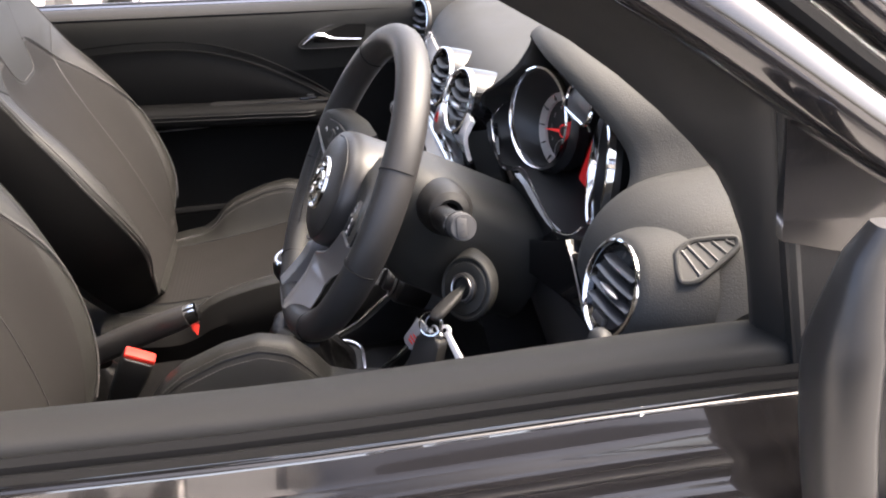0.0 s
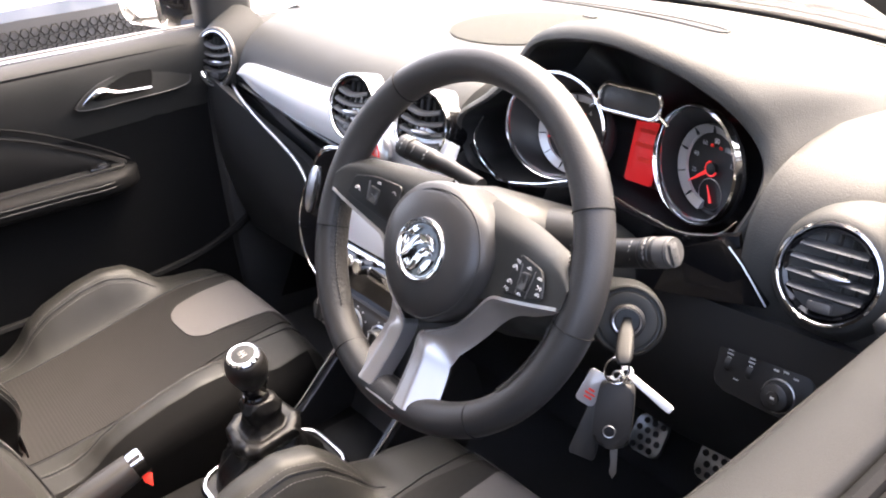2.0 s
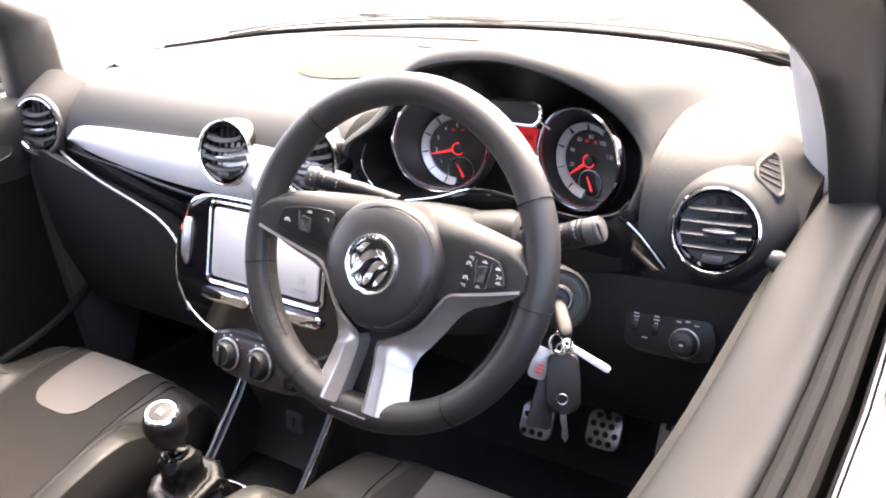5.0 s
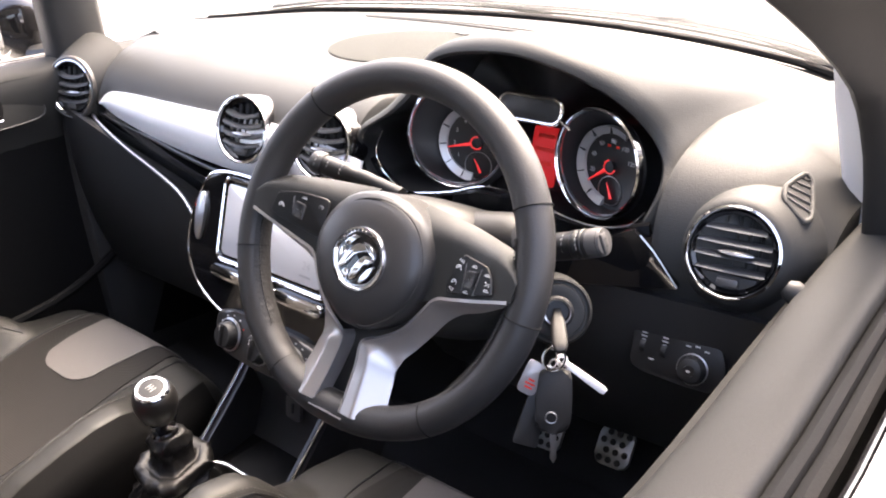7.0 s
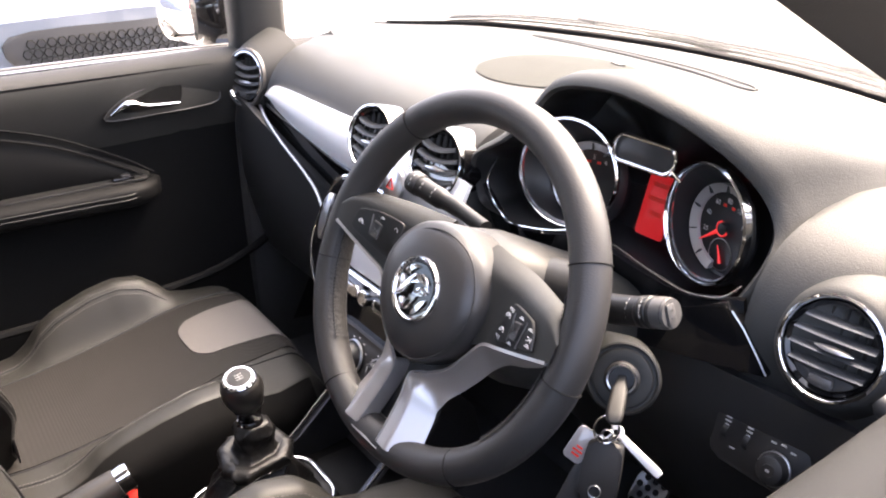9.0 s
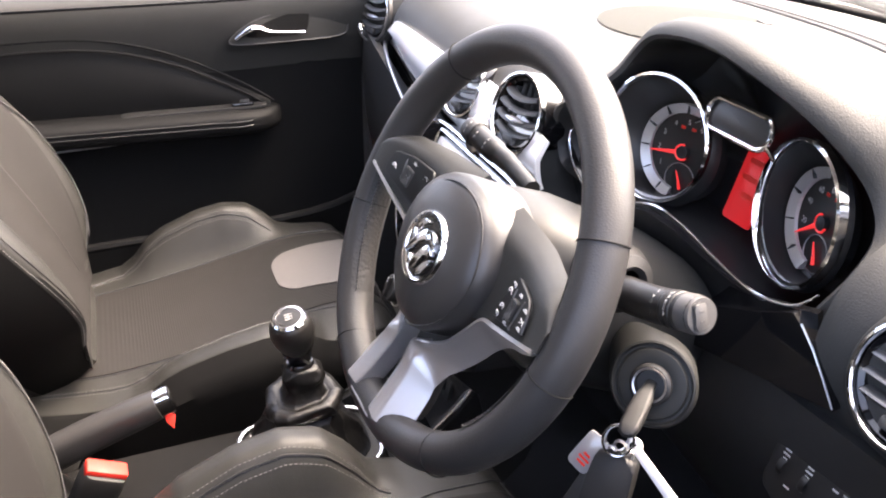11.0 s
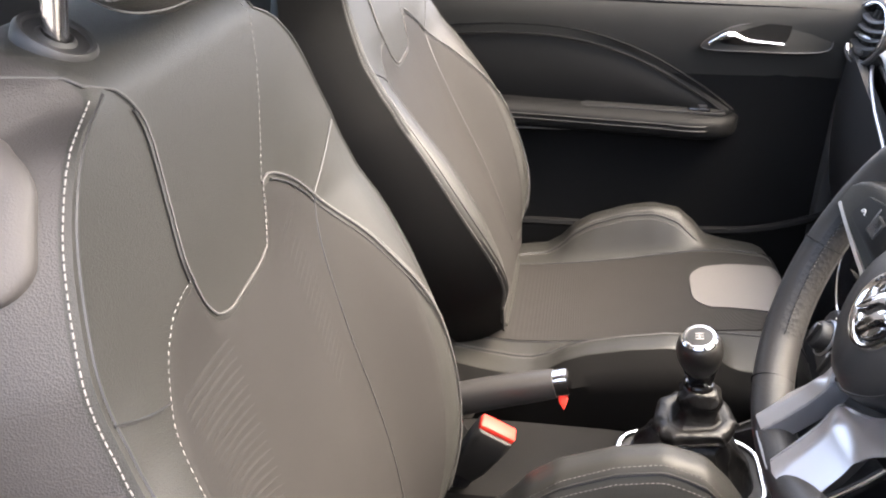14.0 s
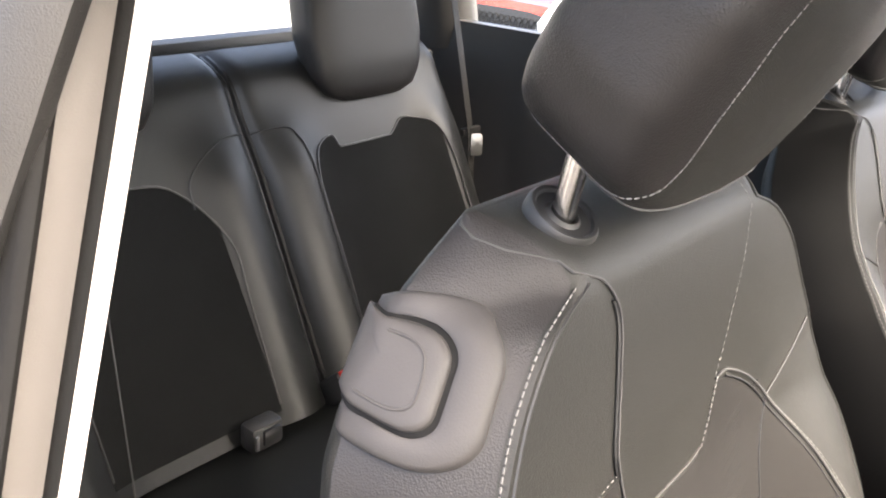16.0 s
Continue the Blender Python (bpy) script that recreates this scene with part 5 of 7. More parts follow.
for s in (-1, 1):
    # darker plastic than the pad: the arms' shading is put into the colour
    part("side_spoke", sheet(bmesh.new(), arm_face(s), 20, 14, 0.010), COLUMN, wheel)
    level = lambda x, h: WS @ Matrix.Translation((s * x, 0, 0.0025 + arm_lift(x) + h))
    rings = []
    for k, h in ((1.0, -0.002), (1.0, 0.0022), (0.975, 0.0032)):
        out = [(0.108 + (x - 0.108) * k, 0.015 + (y - 0.015) * k) for x, y in PODS[s]]
        path = [p for i in range(len(out)) for a, b, c in ((out[i - 1], out[i], out[(i + 1) % len(out)]),) for p in [(b[0] + (a[0] - b[0]) * 0.12, b[1] + (a[1] - b[1]) * 0.12), (b[0] * 0.92 + (a[0] + c[0]) * 0.04, b[1] * 0.92 + (a[1] + c[1]) * 0.04), (b[0] + (c[0] - b[0]) * 0.12, b[1] + (c[1] - b[1]) * 0.12)]]
        rings.append([level(x, h) @ Vector((0, y, 0)) for x, y in path])
    sp = part("switch_pod", loft(bmesh.new(), rings if s < 0 else [r[::-1] for r in rings]), STALK, wheel, "black switch pod with white symbols")
    part("pod_gap", tube(bmesh.new(), rings[1], 0.0008, 5, closed=True), BLACK, sp)
    rx, ry = (0.1135, 0.0135) if s > 0 else (0.1025, 0.0185)
    part("rocker", loft(bmesh.new(), [[level(rx + x, h) @ Vector((0, ry + y + 0.15 * x, 0)) for x, y in round_outline(0.0125 * k, 0.0165 * k, 0.002)] for h, k in ((0.002, 1.0), (0.0062, 0.96), (0.0066, 0.85), (0.0050, 0.35), (0.0048, 0.05))]), DARK, sp)
    for e in (-1, 1):
        part("rocker_flank", loft(bmesh.new(), [[level(rx + e * (0.0085 + 0.0014 * t) + 0.0014 * q, h) @ Vector((0, ry + 0.0125 * t, 0)) for q, h in ((-1, 0.0025), (0, 0.0042), (1, 0.0025))] for t in (-1, 0, 1)]), GREYP, sp)
    for x, y, kind in MARKS[s]:
        part("legend", glyph(kind, level(x, 0.0036) @ Matrix.Translation((0, y, 0)) @ pose(0, 0, 0, 0, -s * 8, 0)), MARK, sp)
# twin silver lower spokes with a dark slot between them
low = [(-0.070, -0.03), (-0.055, -0.065), (-0.045, -0.09), (-0.045, -0.125), (-0.036, -0.146), (-0.0025, -0.150), (0.031, -0.146), (0.040, -0.125), (0.040, -0.09), (0.05, -0.065), (0.065, -0.03), (-0.0025, -0.05)]
part("lower_spoke", plate(bmesh.new(), smooth_outline(low, 4), 0.010, WS @ Matrix.Translation((0, 0, -0.023)), 0.003, 2), BLACK, wheel)
EDGE = smooth_path([(0.158, 0.0055, 0.0175), (0.124, -0.0045, 0.0115), (0.098, -0.0115, 0.007), (0.079, -0.0175, 0.004), (0.0665, -0.035, 0.003), (0.053, -0.055, 0.003), (0.035, -0.0685, 0.0035), (0.0165, -0.079, 0.005), (0.0125, -0.087, 0.0055), (0.0142, -0.105, 0.0065), (0.0160, -0.128, 0.0115), (0.0182, -0.152, 0.0180)], 6)
FLANK = smooth_path([(0.156, 0.0030, 0.010), (0.124, -0.0140, -0.006), (0.100, -0.0240, -0.014), (0.083, -0.0380, -0.019), (0.071, -0.0560, -0.020), (0.0600, -0.0740, -0.016), (0.0520, -0.0870, -0.011), (0.0500, -0.0960, -0.010), (0.0500, -0.1020, -0.009), (0.0520, -0.1120, -0.008), (0.0550, -0.1280, -0.004), (0.0600, -0.1500, 0.002)], 6)
for s in (-1, 1):
    def prong(u, v, s=s):
        i = min(len(EDGE) - 1, round(u * (len(EDGE) - 1)))
        p = EDGE[i].lerp(FLANK[i], v)
        k = ease(u, 0.55, 0.75)
        # a narrow lip on the arms, a broad flat with an outer chamfer on the fork
        arm = 0.003 * math.exp(-(v / 0.10) ** 2) - 0.002 * math.sin(math.pi * v)
        fork = 0.0085 * min(v / 0.36, 1) - 0.0085 * max(0, (v - 0.36) / 0.64)
        return WS @ Vector((s * p.x - 0.0025 * k, p.y, p.z + (1 - k) * arm + k * fork))
    part("silver_spoke", sheet(bmesh.new(), prong if s > 0 else lambda u, v: prong(1 - u, v), len(EDGE) - 1, 18, 0.003), FORK, wheel, "satin silver lower spoke", 30)
    half = 42
    run = EDGE[half:]

    def wall(u, v, s=s):
        i = min(len(run) - 1, round(u * (len(run) - 1)))
        return WS @ Vector((s * (run[i].x - 0.0012 - 0.002 * v) - 0.0025, run[i].y, run[i].z - 0.0006 - 0.018 * v))
    part("spoke_wall", sheet(bmesh.new(), wall, len(run) - 1, 4, 0.0015), FORK, wheel, "bright inner flank of the lower spoke")
part("spoke_bridge", loft(bmesh.new(), [[WS @ Vector((x, y, h)) for y, h in ((-0.143, -0.012), (-0.1475, 0.0130), (-0.151, 0.0165), (-0.158, 0.0185), (-0.162, -0.012))] for x in (-0.024, -0.012, -0.0025, 0.007, 0.019)]), FORK, wheel)

# ---- keys ----
keys = thing("car_keys", (0.482, 0.09, 0.78), "car key in the ignition with fob, tags and split ring", "keys")
lock_at, bow_end = IG.translation.copy(), Vector((0.503, 0.097, 0.808))
KB = facing(lock_at, bow_end - lock_at)
part("key_head", loft(bmesh.new(), [[KB @ Vector((x, y, h)) for x, y in round_outline(w, t, 0.45 * t)] for h, w, t in ((-0.004, 0.008, 0.004), (0.005, 0.010, 0.006), (0.013, 0.0145, 0.0085), (0.030, 0.0165, 0.0090), (0.042, 0.0160, 0.0085), (0.048, 0.0125, 0.007), (0.050, 0.008, 0.004))]), PILLAR, keys, "black plastic key head", 50)
KR = Vector((0.494, 0.101, 0.790))
VD = Vector((0.55, -0.76, 0.34)).normalized()
RG = facing(bow_end + Vector((-0.006, -0.001, -0.008)), VD) @ pose(0, 0, 0, 0, 25, 0)
part("split_ring", tube(bmesh.new(), [RG @ Vector((0.0115 * math.cos(b), 0.0125 * math.sin(b), 0)) for b in np.linspace(0, 2 * math.pi, 29)[:-1]], 0.0010, 6, closed=True), CHROME, keys)
part("small_ring", tube(bmesh.new(), [facing(KR + Vector((-0.006, 0, 0.004)), (0.9, -0.3, 0.3)) @ Vector((0.009 * math.cos(b), 0.010 * math.sin(b), 0)) for b in np.linspace(0, 2 * math.pi, 25)[:-1]], 0.0009, 6, closed=True), STEEL, keys)
for dx, dy, dz, r in ((0.0, 0.0, 0.0, 0.0065), (0.007, 0.003, -0.003, 0.005), (-0.004, -0.005, -0.004, 0.0045)):
    part("ring_joint", lathe(bmesh.new(), [(r * 0.62, -0.001), (r * 0.8, -0.0018), (r * 0.98, 0.0), (r * 0.8, 0.0018), (r * 0.62, 0.001), (r * 0.62, -0.001)], facing(KR + Vector((dx, dy, dz)), (0.5 + 40 * dx, -0.8, 0.2 + 60 * dy)), 18), STEEL, keys)
FB = facing(Vector((0.500, 0.090, 0.757)), VD) @ pose(0, 0, 0, 0, 0, -4)
fob = part("fob", plate(bmesh.new(), smooth_outline([(-0.012, 0.030), (0.012, 0.030), (0.0165, 0.018), (0.0175, -0.01), (0.015, -0.028), (0.0, -0.033), (-0.015, -0.028), (-0.0175, -0.01), (-0.0165, 0.018)], 4), 0.013, FB @ Matrix.Translation((0, 0, -0.0065)), 0.004, 3), PILLAR, keys, "black remote fob")
part("fob_button", lathe(bmesh.new(), [(0.0062, 0.006), (0.0062, 0.0076), (0.0050, 0.0080), (0.0046, 0.0072), (0.0005, 0.0074)], FB @ Matrix.Translation((-0.002, -0.016, 0)), 20), SATIN, fob)
part("button_ring", tube(bmesh.new(), [FB @ Vector((-0.002 + 0.0055 * math.cos(b), -0.016 + 0.0055 * math.sin(b), 0.0080)) for b in np.linspace(0, 2 * math.pi, 21)[:-1]], 0.0005, 5, closed=True), STEEL, fob)
part("key_blade", plate(bmesh.new(), [(-0.0035, 0.026), (0.0035, 0.026), (0.0035, -0.020), (0.0, -0.026), (-0.0035, -0.020), (-0.002, -0.010), (-0.0035, 0.0), (-0.002, 0.010)], 0.002, facing(Vector((0.494, 0.097, 0.704)), VD), 0.0003), STEEL, keys)
LT = facing(Vector((0.482, 0.082, 0.746)), VD) @ pose(0, 0, 0, 0, 0, -15)
part("leather_tab", plate(bmesh.new(), [(-0.006, 0.040), (0.006, 0.040), (0.013, -0.036), (0.011, -0.040), (-0.011, -0.040), (-0.013, -0.036)], 0.003, LT, 0.001), DARK, keys, "black leather key tab")
CT = facing(Vector((0.478, 0.084, 0.778)), VD) @ pose(0, 0, 0, 0, 0, -26)
tag = part("clear_tag", plate(bmesh.new(), round_outline(0.019, 0.034, 0.004), 0.003, CT, 0.001), CLEARTAG, keys, "clear plastic tag with red print")
for i, w in enumerate((0.008, 0.010, 0.006)):
    part("tag_print", rbox((0.001, -0.010 + 0.004 * i, 0.0032), (w, 0.0018, 0.0004), CT, 0), REDP, tag)
whole = Vector((0.5365, 0.1262, 0.7595)) - Vector((0.492, 0.117, 0.786))
WT = facing(Vector((0.492, 0.117, 0.786)) + whole * 0.5, VD, whole)
white = part("white_tag", plate(bmesh.new(), [(-0.0032, -0.026), (0.0032, -0.026), (0.0042, 0.022), (0.0030, 0.026), (-0.0030, 0.026), (-0.0042, 0.022)], 0.003, WT, 0.0008), KEYTAG, keys, "narrow white tag")
part("tag_eye", lathe(bmesh.new(), [(0.0065, -0.001), (0.0065, 0.0025), (0.003, 0.003)], WT @ Matrix.Translation((0, -0.027, 0)), 16), KEYTAG, white)

# ---- pedals, console ----
def pedal(name, at, w, h, holes):
    m = facing(at, (0.05, -0.80, 0.60))
    p = thing(name, at, "steel pedal with round rubber studs", "pedal", "pedals")
    part("pad", plate(bmesh.new(), round_outline(w, h, 0.014), 0.008, m, 0.003), STEEL, p)
    for i in range(holes[0]):
        for j in range(holes[1]):
            x = (i - (holes[0] - 1) / 2) * 0.0155 + (0.004 if j % 2 else -0.004)
            y = (j - (holes[1] - 1) / 2) * 0.0145
            part("stud", lathe(bmesh.new(), [(0.0055, 0.007), (0.005, 0.0095), (0.0005, 0.0095)], m @ Matrix.Translation((x, y, 0)), 10), BLACK, p)
    part("arm", tube(bmesh.new(), [m @ Vector((0, h * 0.3, -0.004)), (at[0], at[1] + 0.05, at[2] + 0.22)], 0.009, 8), BLACK, p)


pedal("clutch_pedal", (0.225, 0.485, 0.36), 0.058, 0.062, (3, 4))
pedal("brake_pedal", (0.353, 0.482, 0.385), 0.058, 0.062, (3, 4))
pedal("accelerator_pedal", (0.463, 0.50, 0.385), 0.05, 0.105, (2, 6))

console = thing("centre_console", (0, -0.2, 0.28), "black plastic centre console between the front seats", "console")
rings = []
for y, w, z in ((0.16, 0.105, 0.44), (0.08, 0.105, 0.43), (-0.02, 0.10, 0.432), (-0.15, 0.095, 0.44), (-0.28, 0.09, 0.44), (-0.45, 0.09, 0.43), (-0.62, 0.085, 0.42), (-0.80, 0.085, 0.40)):
    rings.append([(-w - 0.02, y, 0.27), (-w, y, z - 0.03), (-w + 0.012, y, z - 0.004), (-w + 0.03, y, z), (w - 0.03, y, z), (w - 0.012, y, z - 0.004), (w, y, z - 0.03), (w + 0.02, y, 0.27)])
# body coloured near black to stand in for the shade between the seats
part("body", loft(bmesh.new(), rings), SHADEBLACK, console)
for s in (-1, 1):
    part("chrome_edge", tube(bmesh.new(), smooth_path([(s * 0.098, 0.165, 0.590), (s * 0.098, 0.125, 0.543), (s * 0.098, 0.078, 0.500), (s * 0.096, 0.045, 0.472), (s * 0.092, 0.0, 0.450), (s * 0.088, -0.06, 0.443)], 6), 0.0030, 8), CHROME, console)
    part("console_wing", loft(bmesh.new(), [[(s * x, y, z) for x, y, z in ((0.085, y0, z0 - 0.004), (0.104, y0, z0 - 0.004), (0.104, y0 + 0.02, 0.40), (0.085, y0 + 0.02, 0.40))] for y0, z0 in ((0.165, 0.588), (0.125, 0.541), (0.078, 0.498), (0.045, 0.470), (0.0, 0.448))]), SATIN, console)
part("storage_tray", plate(bmesh.new(), round_outline(0.12, 0.10, 0.02), 0.004, pose(0, 0.10, 0.432), 0.002), DOORSHADE, console)

gear = thing("gear_lever", (0, -0.045, 0.44), "black gear lever with chrome-capped knob and leather gaiter", "gear lever")
gx, gy = -0.012, -0.053
part("surround", tube(bmesh.new(), [(gx + 0.002 + x, gy + 0.006 + y, 0.446) for x, y in round_outline(0.135, 0.185, 0.040)], 0.0040, 8, closed=True, flat=0.7), CHROME, gear)
part("base_plate", plate(bmesh.new(), round_outline(0.128, 0.178, 0.038), 0.006, pose(gx + 0.002, gy + 0.006, 0.437), 0.001), BLACK, gear)
# the leather rises from its frame, tucks in, rolls over into a slack fold and closes round the neck
drape = smooth_path([(1.0, 0.443, 0), (0.985, 0.450, 0), (0.91, 0.465, 0), (0.79, 0.482, 0), (0.67, 0.497, 0), (0.575, 0.507, 0), (0.535, 0.514, 0), (0.60, 0.518, 0), (0.70, 0.524, 0), (0.735, 0.532, 0), (0.69, 0.540, 0), (0.57, 0.543, 0), (0.455, 0.541, 0), (0.385, 0.545, 0), (0.37, 0.554, 0), (0.395, 0.563, 0), (0.37, 0.571, 0), (0.30, 0.577, 0)], 3)
rings = []
for i, d in enumerate(drape):
    k = i / (len(drape) - 1)
    skirt, roll, top = ease(k, 0.04, 0.2) * (1 - ease(k, 0.36, 0.46)), ease(k, 0.34, 0.46) * (1 - ease(k, 0.68, 0.78)), ease(k, 0.72, 0.8) * (1 - ease(k, 0.92, 1.0))
    ring = []
    for x, y in round_outline(0.118, 0.160, 0.045, 22):
        a = math.atan2(y, x)
        ridge = lambda f, drift, seed: 1 - 2 * abs(noise.noise(Vector((f * math.cos(a), f * math.sin(a) + 0.6 * f * k, drift * k + seed))))
        side_ = 0.5 + 0.5 * math.cos(a + 0.5)
        q = 1 + skirt * (0.24 * ridge(1.5, 2.4, 3.1) ** 3 + 0.14 * ridge(3.0, 5.0, 8.4) ** 3 - 0.15)
        q += roll * (0.30 * side_ - 0.22 + 0.10 * ridge(2.2, 2.0, 5.7) ** 3 - 0.05)
        q += top * (0.16 * ridge(1.8, 5.0, 1.2) ** 2 - 0.08)
        sag = skirt * 0.012 * noise.noise(Vector((2 * math.cos(a), 2 * math.sin(a), 4 * k))) - roll * (0.016 * side_ - 0.004)
        ring.append((gx + 0.004 * (1 - d.x) + x * d.x * q, gy + 0.006 * d.x + y * d.x * q * (0.74 + 0.26 * d.x), d.y + sag))
    rings.append(ring)
part("gaiter", loft(bmesh.new(), rings), GAITER, gear, "creased black leather gaiter", 80)
part("collar", lathe(bmesh.new(), [(0.0150, 0.566), (0.0185, 0.569), (0.0190, 0.578), (0.0165, 0.582), (0.012, 0.582)], pose(gx, gy, 0), 24), PIANO, gear)
KM = pose(gx, gy, 0) @ Matrix.Translation((0, 0, 0.59)) @ pose(0, 0, 0, 10, 12, 0) @ Matrix.Translation((0, 0, -0.59))
part("neck", loft(bmesh.new(), [[KM @ Vector((x, y, h)) for x, y in round_outline(w, d_, 0.006)] for h, w, d_ in ((0.574, 0.022, 0.024), (0.586, 0.024, 0.028), (0.600, 0.028, 0.034), (0.612, 0.034, 0.040))]), PIANO, gear, "gloss black neck below the knob")
for dx in (-0.0125, 0.0125):
    part("neck_clip", tube(bmesh.new(), [KM @ Vector(p) for p in ((dx * 0.4, -0.0185, 0.601), (dx, -0.0185, 0.603), (dx * 1.12, -0.0175, 0.609))], 0.0011, 6), CHROME, gear)
knob_prof = [(r * 1.05, 0.59 + (h - 0.59) * 1.05) for r, h in [(0.013, 0.600), (0.0175, 0.605), (0.0215, 0.613), (0.0250, 0.623), (0.0268, 0.633), (0.0265, 0.641), (0.0245, 0.648), (0.0215, 0.653), (0.0165, 0.6555)]]
part("knob", lathe(bmesh.new(), knob_prof, KM, 36), KNOB, gear, "rounded black leather knob")
part("knob_ring", lathe(bmesh.new(), [(0.0225, 0.6545), (0.0222, 0.6585), (0.0195, 0.6608), (0.0165, 0.6608), (0.0155, 0.6590)], KM, 32), CHROME, gear)
part("knob_cap", lathe(bmesh.new(), [(0.0162, 0.6590), (0.0150, 0.6602), (0.0005, 0.6612)], KM, 28), STALK, gear, "gloss black shift pattern cap")
for i in range(3):
    part("shift_mark", rbox((-0.0045 + 0.0045 * i, 0, 0.6612), (0.0009, 0.0095, 0.0006), KM, 0), STALKMARK, gear)
part("shift_mark", rbox((0, 0, 0.6612), (0.0099, 0.0009, 0.0006), KM, 0), STALKMARK, gear)

brake = thing("handbrake", (0, -0.33, 0.44), "black leather handbrake lever with chrome button", "handbrake")
hb = [(0.0, -0.47, 0.480), (0.0, -0.40, 0.506), (0.0, -0.32, 0.537), (0.001, -0.232, 0.566)]
lever = smooth_path(hb, 8)
rings = []
for i, p in enumerate(lever):
    d = (lever[min(i + 1, len(lever) - 1)] - lever[max(i - 1, 0)]).normalized()
    m = facing(p, d)
    k = i / (len(lever) - 1)
    w, h = 0.0155 + 0.003 * ease(k, 0.15, 0.6) - 0.0015 * ease(k, 0.85, 1), 0.017 + 0.004 * math.sin(math.pi * k)
    rings.append([m @ Vector((w * math.copysign(abs(math.cos(b)) ** 0.7, math.cos(b)), h * math.copysign(abs(math.sin(b)) ** 0.7, math.sin(b)), 0)) for b in np.linspace(0, 2 * math.pi, 21)[:-1]])
part("lever", loft(bmesh.new(), rings), RIM, brake, "black leather brake grip", 60)
part("grip_seam", tube(bmesh.new(), [r[15] for r in rings], 0.0008, 5), BLACK, brake)
d = (Vector(hb[3]) - Vector(hb[2])).normalized()
part("button", loft(bmesh.new(), [[facing(hb[3], d) @ Vector((x * k, y * k, h)) for x, y in round_outline(0.030, 0.033, 0.009)] for h, k in ((-0.004, 0.96), (0.012, 0.98), (0.017, 0.90), (0.019, 0.6), (0.019, 0.05))]), CHROME, brake, "bright chrome release button")
part("boot", loft(bmesh.new(), [[(x * k, -0.42 + y * k + 0.03 * (1 - k), z) for x, y in round_outline(0.07, 0.18, 0.03)] for z, k in ((0.437, 1.0), (0.455, 0.85), (0.475, 0.7), (0.49, 0.5))]), GAITER, brake)
part("red_tab", plate(bmesh.new(), [(-0.007, 0.011), (0.009, 0.010), (0.008, -0.011), (-0.004, -0.001)], 0.004, facing((0.012, -0.222, 0.546), (1, -0.1, 0.45)) @ pose(0, 0, 0, 0, 0, -8) @ Matrix.Scale(0.8, 4), 0.001), REDP, brake, "small red tab")


def buckle(at, up, label):
    b = thing("belt_buckle", at, label, "belt buckle", "belt buckles")
    u = Vector(up).normalized()
    m = facing(at, u, (0, 1, 0))
    part("housing", loft(bmesh.new(), [[m @ Vector((x * k, y * k, h)) for x, y in round_outline(0.034, 0.048, 0.008)] for h, k in ((-0.09, 0.72), (-0.07, 0.9), (-0.03, 1.0), (-0.004, 1.0), (0.0, 0.92))]), PILLAR, b)
    part("release", rbox((0, 0, 0.001), (0.021, 0.047, 0.012), m, 0.003), REDP, b, "bright red release button")
    part("strap", rbox((0, 0, -0.14), (0.006, 0.04, 0.12), m, 0.002), BELT, b)
    return b


buckle((0.082, -0.297, 0.546), (0.12, 0.45, 0.85), "black seat belt buckle with red release beside the seat")
buckle((-0.095, -0.36, 0.455), (-0.1, 0.45, 0.85), "black seat belt buckle with red release beside the seat")


# ---- front seats ----
BACK_Y, BACK_LONG = -0.36, 0.65
FRONT_W = ([0, 0.08, 0.2, 0.42, 0.6, 0.668, 0.763, 0.80, 0.856, 0.888, 0.92, 0.945, 0.967, 1.03], [0.125, 0.175, 0.225, 0.248, 0.244, 0.232, 0.222, 0.214, 0.198, 0.186, 0.168, 0.147, 0.118, 0.136])
SIDE_W = ([0, 0.1, 0.3, 0.55, 0.75, 0.83, 0.875, 0.967, 0.98, 1.03], [0.15, 0.20, 0.255, 0.270, 0.266, 0.257, 0.244, 0.200, 0.189, 0.141])


def eased(table):
    """A table of widths drawn out into a smooth curve."""
    run = smooth_path([(a, b, 0) for a, b in zip(*table)], 5)
    return [p.x for p in run], [p.y for p in run]


FRONT_W, SIDE_W = eased(FRONT_W), eased(SIDE_W)
BOLSTER = eased(([0, 0.08, 0.18, 0.28, 0.40, 0.506, 0.62, 0.70, 0.763, 0.86, 1.1], [0.0, 0.028, 0.056, 0.066, 0.065, 0.055, 0.034, 0.018, 0.007, 0.002, 0]))


def seat_depth(x, v):
    """How far the front skin stands out of the backrest's middle plane."""
    e = abs(x) / 0.258
    bol = interp(v, *BOLSTER)
    q = bol * math.exp(-((e - 0.86) / 0.26) ** 2)
    q += 0.012 * math.exp(-((v - 0.25) / 0.25) ** 2) * (1 - min(1, e * e))
    return q + interp(v, [0, 0.6, 0.68, 0.78, 0.9, 0.955, 0.975, 0.99, 1.004, 1.015, 1.03], [0, -0.004, -0.006, 0.002, 0.006, 0.006, 0.0015, -0.007, -0.019, -0.031, -0.052])


def cush_width(y):
    return interp(y, [-0.40, -0.30, -0.1, 0.05, 0.12], [0.22, 0.245, 0.252, 0.245, 0.225])


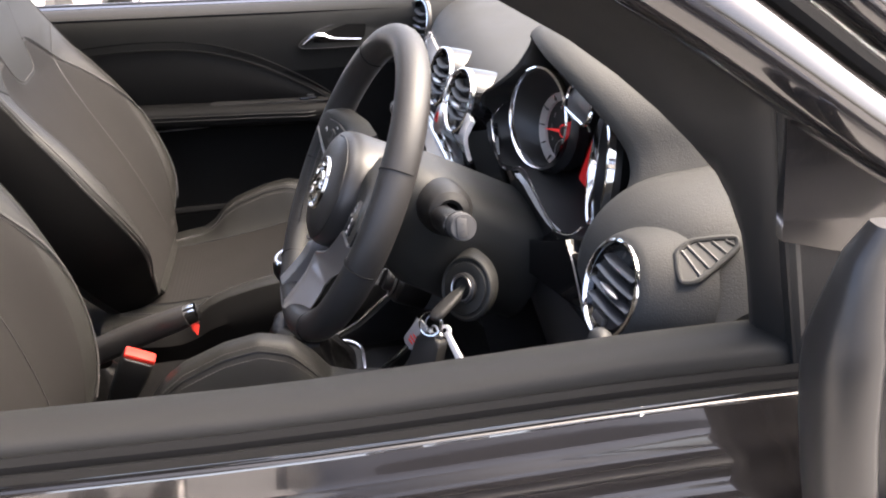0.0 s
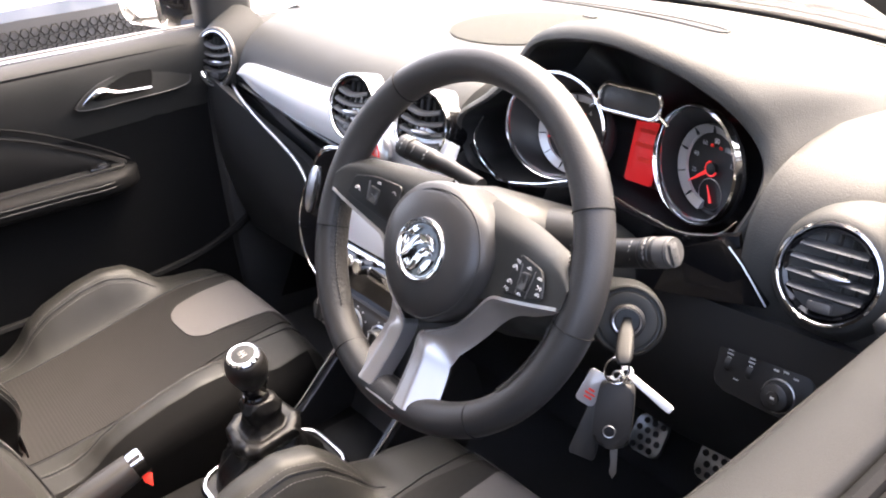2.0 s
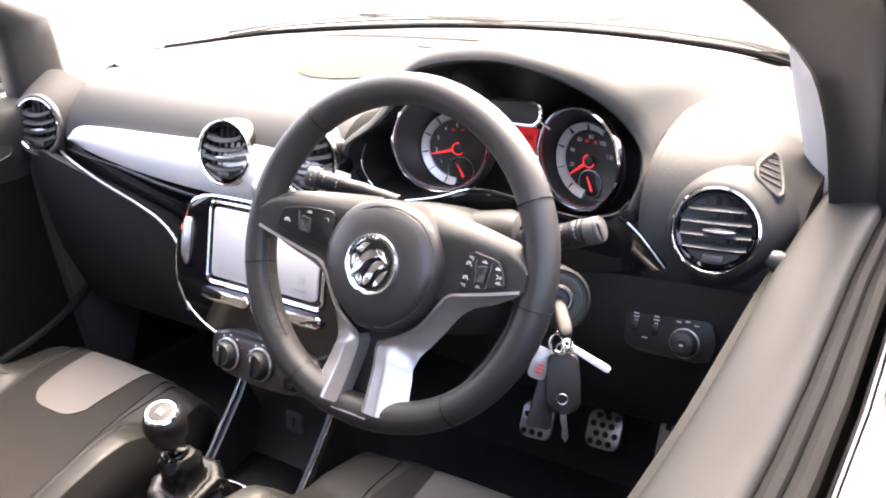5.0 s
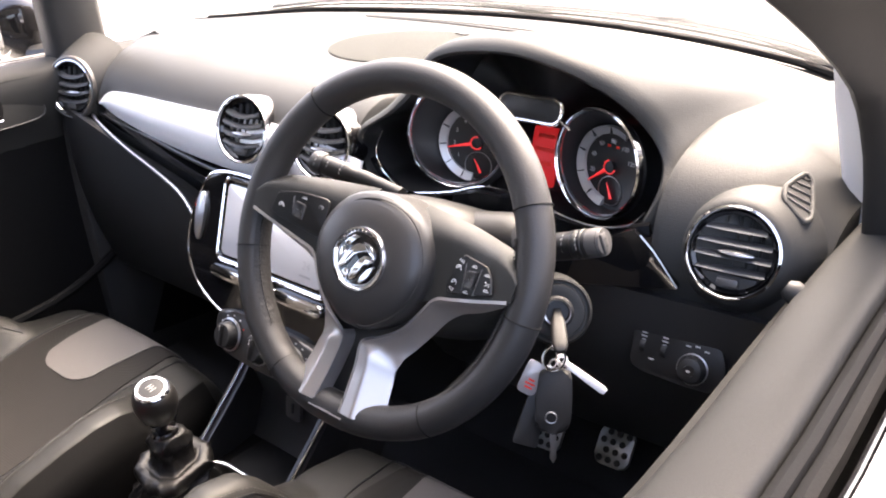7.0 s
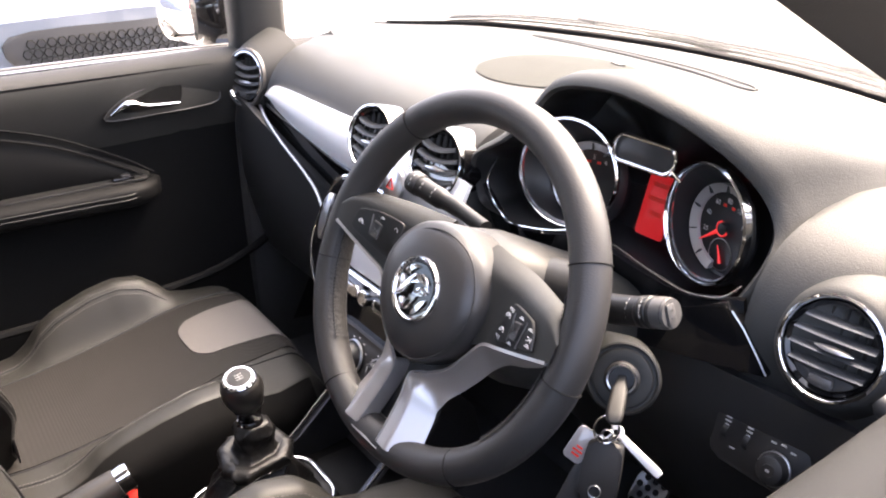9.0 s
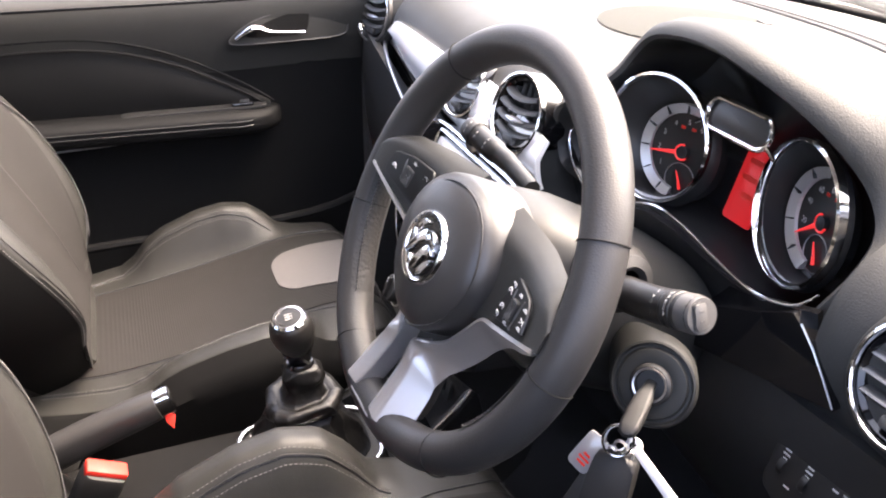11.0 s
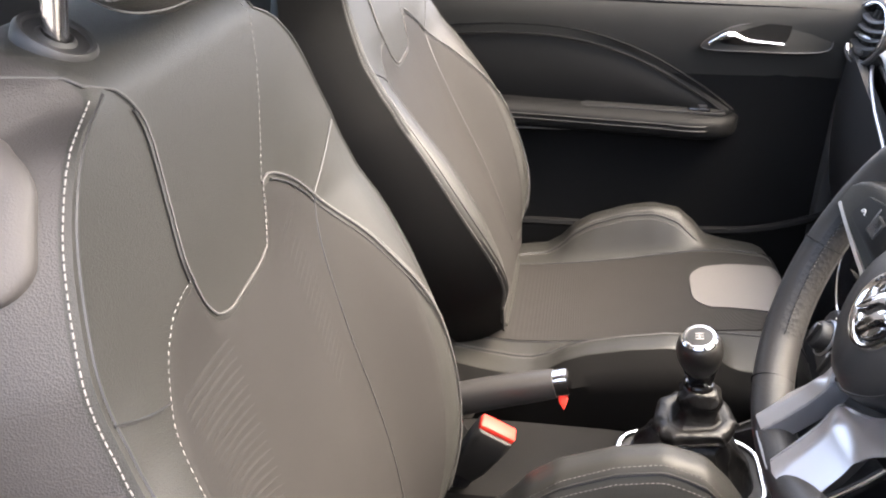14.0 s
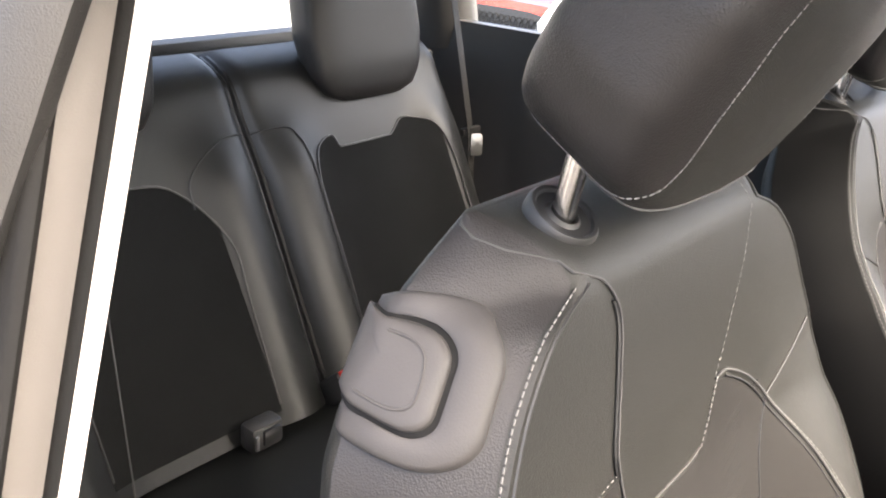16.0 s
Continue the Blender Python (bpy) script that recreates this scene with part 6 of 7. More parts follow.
def stitches(bm, path, size=0.0045, gap=0.0085, r=0.0009):
    """Short threads along a line."""
    left = 0.0
    for p, q in zip(path, path[1:]):
        d = q - p
        l = d.length
        if l < 1e-6:
            continue
        d /= l
        while left < l:
            c = p + d * left
            tube(bm, [c, c + d * size], r, 4)
            left += gap
        left -= l
    return bm


def front_seat(cx, recline, base, rise, shift, label):
    """Both seats carry the same cut; s is the door's side."""
    s = 1 if cx > 0 else -1
    rec = radians(recline)
    hinge = BACK_Y + (0.042 if s < 0 else 0.0)
    sn, cs = math.sin(rec), math.cos(rec)
    st = thing("front_seat", (cx, -0.15, 0.28), label, "car seat", "front seats")

    def at(x, v, q):
        """Across, up along and out of the backrest; both sides tuck in towards the cushion."""
        x *= 1 - (0.24 * (1 - ease(v, -0.05, 0.46)) if x * s > 0 else (0.22 if s > 0 else 0.11) * (1 - ease(v, -0.05, 0.40)))
        return Vector((cx + x, hinge - sn * BACK_LONG * v + cs * q, base + cs * BACK_LONG * v + sn * q))

    def skin(x, v, lift=0.0):
        return at(x, v, seat_depth(x, v) + lift)

    def side(k, v, f, lift=0.0):
        """On the side panel: f runs from the stitched front edge (0) to the back (1)."""
        wf, wb = interp(v, *FRONT_W), interp(v, *SIDE_W)
        q0, q1 = seat_depth(wf, v), interp(v, [0, 0.9, 1.0, 1.03], [-0.075, -0.072, -0.062, -0.058])
        x = wf + (wb - wf) * f + 0.006 * math.sin(math.pi * f)
        return at(k * (x + lift), v, q0 + (q1 - q0) * f)

    line = lambda pts, lift, n=8: [skin(p.x, p.y, lift) for p in smooth_path([(a, b, 0) for a, b in pts], n)]
    rings, heights = [], [0, 0.04, 0.1, *np.linspace(0.16, 0.86, 58), 0.888, 0.91, 0.93, 0.945, 0.957, 0.967, 0.98, 0.99, 1.0, 1.01, 1.02, 1.03]
    for v in heights:
        wf = interp(v, *FRONT_W)
        ring = [skin(wf * x, v) for x in np.linspace(-1, 1, 41)]
        ring += [side(1, v, f) for f in (0.06, 0.2, 0.4, 0.6, 0.8, 0.95, 1.0)]
        wb, q1 = interp(v, *SIDE_W), interp(v, [0, 0.9, 1.0, 1.03], [-0.075, -0.072, -0.062, -0.058])
        deep = interp(v, [0, 0.9, 1.03], [0.035, 0.03, 0.006])
        for i in range(1, 12):
            c = math.cos(math.pi * i / 12)
            ring.append(at(wb * math.copysign(abs(c) ** 0.45, c), v, q1 - deep * math.sin(math.pi * i / 12) ** 0.6))
        ring += [side(-1, v, f) for f in (1.0, 0.95, 0.8, 0.6, 0.4, 0.2, 0.06)]
        rings.append(ring)
    bk = part("backrest", loft(bmesh.new(), rings), LEATHER, st, "grey leather backrest with raised side bolsters", 50)

    for k in (-1, 1):
        grid = [[side(k, v, f, 0.0014) for f in (0.06, 0.2, 0.4, 0.6, 0.8, 0.95, 1.0)] for v in heights]
        # the side towards the console has its shade put into a near-black colour
        part("side_panel", loft(bmesh.new(), grid, closed=False), SIDELEATHER if k == s else SHADEBLACK, bk, "grained leather side panel, the inner one blackened for shade", 50)
    # the leather tongue hangs into the fabric
    K0 = [(-0.046, 0.776), (-0.056, 0.779), (-0.068, 0.775), (-0.086, 0.762), (-0.113, 0.737), (-0.142, 0.696), (-0.179, 0.615), (-0.199, 0.535), (-0.220, 0.43), (-0.228, 0.34), (-0.226, 0.25), (-0.21, 0.12)]
    V0 = [(0.090, 0.758), (0.083, 0.727), (0.073, 0.705), (0.062, 0.694), (0.046, 0.688), (0.020, 0.691), (-0.008, 0.694), (-0.028, 0.702), (-0.038, 0.735), (-0.046, 0.776)]
    S0 = [(0.225, 0.50), (0.205, 0.60), (0.186, 0.66), (0.161, 0.702), (0.145, 0.728), (0.122, 0.752), (0.094, 0.761)]
    edge_line = sorted([(p.x, p.y) for p in smooth_path([(a, b, 0) for a, b in [(-0.226, 0.30), (-0.215, 0.45), *K0[:8][::-1], *V0[::-1], *S0[::-1]]], 5)])
    ex, ev = [p[0] for p in edge_line], [p[1] for p in edge_line]

    def insert(u, v):
        x = -0.205 + 0.41 * u
        hi = interp(x, ex, ev) - 0.003
        return skin(x * (1 - 0.12 * (1 - v)), 0.03 + (hi - 0.03) * v, 0.0014 if 0 < u < 1 and v < 1 else -0.001)
    part("fabric_insert", sheet(bmesh.new(), insert, 90, 40, -0.003), FABRIC, bk, "ribbed grey fabric backrest middle")
    # gathered pleats where the fabric is drawn in below the tongue
    for j in range(27 if s > 0 else 0):
        v0 = 0.674 - 0.0092 * j
        fall = -0.010 - 0.0030 * j
        long = 0.108 - 0.0009 * j
        path = line([(0.160, v0 + 0.004), (0.160 - 0.35 * long, v0 + 0.30 * fall), (0.160 - 0.7 * long, v0 + 0.68 * fall), (0.160 - long, v0 + fall)], 0.0004, 6)
        part("pleat", tube(bmesh.new(), path, [0.0021 * math.sin(math.pi * min(0.985, max(0.12, (i / 18) ** 0.8))) ** 0.7 + 0.0001 for i in range(19)], 6, flat=0.8), FABRIC, bk)
    for j in range(20 if s > 0 else 0):
        v0 = 0.737 - 0.0125 * j
        path = line([(-0.128 + 0.0006 * j, v0 - 0.012), (-0.098, v0 - 0.022), (-0.066, v0 - 0.040), (-0.042, v0 - 0.062)], 0.0002, 6)
        part("pleat", tube(bmesh.new(), path, [0.0014 * math.sin(math.pi * min(0.985, max(0.12, i / 18))) ** 0.7 + 0.0001 for i in range(19)], 6, flat=0.8), FABRIC, bk)
    # piping round the tongue, on to the inner bolster, and up over the shoulder
    part("piping", tube(bmesh.new(), line(K0, 0.0010), 0.0013, 6), PIPING, bk)
    part("seam", tube(bmesh.new(), line([(a + 0.005, b - 0.005) for a, b in K0[2:]], 0.0014), 0.0008, 5), BLACK, bk)
    part("piping", tube(bmesh.new(), line(V0[:8], 0.0010), 0.0011, 6), PIPING, bk)
    part("stitching", stitches(bmesh.new(), line(V0[7:], 0.0018), 0.0030, 0.005, 0.0005), STITCH, bk)
    shoulder = line([(0.090, 0.758), (0.094, 0.785), (0.091, 0.836), (0.088, 0.882), (0.087, 0.918), (0.092, 0.940), (0.104, 0.962)], 0.0012)
    shoulder += [side(1, v, f, 0.0012) for v, f in ((0.975, 0.03), (0.985, 0.05), (1.0, 0.3), (1.012, 0.55), (1.022, 0.8), (1.029, 1.0))]
    part("piping", tube(bmesh.new(), shoulder, 0.0010, 6), PIPING, bk)
    part("seam", tube(bmesh.new(), [p + Vector((0.004, 0, 0)) for p in shoulder[:40]], 0.0012, 5), BLACK, bk)
    part("stitching", stitches(bmesh.new(), line(S0[1:], 0.0016), 0.0028, 0.0056, 0.00032), STITCH, bk)
    part("stitching", stitches(bmesh.new(), line([(-0.046, 0.780), (-0.068, 0.832), (-0.094, 0.905), (-0.107, 0.955), (-0.106, 0.975), (-0.104, 0.99)], 0.0006), 0.0030, 0.0058, 0.00032), STITCH, bk)
    part("seam", tube(bmesh.new(), line([(-0.142, 0.697), (-0.168, 0.723), (-0.202, 0.754), (-0.216, 0.765)], 0.0004), 0.0012, 5), BLACK, bk)
    part("seam", tube(bmesh.new(), line([(0.165, 0.690), (0.195, 0.710), (0.222, 0.732)], 0.0004), 0.0012, 5), BLACK, bk)
    part("seam", tube(bmesh.new(), line([(-0.141, 0.694), (-0.123, 0.62), (-0.116, 0.485), (-0.117, 0.34), (-0.119, 0.2), (-0.12, 0.08)], 0.0012), 0.0011, 5), BLACK, bk)
    # both front edges of the sides; the door side is stitched in white
    edge = [side(1, v, 0.03, 0.0026) for v in np.linspace(0.962, 0.10, 70)]
    part("stitching", stitches(bmesh.new(), edge, 0.0034, 0.0050, 0.0006 if s > 0 else 0.0004), STITCH, bk, "white edge stitching")
    if s > 0:
        part("stitching", stitches(bmesh.new(), line([(a - 0.0035, b - 0.004) for a, b in K0[4:]], 0.0016), 0.0030, 0.0048, 0.0004), STITCH, bk)
    part("seam", tube(bmesh.new(), [skin(interp(v, *FRONT_W) - 0.005, v, 0.0002) for v in np.linspace(0.962, 0.10, 60)], 0.0011, 5), BLACK, bk)
    edge = [side(-1, v, 0.0, 0.0006) for v in np.linspace(0.962, 0.10, 70)]
    part("piping", tube(bmesh.new(), edge, 0.0013, 6), LEATHER, bk)
    top = [side(-1, v, f, 0.0012) for v, f in ((0.962, 0.0), (0.975, 0.03), (0.985, 0.05), (1.0, 0.3), (1.012, 0.55), (1.022, 0.8), (1.029, 1.0))]
    part("piping", tube(bmesh.new(), top, 0.0014, 6), LEATHER, bk)

    # headrest on two posts
    up = Vector((0, 0.16, 0.987))
    for k in (-1, 1):
        foot = at(k * 0.095, 1.012, -0.024)
        part("headrest_post", tube(bmesh.new(), [foot - up * 0.03, foot + up * 0.02, foot + up * 0.045], 0.0075, 20), POST, st, "metal headrest post")
        part("post_collar", lathe(bmesh.new(), [(0.0240, -0.006), (0.0242, 0.001), (0.0222, 0.004), (0.020, 0.0035), (0.0185, 0.0015), (0.012, 0.001), (0.0095, 0.003), (0.0085, 0.001)], facing(foot, (0, 0.48, 0.88)), 28), BLACK, st)
    tip = radians(43 - recline)
    hu, hb = Vector((0, math.sin(tip), math.cos(tip))), Vector((0, -math.cos(tip), math.sin(tip)))
    base_at = at(0, 1.0, 0.0) + Vector((0, 0.024, 0.005))
    rings = []
    for t in np.linspace(0, 1, 25):
        w = interp(t, [0, 0.03, 0.1, 0.2, 0.4, 0.7, 0.9, 0.97, 1], [0.070, 0.096, 0.115, 0.125, 0.134, 0.132, 0.120, 0.10, 0.06])
        dep = interp(t, [0, 0.03, 0.1, 0.25, 0.6, 0.85, 0.97, 1], [0.095, 0.108, 0.113, 0.115, 0.110, 0.095, 0.07, 0.04])
        set_back = 0.5 * (0.112 - dep) * 0.35
        ring = []
        for i in range(48):
            b = 2 * math.pi * i / 48
            c, q = math.cos(b), math.sin(b)
            x = w * math.copysign(abs(c) ** 0.36, c)
            d = dep * (0.5 - 0.5 * math.copysign(abs(q) ** 0.36, q)) + set_back
            ring.append(base_at + hu * (0.185 * t) + hb * (d + 0.012 * (x / 0.13) ** 2 * (q > 0)) + Vector((cx - base_at.x + x, 0, 0)))
        rings.append(ring)
    hr = part("headrest", loft(bmesh.new(), rings), LEATHER, st, "padded leather headrest with white stitching", 60)
    # the thread runs down the front corner and turns back along the foot of the side
    turn = smooth_path([(23, 8.2, 0), (18, 8.5, 0), (13, 8.9, 0), (9, 9.2, 0), (6, 9.2, 0), (4, 8.7, 0), (3, 7.6, 0), (2.2, 5.5, 0), (1.6, 3, 0), (1.2, 0, 0), (1, -4, 0), (1, -9, 0)], 8)
    for k in (1, -1):
        path = []
        for p in turn:
            j, i = p.x, (p.y if k > 0 else 24 - p.y) % 48
            j0, i0 = min(int(j), 23), int(i)
            lo, hi = (rings[n][i0].lerp(rings[n][(i0 + 1) % 48], i - i0) for n in (j0, j0 + 1))
            q = lo.lerp(hi, j - j0)
            mid = sum(rings[j0], Vector()) / 48
            path.append(q + (q - mid).normalized() * 0.0006)
        part("stitching", stitches(bmesh.new(), path, 0.0030, 0.0042, 0.0005), STITCH, hr)
        cheek = []
        for j in np.linspace(1.4, 24, 40):
            top_i = interp(j, [1.4, 2.2, 3, 4, 6, 9, 13, 18, 23, 24], [1.5, 5.5, 7.6, 8.7, 9.2, 9.2, 8.9, 8.5, 8.2, 8.1])
            j0 = min(int(j), 23)
            mid = sum(rings[j0], Vector()) / 48
            row = []
            for i in np.linspace(-12, top_i, 24):
                i = (i if k > 0 else 24 - i) % 48
                i0 = int(i) % 48
                lo, hi = (rings[n][i0].lerp(rings[n][(i0 + 1) % 48], i - int(i)) for n in (j0, j0 + 1))
                q = lo.lerp(hi, j - j0)
                row.append(q + (q - mid).normalized() * 0.0004)
            cheek.append(row)
        part("headrest_side", loft(bmesh.new(), cheek, closed=False), SIDELEATHER, hr, "dark grained leather headrest side", 60)
    part("seam", tube(bmesh.new(), [p + Vector((0, 0, -0.0002)) for p in rings[1][:25]], 0.0009, 5), PIPING, hr)

    # cushion
    bump = ([-0.36, -0.30, -0.275, -0.25, -0.22, -0.16, -0.11, -0.065, -0.035, -0.012, 0.02], [0.0, 0.004, 0.022, 0.056, 0.076, 0.092, 0.094, 0.078, 0.046, 0.012, 0.0])

    def cush(x, t, lift=0.0):
        """t runs from the rear (0) to the front (1) and on down over the edge (1.3)."""
        e = abs(x)
        y = -0.42 + 0.525 * t if t <= 1 else 0.105 + 0.05 * math.sin((t - 1) / 0.3 * math.pi / 2)
        z = rise + 0.042 * ease(t, 0.1, 0.9)
        w = interp(y - shift, bump[0], bump[1]) * (1.0 if s > 0 else 0.82 if x < 0 else 0.5)
        z += w * (0.5 - 0.5 * math.cos(math.pi * min(1, max(0, (e - 0.52) / 0.28)))) * (1 - 0.35 * max(0, (e - 0.86) / 0.14) ** 2)
        z += 0.012 * (1 - e * e) * ease(t, 0.3, 0.9) + (0.014 * ease(t, 0.55, 0.95) * (1 - e ** 4) if s < 0 else 0)
        z -= 0.05 * max(0, (e - 0.90) / 0.10) ** 2
        if t > 1:
            z -= 0.10 * (1 - math.cos((t - 1) / 0.3 * math.pi / 2))
        return Vector((cx + cush_width(y) * x, y, z + lift))

    cl = lambda pts, lift, n=10: [cush(p.x, p.y, lift) for p in smooth_path([(a, b, 0) for a, b in pts], n)]
    X = [*np.linspace(-1, -0.5, 18), *np.linspace(-0.4, 0.4, 9), *np.linspace(0.5, 1, 18)]
    rings = []
    for t in [*np.linspace(0, 1, 64), 1.06, 1.12, 1.18, 1.24, 1.3]:
        rings.append([cush(a, t) for a in X] + [Vector((cx + cush_width(0) * x, cush(0, t).y - (0.0 if t < 1 else 0.03), 0.33)) for x in (0.9, 0.45, 0, -0.45, -0.9)])
    cu = part("cushion", loft(bmesh.new(), rings), LEATHER, st, "seat cushion with leather side bolsters", 60)
    part("fabric_insert", sheet(bmesh.new(), lambda u, v: cush(-0.53 + 1.06 * u, 0.05 + 1.18 * v, 0.0016), 30, 48, 0.004), FABRIC, cu, "grey fabric cushion middle")

    def patch(u, v):
        a = -0.30 + 0.60 * u
        t0 = 0.755 + 0.05 * abs(2 * u - 1) ** 4
        return cush(a * (0.92 + 0.45 * v), t0 + ((1.22 if s < 0 else 1.14) - t0) * v, 0.0035)
    part("light_patch", sheet(bmesh.new(), patch, 24, 20, 0.003), PATCH, cu, "paler grey fabric patch at the cushion front")
    part("seam", tube(bmesh.new(), cl([(-0.62, 1.08), (-0.3, 1.14), (0, 1.16), (0.3, 1.14), (0.62, 1.08)], 0.003), 0.0014, 5), BLACK, cu)
    for k in (-1, 1):
        part("seam", tube(bmesh.new(), cl([(k * 0.55, 0.05), (k * 0.545, 0.3), (k * 0.545, 0.6), (k * 0.56, 0.80), (k * 0.60, 0.95), (k * 0.64, 1.06), (k * 0.7, 1.14)], 0.0008), 0.0013, 5), BLACK, cu)
        crest = [(k * 0.70, 0.05), (k * 0.70, 0.18), (k * 0.715, 0.25), (k * 0.72, 0.32), (k * 0.735, 0.45), (k * 0.735, 0.60), (k * 0.715, 0.70), (k * 0.68, 0.76), (k * 0.64, 0.80)]
        part("seam", tube(bmesh.new(), cl(crest, 0.0006), 0.0013, 5), BLACK, cu)
        for o in (-0.022, 0.022):
            part("stitching", stitches(bmesh.new(), cl([(a + k * o, b) for a, b in crest], 0.0004), 0.0030, 0.0055, 0.0005), STITCH, cu)
    for k in (-1, 1):
        def flank(u, v, k=k):
            e0 = 0.90 if s < 0 < k else 0.965
            p = cush(k * e0, 0.04 + 0.98 * u)
            q = Vector((cx + k * (cush_width(p.y) * 1.0), p.y, 0.335))
            e = p.lerp(q, v)
            e.x = cx + k * (cush_width(p.y) * (e0 + (1.025 - e0) * ease(v, 0.0, 0.18) - 0.03 * v) + 0.003)
            return e
        # shade below the cushion's edge is painted as black
        part("cushion_side", sheet(bmesh.new(), flank, 40, 10, 0.002 if k > 0 else -0.002), SHADEBLACK, cu, "vinyl side of the cushion, blackened for shade")
    part("seat_base", rbox((cx, -0.16, 0.31), (0.40, 0.40, 0.08), bevel=0.02), DARK, st)

    # tilt release let into the outer shoulder, open towards the back
    def wrap(x, y, h):
        """x forward, y up, h out of the shoulder; behind the back edge it bends inwards."""
        v, q = 0.912 + 1.13 * y - 0.62 * x - 16 * max(0, -x - 0.004) ** 2 * max(0, y / 0.05) ** 2, x - 0.040
        wf = interp(v, *FRONT_W)
        q0, q1 = seat_depth(wf, v), interp(v, [0, 0.9, 1.0, 1.03], [-0.075, -0.072, -0.062, -0.058])
        f = (q - q0) / (q1 - q0)
        p = side(s, v, min(1, f), 0.0)
        e = max(0, q1 - q)
        return p + Vector((s * 0.763, 0.264, 0.590)) * h + Vector((-s * 16 * e * e, -e * cs, -e * sn))

    def dee(back, front, h, r):
        out = [(back, -h + 2 * h * i / 12) for i in range(12, -1, -1)]
        out += [(back + (front - r - back) * i / 8, -h) for i in range(1, 8)]
        out += [(front - r + r * math.cos(radians(a)), -h + r + r * math.sin(radians(a))) for a in range(-90, 1, 10)]
        out += [(front - r + r * math.cos(radians(a)), h - r + r * math.sin(radians(a))) for a in range(0, 91, 10)]
        return out + [(front - r + (back - front + r) * i / 8, h) for i in range(1, 8)]

    def slab(back, front, h, r, low, high, soft):
        """A D-shaped piece laid on the shoulder, with a soft rim."""
        rings = []
        for inset, z in ((0, low), (0, high - soft), (soft * 0.3, high - soft * 0.3), (soft, high), (soft * 2.2, high + 0.0004), (h * 0.55, high + 0.001), (h * 0.8, high + 0.001)):
            k = 1 - inset / h
            c = (back + front) / 2
            rings.append([wrap(c + (x - c) * k, y * k, z) for x, y in dee(back, front, h, r)])
        return loft(bmesh.new(), rings)
    rings = []
    for back, front, h, r, z in ((-0.040, 0.034, 0.050, 0.034, -0.012), (-0.040, 0.034, 0.050, 0.034, 0.004), (-0.040, 0.0328, 0.0488, 0.033, 0.0068), (-0.040, 0.030, 0.046, 0.030, 0.0085), (-0.041, 0.0165, 0.0345, 0.0195, 0.0085), (-0.041, 0.0145, 0.0325, 0.018, 0.0075), (-0.041, 0.0140, 0.0320, 0.0175, -0.006)):
        rings.append([wrap(x, y, min(z, z * (0.35 + 0.65 * ease(x, -0.04, -0.012)))) for x, y in dee(back, front, h, r)])
    fr = part("release_frame", loft(bmesh.new(), rings, caps=False), RELEASE, st, "grey plastic backrest release housing", 50)
    # black slab just below the surface, painting the shade of a deep gap
    part("release_gap", slab(-0.042, 0.0150, 0.0330, 0.018, -0.006, 0.0058, 0.0006), RUBBER, fr)
    part("release_handle", slab(-0.046, 0.0116, 0.0296, 0.0165, -0.004, 0.0110, 0.003), RELEASE, fr, "rounded grey release handle", 50)
    part("handle_dent", tube(bmesh.new(), smooth_path([wrap(x, w, 0.0118) for x, w in ((-0.022, 0.021), (-0.008, 0.020), (0.000, 0.013), (0.002, -0.006), (-0.001, -0.016), (-0.012, -0.021), (-0.03, -0.021))], 4), 0.0009, 6), RELEASE, fr)
    return st


front_seat(0.375, 13, 0.47, 0.488, 0, "grey leather and fabric driver's seat with white stitching")
front_seat(-0.388, 24, 0.469, 0.452, 0.03, "grey leather and fabric passenger seat with white stitching")


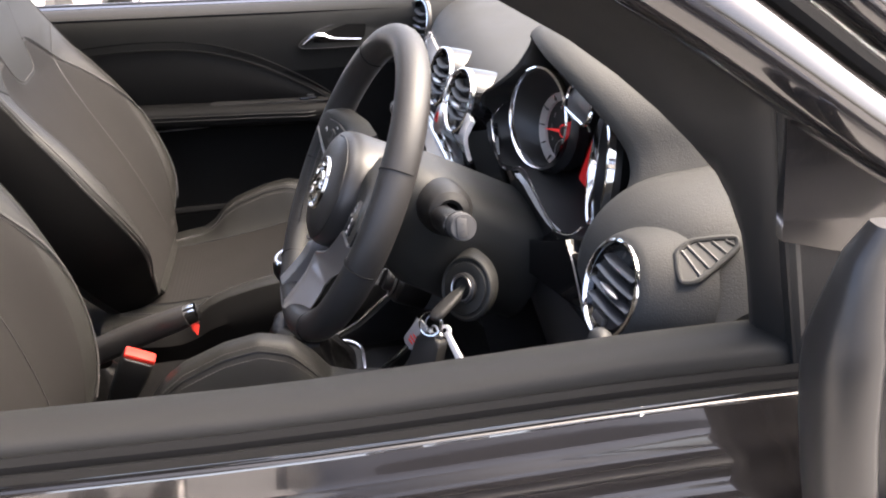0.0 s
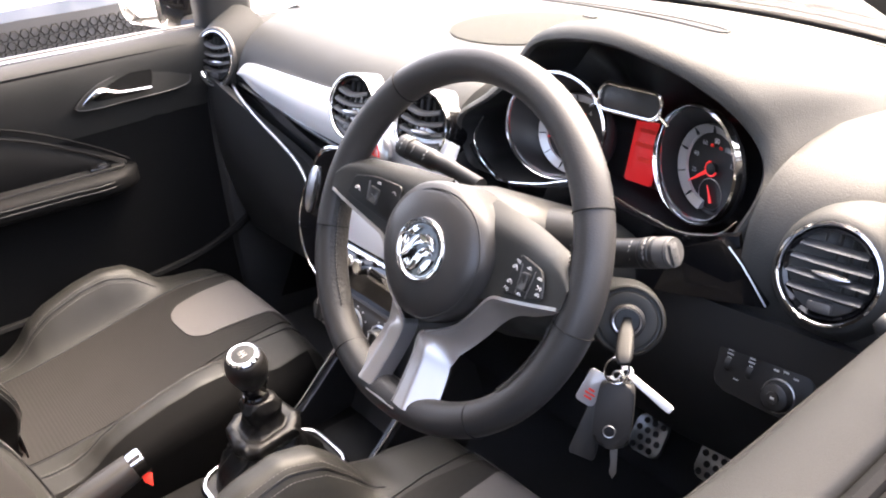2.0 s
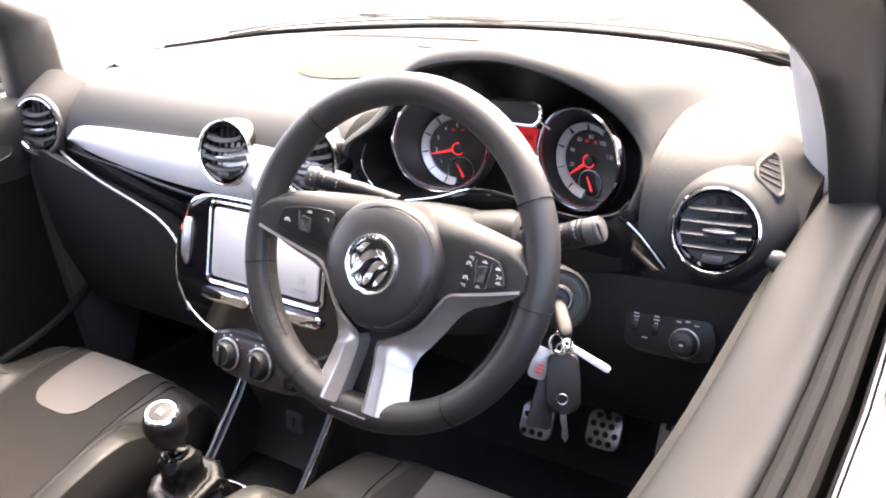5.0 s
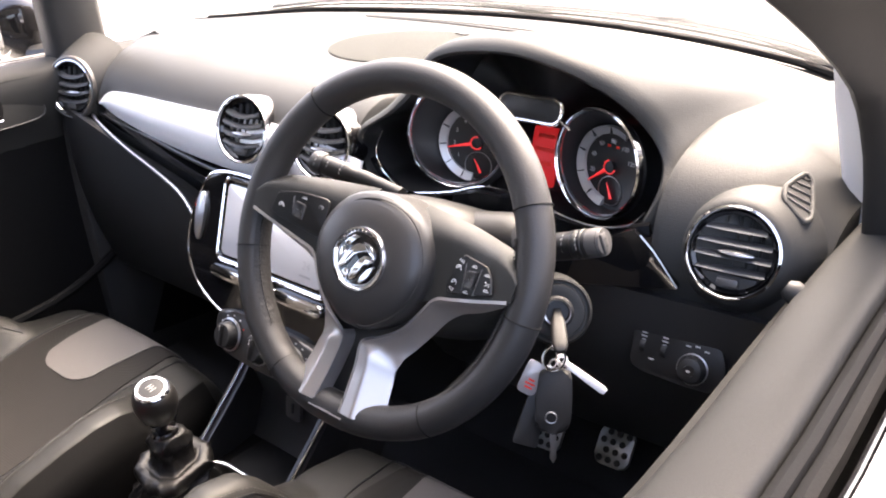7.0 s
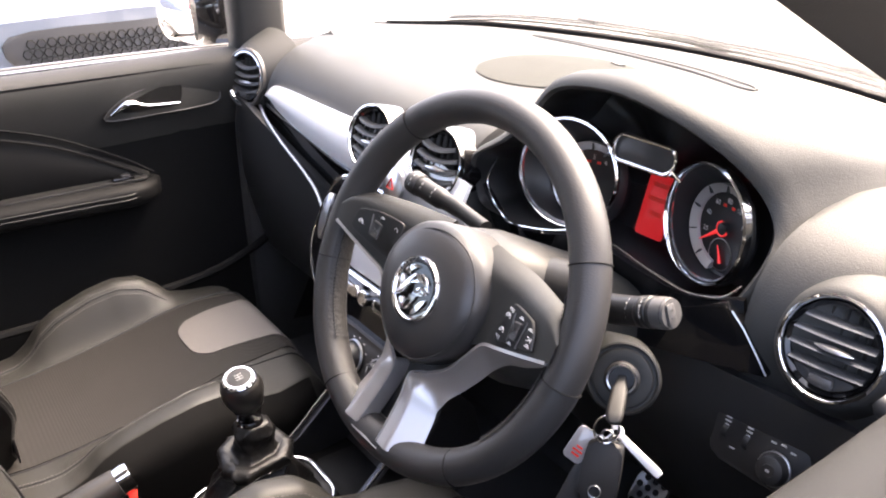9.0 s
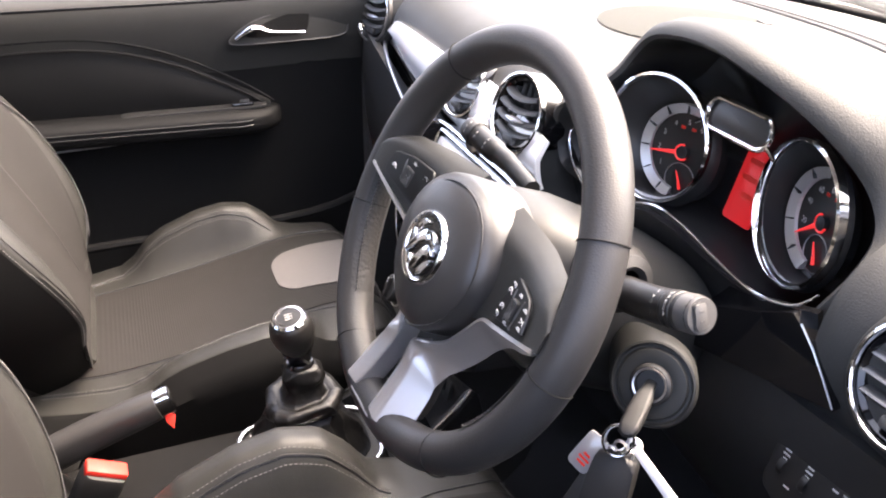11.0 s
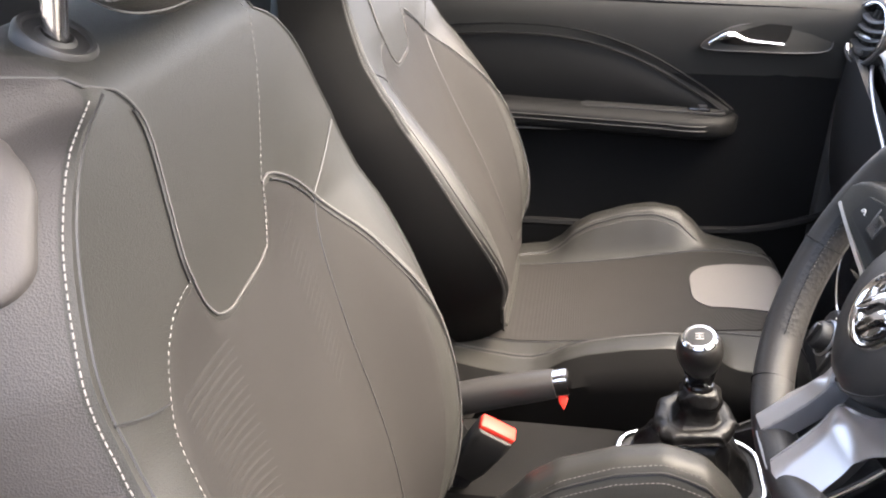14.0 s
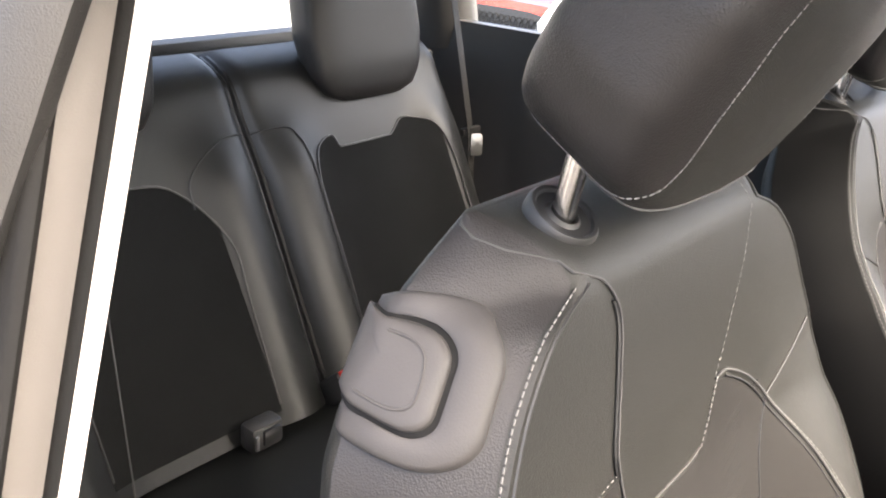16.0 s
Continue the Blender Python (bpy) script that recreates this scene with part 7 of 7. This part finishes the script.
# ---- rear bench ----
def rear_seat():
    rs = thing("rear_bench", (0, -1.2, 0.28), "dark leather and cloth split rear bench seat", "car seat")

    def face(x, v, lift=0.0):
        mid, half = (0.285, 0.255) if x > 0.03 else (-0.225, 0.255)
        a = abs(x - mid) / half
        q = 0.030 * math.exp(-((a - 0.72) / 0.22) ** 2) * (1 - ease(v, 0.62, 0.85)) - 0.03 * max(0, (a - 0.9) / 0.1) ** 2 + lift
        q -= 0.06 * max(0, (v - 0.88) / 0.14) ** 2
        return Vector((x, -1.2 - 0.27 * v + 0.894 * q, 0.47 + 0.54 * v + 0.447 * q))
    on = lambda pts, lift=0.002, n=8: [face(p.x, p.y, lift) for p in smooth_path([(a, c, 0) for a, c in pts], n)]
    for x0, x1, inset, seams in (
            (0.0325, 0.54, [(0.139, 0.06), (0.136, 0.332), (0.135, 0.485), (0.166, 0.603), (0.206, 0.67), (0.254, 0.687), (0.30, 0.687), (0.35, 0.67), (0.395, 0.60), (0.42, 0.485), (0.42, 0.06)],
             ([(0.036, 0.765), (0.091, 0.759), (0.142, 0.714), (0.168, 0.664), (0.172, 0.60)], [(0.345, 0.46), (0.375, 0.185), (0.395, 0.006)])),
            (-0.48, 0.0275, [(-0.40, 0.06), (-0.407, 0.461), (-0.389, 0.66), (-0.345, 0.712), (-0.314, 0.717), (-0.285, 0.68), (-0.265, 0.675), (-0.165, 0.673), (-0.149, 0.677), (-0.138, 0.711), (-0.11, 0.70), (-0.085, 0.668), (-0.066, 0.583), (-0.066, 0.364), (-0.06, 0.06)],
             ([(0.022, 0.762), (-0.04, 0.758), (-0.056, 0.72), (-0.06, 0.683), (-0.062, 0.583), (-0.061, 0.364), (-0.055, 0.1)],))):
        b = part("rear_backrest", sheet(bmesh.new(), lambda u, v: face(x0 + (x1 - x0) * u, 1.02 * v), 40, 30, -0.09), REARSHADE, rs, "leather rear backrest, darkened for shade")
        P = smooth_path([(a, c, 0) for a, c in inset], 5)
        lo, hi = P[0].x, P[-1].x
        xs = sorted((p.x, p.y) for p in P)

        def cloth(u, v):
            x = lo + (hi - lo) * u
            top = interp(x, [q[0] for q in xs], [q[1] for q in xs])
            return face(x, 0.04 + (top - 0.04) * v, 0.0015)
        part("cloth_inset", sheet(bmesh.new(), cloth, 40, 16, -0.003), REARCLOTHSHADE, b, "ribbed cloth middle, darkened for shade")
        part("seam", tube(bmesh.new(), on(inset), 0.0016, 5), DARK, b)
        for pts in seams:
            part("seam", tube(bmesh.new(), on(pts, 0.0015), 0.0016, 5), BLACK, b)
        part("welt", tube(bmesh.new(), on([((x0 + 0.004) if x0 > 0 else (x1 - 0.004), v) for v in np.linspace(0.02, 1.0, 12)], 0.0), 0.005, 6), GAITER, b)

        def cush(u, v):
            a = 2 * u - 1
            return (x0 + (x1 - x0) * u, -1.23 + 0.47 * v, 0.455 + 0.03 * math.sin(math.pi * v) + 0.012 * abs(a) ** 3 - 0.07 * max(0, (v - 0.85) / 0.15) ** 2)
        part("rear_cushion", sheet(bmesh.new(), cush, 16, 16, 0.08), REARSHADE, rs)
    for hx in (-0.262, 0.32):
        rings = []
        for t in np.linspace(0, 1, 17):
            w = 0.142 * interp(t, [0, 0.06, 0.2, 0.5, 0.9, 1], [0.55, 0.78, 0.92, 1.0, 0.97, 0.8])
            d = 0.085 * interp(t, [0, 0.08, 0.3, 0.8, 0.95, 1], [0.5, 0.8, 1.0, 1.0, 0.8, 0.4])
            rings.append([(hx + w * math.copysign(abs(math.cos(b)) ** 0.45, math.cos(b)), -1.43 - 0.05 * t + d * 0.5 * math.copysign(abs(math.sin(b)) ** 0.5, math.sin(b)), 0.905 + 0.225 * t) for b in np.linspace(0, 2 * math.pi, 37)[:-1]])
        # paler leather than the bench: the rear window's light is put into the colour
        part("rear_headrest", loft(bmesh.new(), rings), SIDELEATHER, rs, "low wrap-over leather rear headrest, coloured paler for window light", 60)
    return rs


rear_seat()
buckle((0.036, -1.150, 0.528), (0.05, 0.75, 0.65), "black rear seat belt buckle with red release")
latch = thing("child_seat_anchor", (0.19, -1.19, 0.47), "small black child seat anchor cover in the seat gap", "anchor cover")
part("cover", rbox((0.19, -1.18, 0.492), (0.06, 0.035, 0.045), pose(0, 0, 0), 0.008), DARK, latch)
part("lid", rbox((0.185, -1.161, 0.494), (0.032, 0.006, 0.026), None, 0.002), SATIN, latch)
part("tab", rbox((0.214, -1.160, 0.492), (0.006, 0.005, 0.024), None, 0.001), STEEL, latch)


def seat_belt(s):
    b = thing("rear_seat_belt", (s * 0.60, -1.42, 0.6), "black rear seat belt hanging by the side trim", "seat belt", "rear belts")
    strip = lambda pts, w: sheet(bmesh.new(), lambda u, v: Vector(pts[0]).lerp(Vector(pts[1]), v) + Vector((s * 0.9, -0.45, 0)).normalized() * w * (u - 0.5), 2, 10, 0.0016)
    part("webbing", strip([(s * 0.470, -1.42, 1.12), (s * 0.572, -1.42, 0.785)], 0.046), BELT, b)
    part("webbing", strip([(s * 0.572, -1.42, 0.785), (s * 0.59, -1.40, 0.50)], 0.046), BELT, b)
    part("slider", rbox((s * 0.572, -1.42, 0.785), (0.06, 0.014, 0.018), pose(0, 0, 0), 0.004), SATIN, b)
    part("tongue", plate(bmesh.new(), round_outline(0.026, 0.048, 0.006), 0.004, facing((s * 0.578, -1.405, 0.757), (-s * 0.5, 0.8, 0.1)), 0.001), STEEL, b, "bright steel belt tongue")


seat_belt(-1)
seat_belt(1)


# ---- centre pillar beside the driver's window ----
for s in (1, -1):
    for name, x0, x1, y, d, mat, label in (("pillar_strip", 0.6215, 0.6405, -0.705, 0.012, PALE, "pale upper pillar trim strip"), ("pillar_seal", 0.6405, 0.648, -0.696, 0.02, RUBBER, ""), ("pillar_facing", 0.648, 0.678, -0.70, 0.014, BEIGE, "beige-grey pillar facing"), ("outer_seal", 0.678, 0.690, -0.690, 0.02, RUBBER, "")):
        rings = []
        for z in np.linspace(0.84, 1.40, 9):
            o = 0.26 * (1.217 - z)
            yy = y
            rings.append([(s * (x + o), yy + e, z) for x, e in ((x0, 0), (x0 + 0.002, 0.004), ((x0 + x1) / 2, 0.006), (x1 - 0.002, 0.004), (x1, 0), (x1, -d), (x0, -d))])
        part(name, loft(bmesh.new(), rings), mat, body, label)


# ---- parked cars round about ----
def tinted(name, color):
    return material(name, color, 0.12, coat=1.0, vary=0.05)


CARGLASS = material("dark_car_glass", (0.02, 0.022, 0.025), 0.05, coat=0.5)
TYRE = material("tyre_rubber", (0.02, 0.02, 0.02), 0.8, grain=0.4)


def parked_car(paint, label, m):
    """A hatchback with its nose along its own +y, 4 m long, standing at m."""
    c = thing("parked_car", (0, 0, 0), label, "car", "parked cars")
    prof = [(-1.98, 0.30, 0.72, 0.70), (-1.95, 0.28, 0.92, 0.80), (-1.6, 0.24, 0.95, 0.85), (-0.8, 0.22, 0.93, 0.86), (0.4, 0.22, 0.92, 0.86), (1.1, 0.22, 0.88, 0.85), (1.6, 0.24, 0.80, 0.82), (1.88, 0.27, 0.70, 0.74), (1.98, 0.32, 0.68, 0.66)]
    rings = []
    for y, lo, hi, w in prof:
        rings.append([(w * x, y, lo + (hi - lo) * z) for x, z in ((-0.86, 0), (-0.97, 0.15), (-1.0, 0.45), (-0.98, 0.75), (-0.93, 0.94), (-0.8, 1.0), (0, 1.03), (0.8, 1.0), (0.93, 0.94), (0.98, 0.75), (1.0, 0.45), (0.97, 0.15), (0.86, 0))])
    part("car_shell", loft(bmesh.new(), rings), paint, c)
    house = []
    for z, y0, y1, w in ((0.90, -1.85, 0.75, 0.80), (1.12, -1.74, 0.38, 0.74), (1.34, -1.50, 0.02, 0.64), (1.40, -1.38, -0.12, 0.58)):
        house.append([(x * w, y0 + (y1 - y0) * t, z) for x, t in ((-0.7, 0), (-1, 0.06), (-1, 0.5), (-1, 0.86), (-0.75, 1), (0, 1.04), (0.75, 1), (1, 0.86), (1, 0.5), (1, 0.06), (0.7, 0), (0, -0.01))])
    part("glasshouse", loft(bmesh.new(), house), CARGLASS, c)
    part("car_roof", sheet(bmesh.new(), lambda u, v: ((u - 0.5) * 1.2, -1.46 + 1.38 * v, 1.425 - 0.06 * (2 * u - 1) ** 4 - 0.04 * (2 * v - 1) ** 4), 10, 8, 0.04), paint, c)
    for x in (-1, 1):
        for y0, z0, y1, z1 in ((0.70, 0.90, -0.05, 1.40), (-0.62, 0.92, -0.66, 1.41), (-1.62, 0.93, -1.40, 1.40)):
            part("car_pillar", tube(bmesh.new(), [(x * 0.80, y0, z0), (x * 0.60, y1, z1)], 0.035, 8), paint, c)
        for y in (-1.25, 1.22):
            w = part("wheel", lathe(bmesh.new(), [(0.20, -0.09), (0.30, -0.095), (0.315, -0.07), (0.315, 0.07), (0.30, 0.095), (0.20, 0.09)], facing((x * 0.77, y, 0.315), (x, 0, 0)), 28), TYRE, c)
            part("wheel_rim", lathe(bmesh.new(), [(0.205, 0.085), (0.19, 0.06), (0.06, 0.075), (0.0005, 0.085)], facing((x * 0.77, y, 0.315), (x, 0, 0)), 20), SILVER, w)
        part("headlight", loft(bmesh.new(), [[(x * (0.50 + 0.2 * q + 0.02), 1.90 - 0.16 * q - d, z) for z, d in ((0.60, 0.0), (0.66 + 0.03 * q, 0.04), (0.71 + 0.02 * q, 0.12), (0.62, 0.16))] for q in (0.0, 0.5, 1.0)]), CHROME, c)
        part("door_mirror", rbox((x * 0.93, 0.42, 0.98), (0.18, 0.10, 0.13), None, 0.04, 3), paint, c)
    part("grille", plate(bmesh.new(), smooth_outline([(-0.52, 0.075), (0, 0.09), (0.52, 0.075), (0.45, -0.09), (0, -0.11), (-0.45, -0.09)], 4), 0.02, facing((0, 1.975, 0.545), (0, 1, 0.12)), 0.005), BLACK, c)
    bm = bmesh.new()
    g = facing((0, 1.998, 0.545), (0, 1, 0.12))
    for i in range(-11, 12):
        for j in (-1, 0, 1):
            lathe(bm, [(0.018, 0.0), (0.022, 0.004), (0.018, 0.008)], g @ Matrix.Translation((i * 0.042 + 0.021 * (j % 2), j * 0.040, 0)), 6)
    part("grille_mesh", bm, RUBBER, c, "black honeycomb grille")
    c.matrix_basis = m
    return c


first = parked_car(tinted("silver_blue_paint", (0.09, 0.105, 0.13)), "dark blue grey hatchback parked beside the car", pose(-5.08, 0.62, 0, 0, 0, -88))
parked_car(tinted("red_paint", (0.5, 0.02, 0.015)), "red hatchback parked behind in the next row", pose(-5.2, -3.55, 0, 0, 0, -90))
parked_car(tinted("white_paint", (0.75, 0.75, 0.74)), "white hatchback parked in the next row", pose(-4.6, -2.1, 0, 0, 0, -88))
# two unseen cars behind the camera, added for reflections in the door paint
parked_car(tinted("dark_grey_paint", (0.04, 0.04, 0.045)), "unseen dark grey hatchback added opposite for reflections", pose(4.2, 0.8, 0, 0, 0, 92))
parked_car(tinted("pale_silver_paint", (0.45, 0.45, 0.45)), "unseen pale silver hatchback added opposite for reflections", pose(4.4, -1.7, 0, 0, 0, 88))
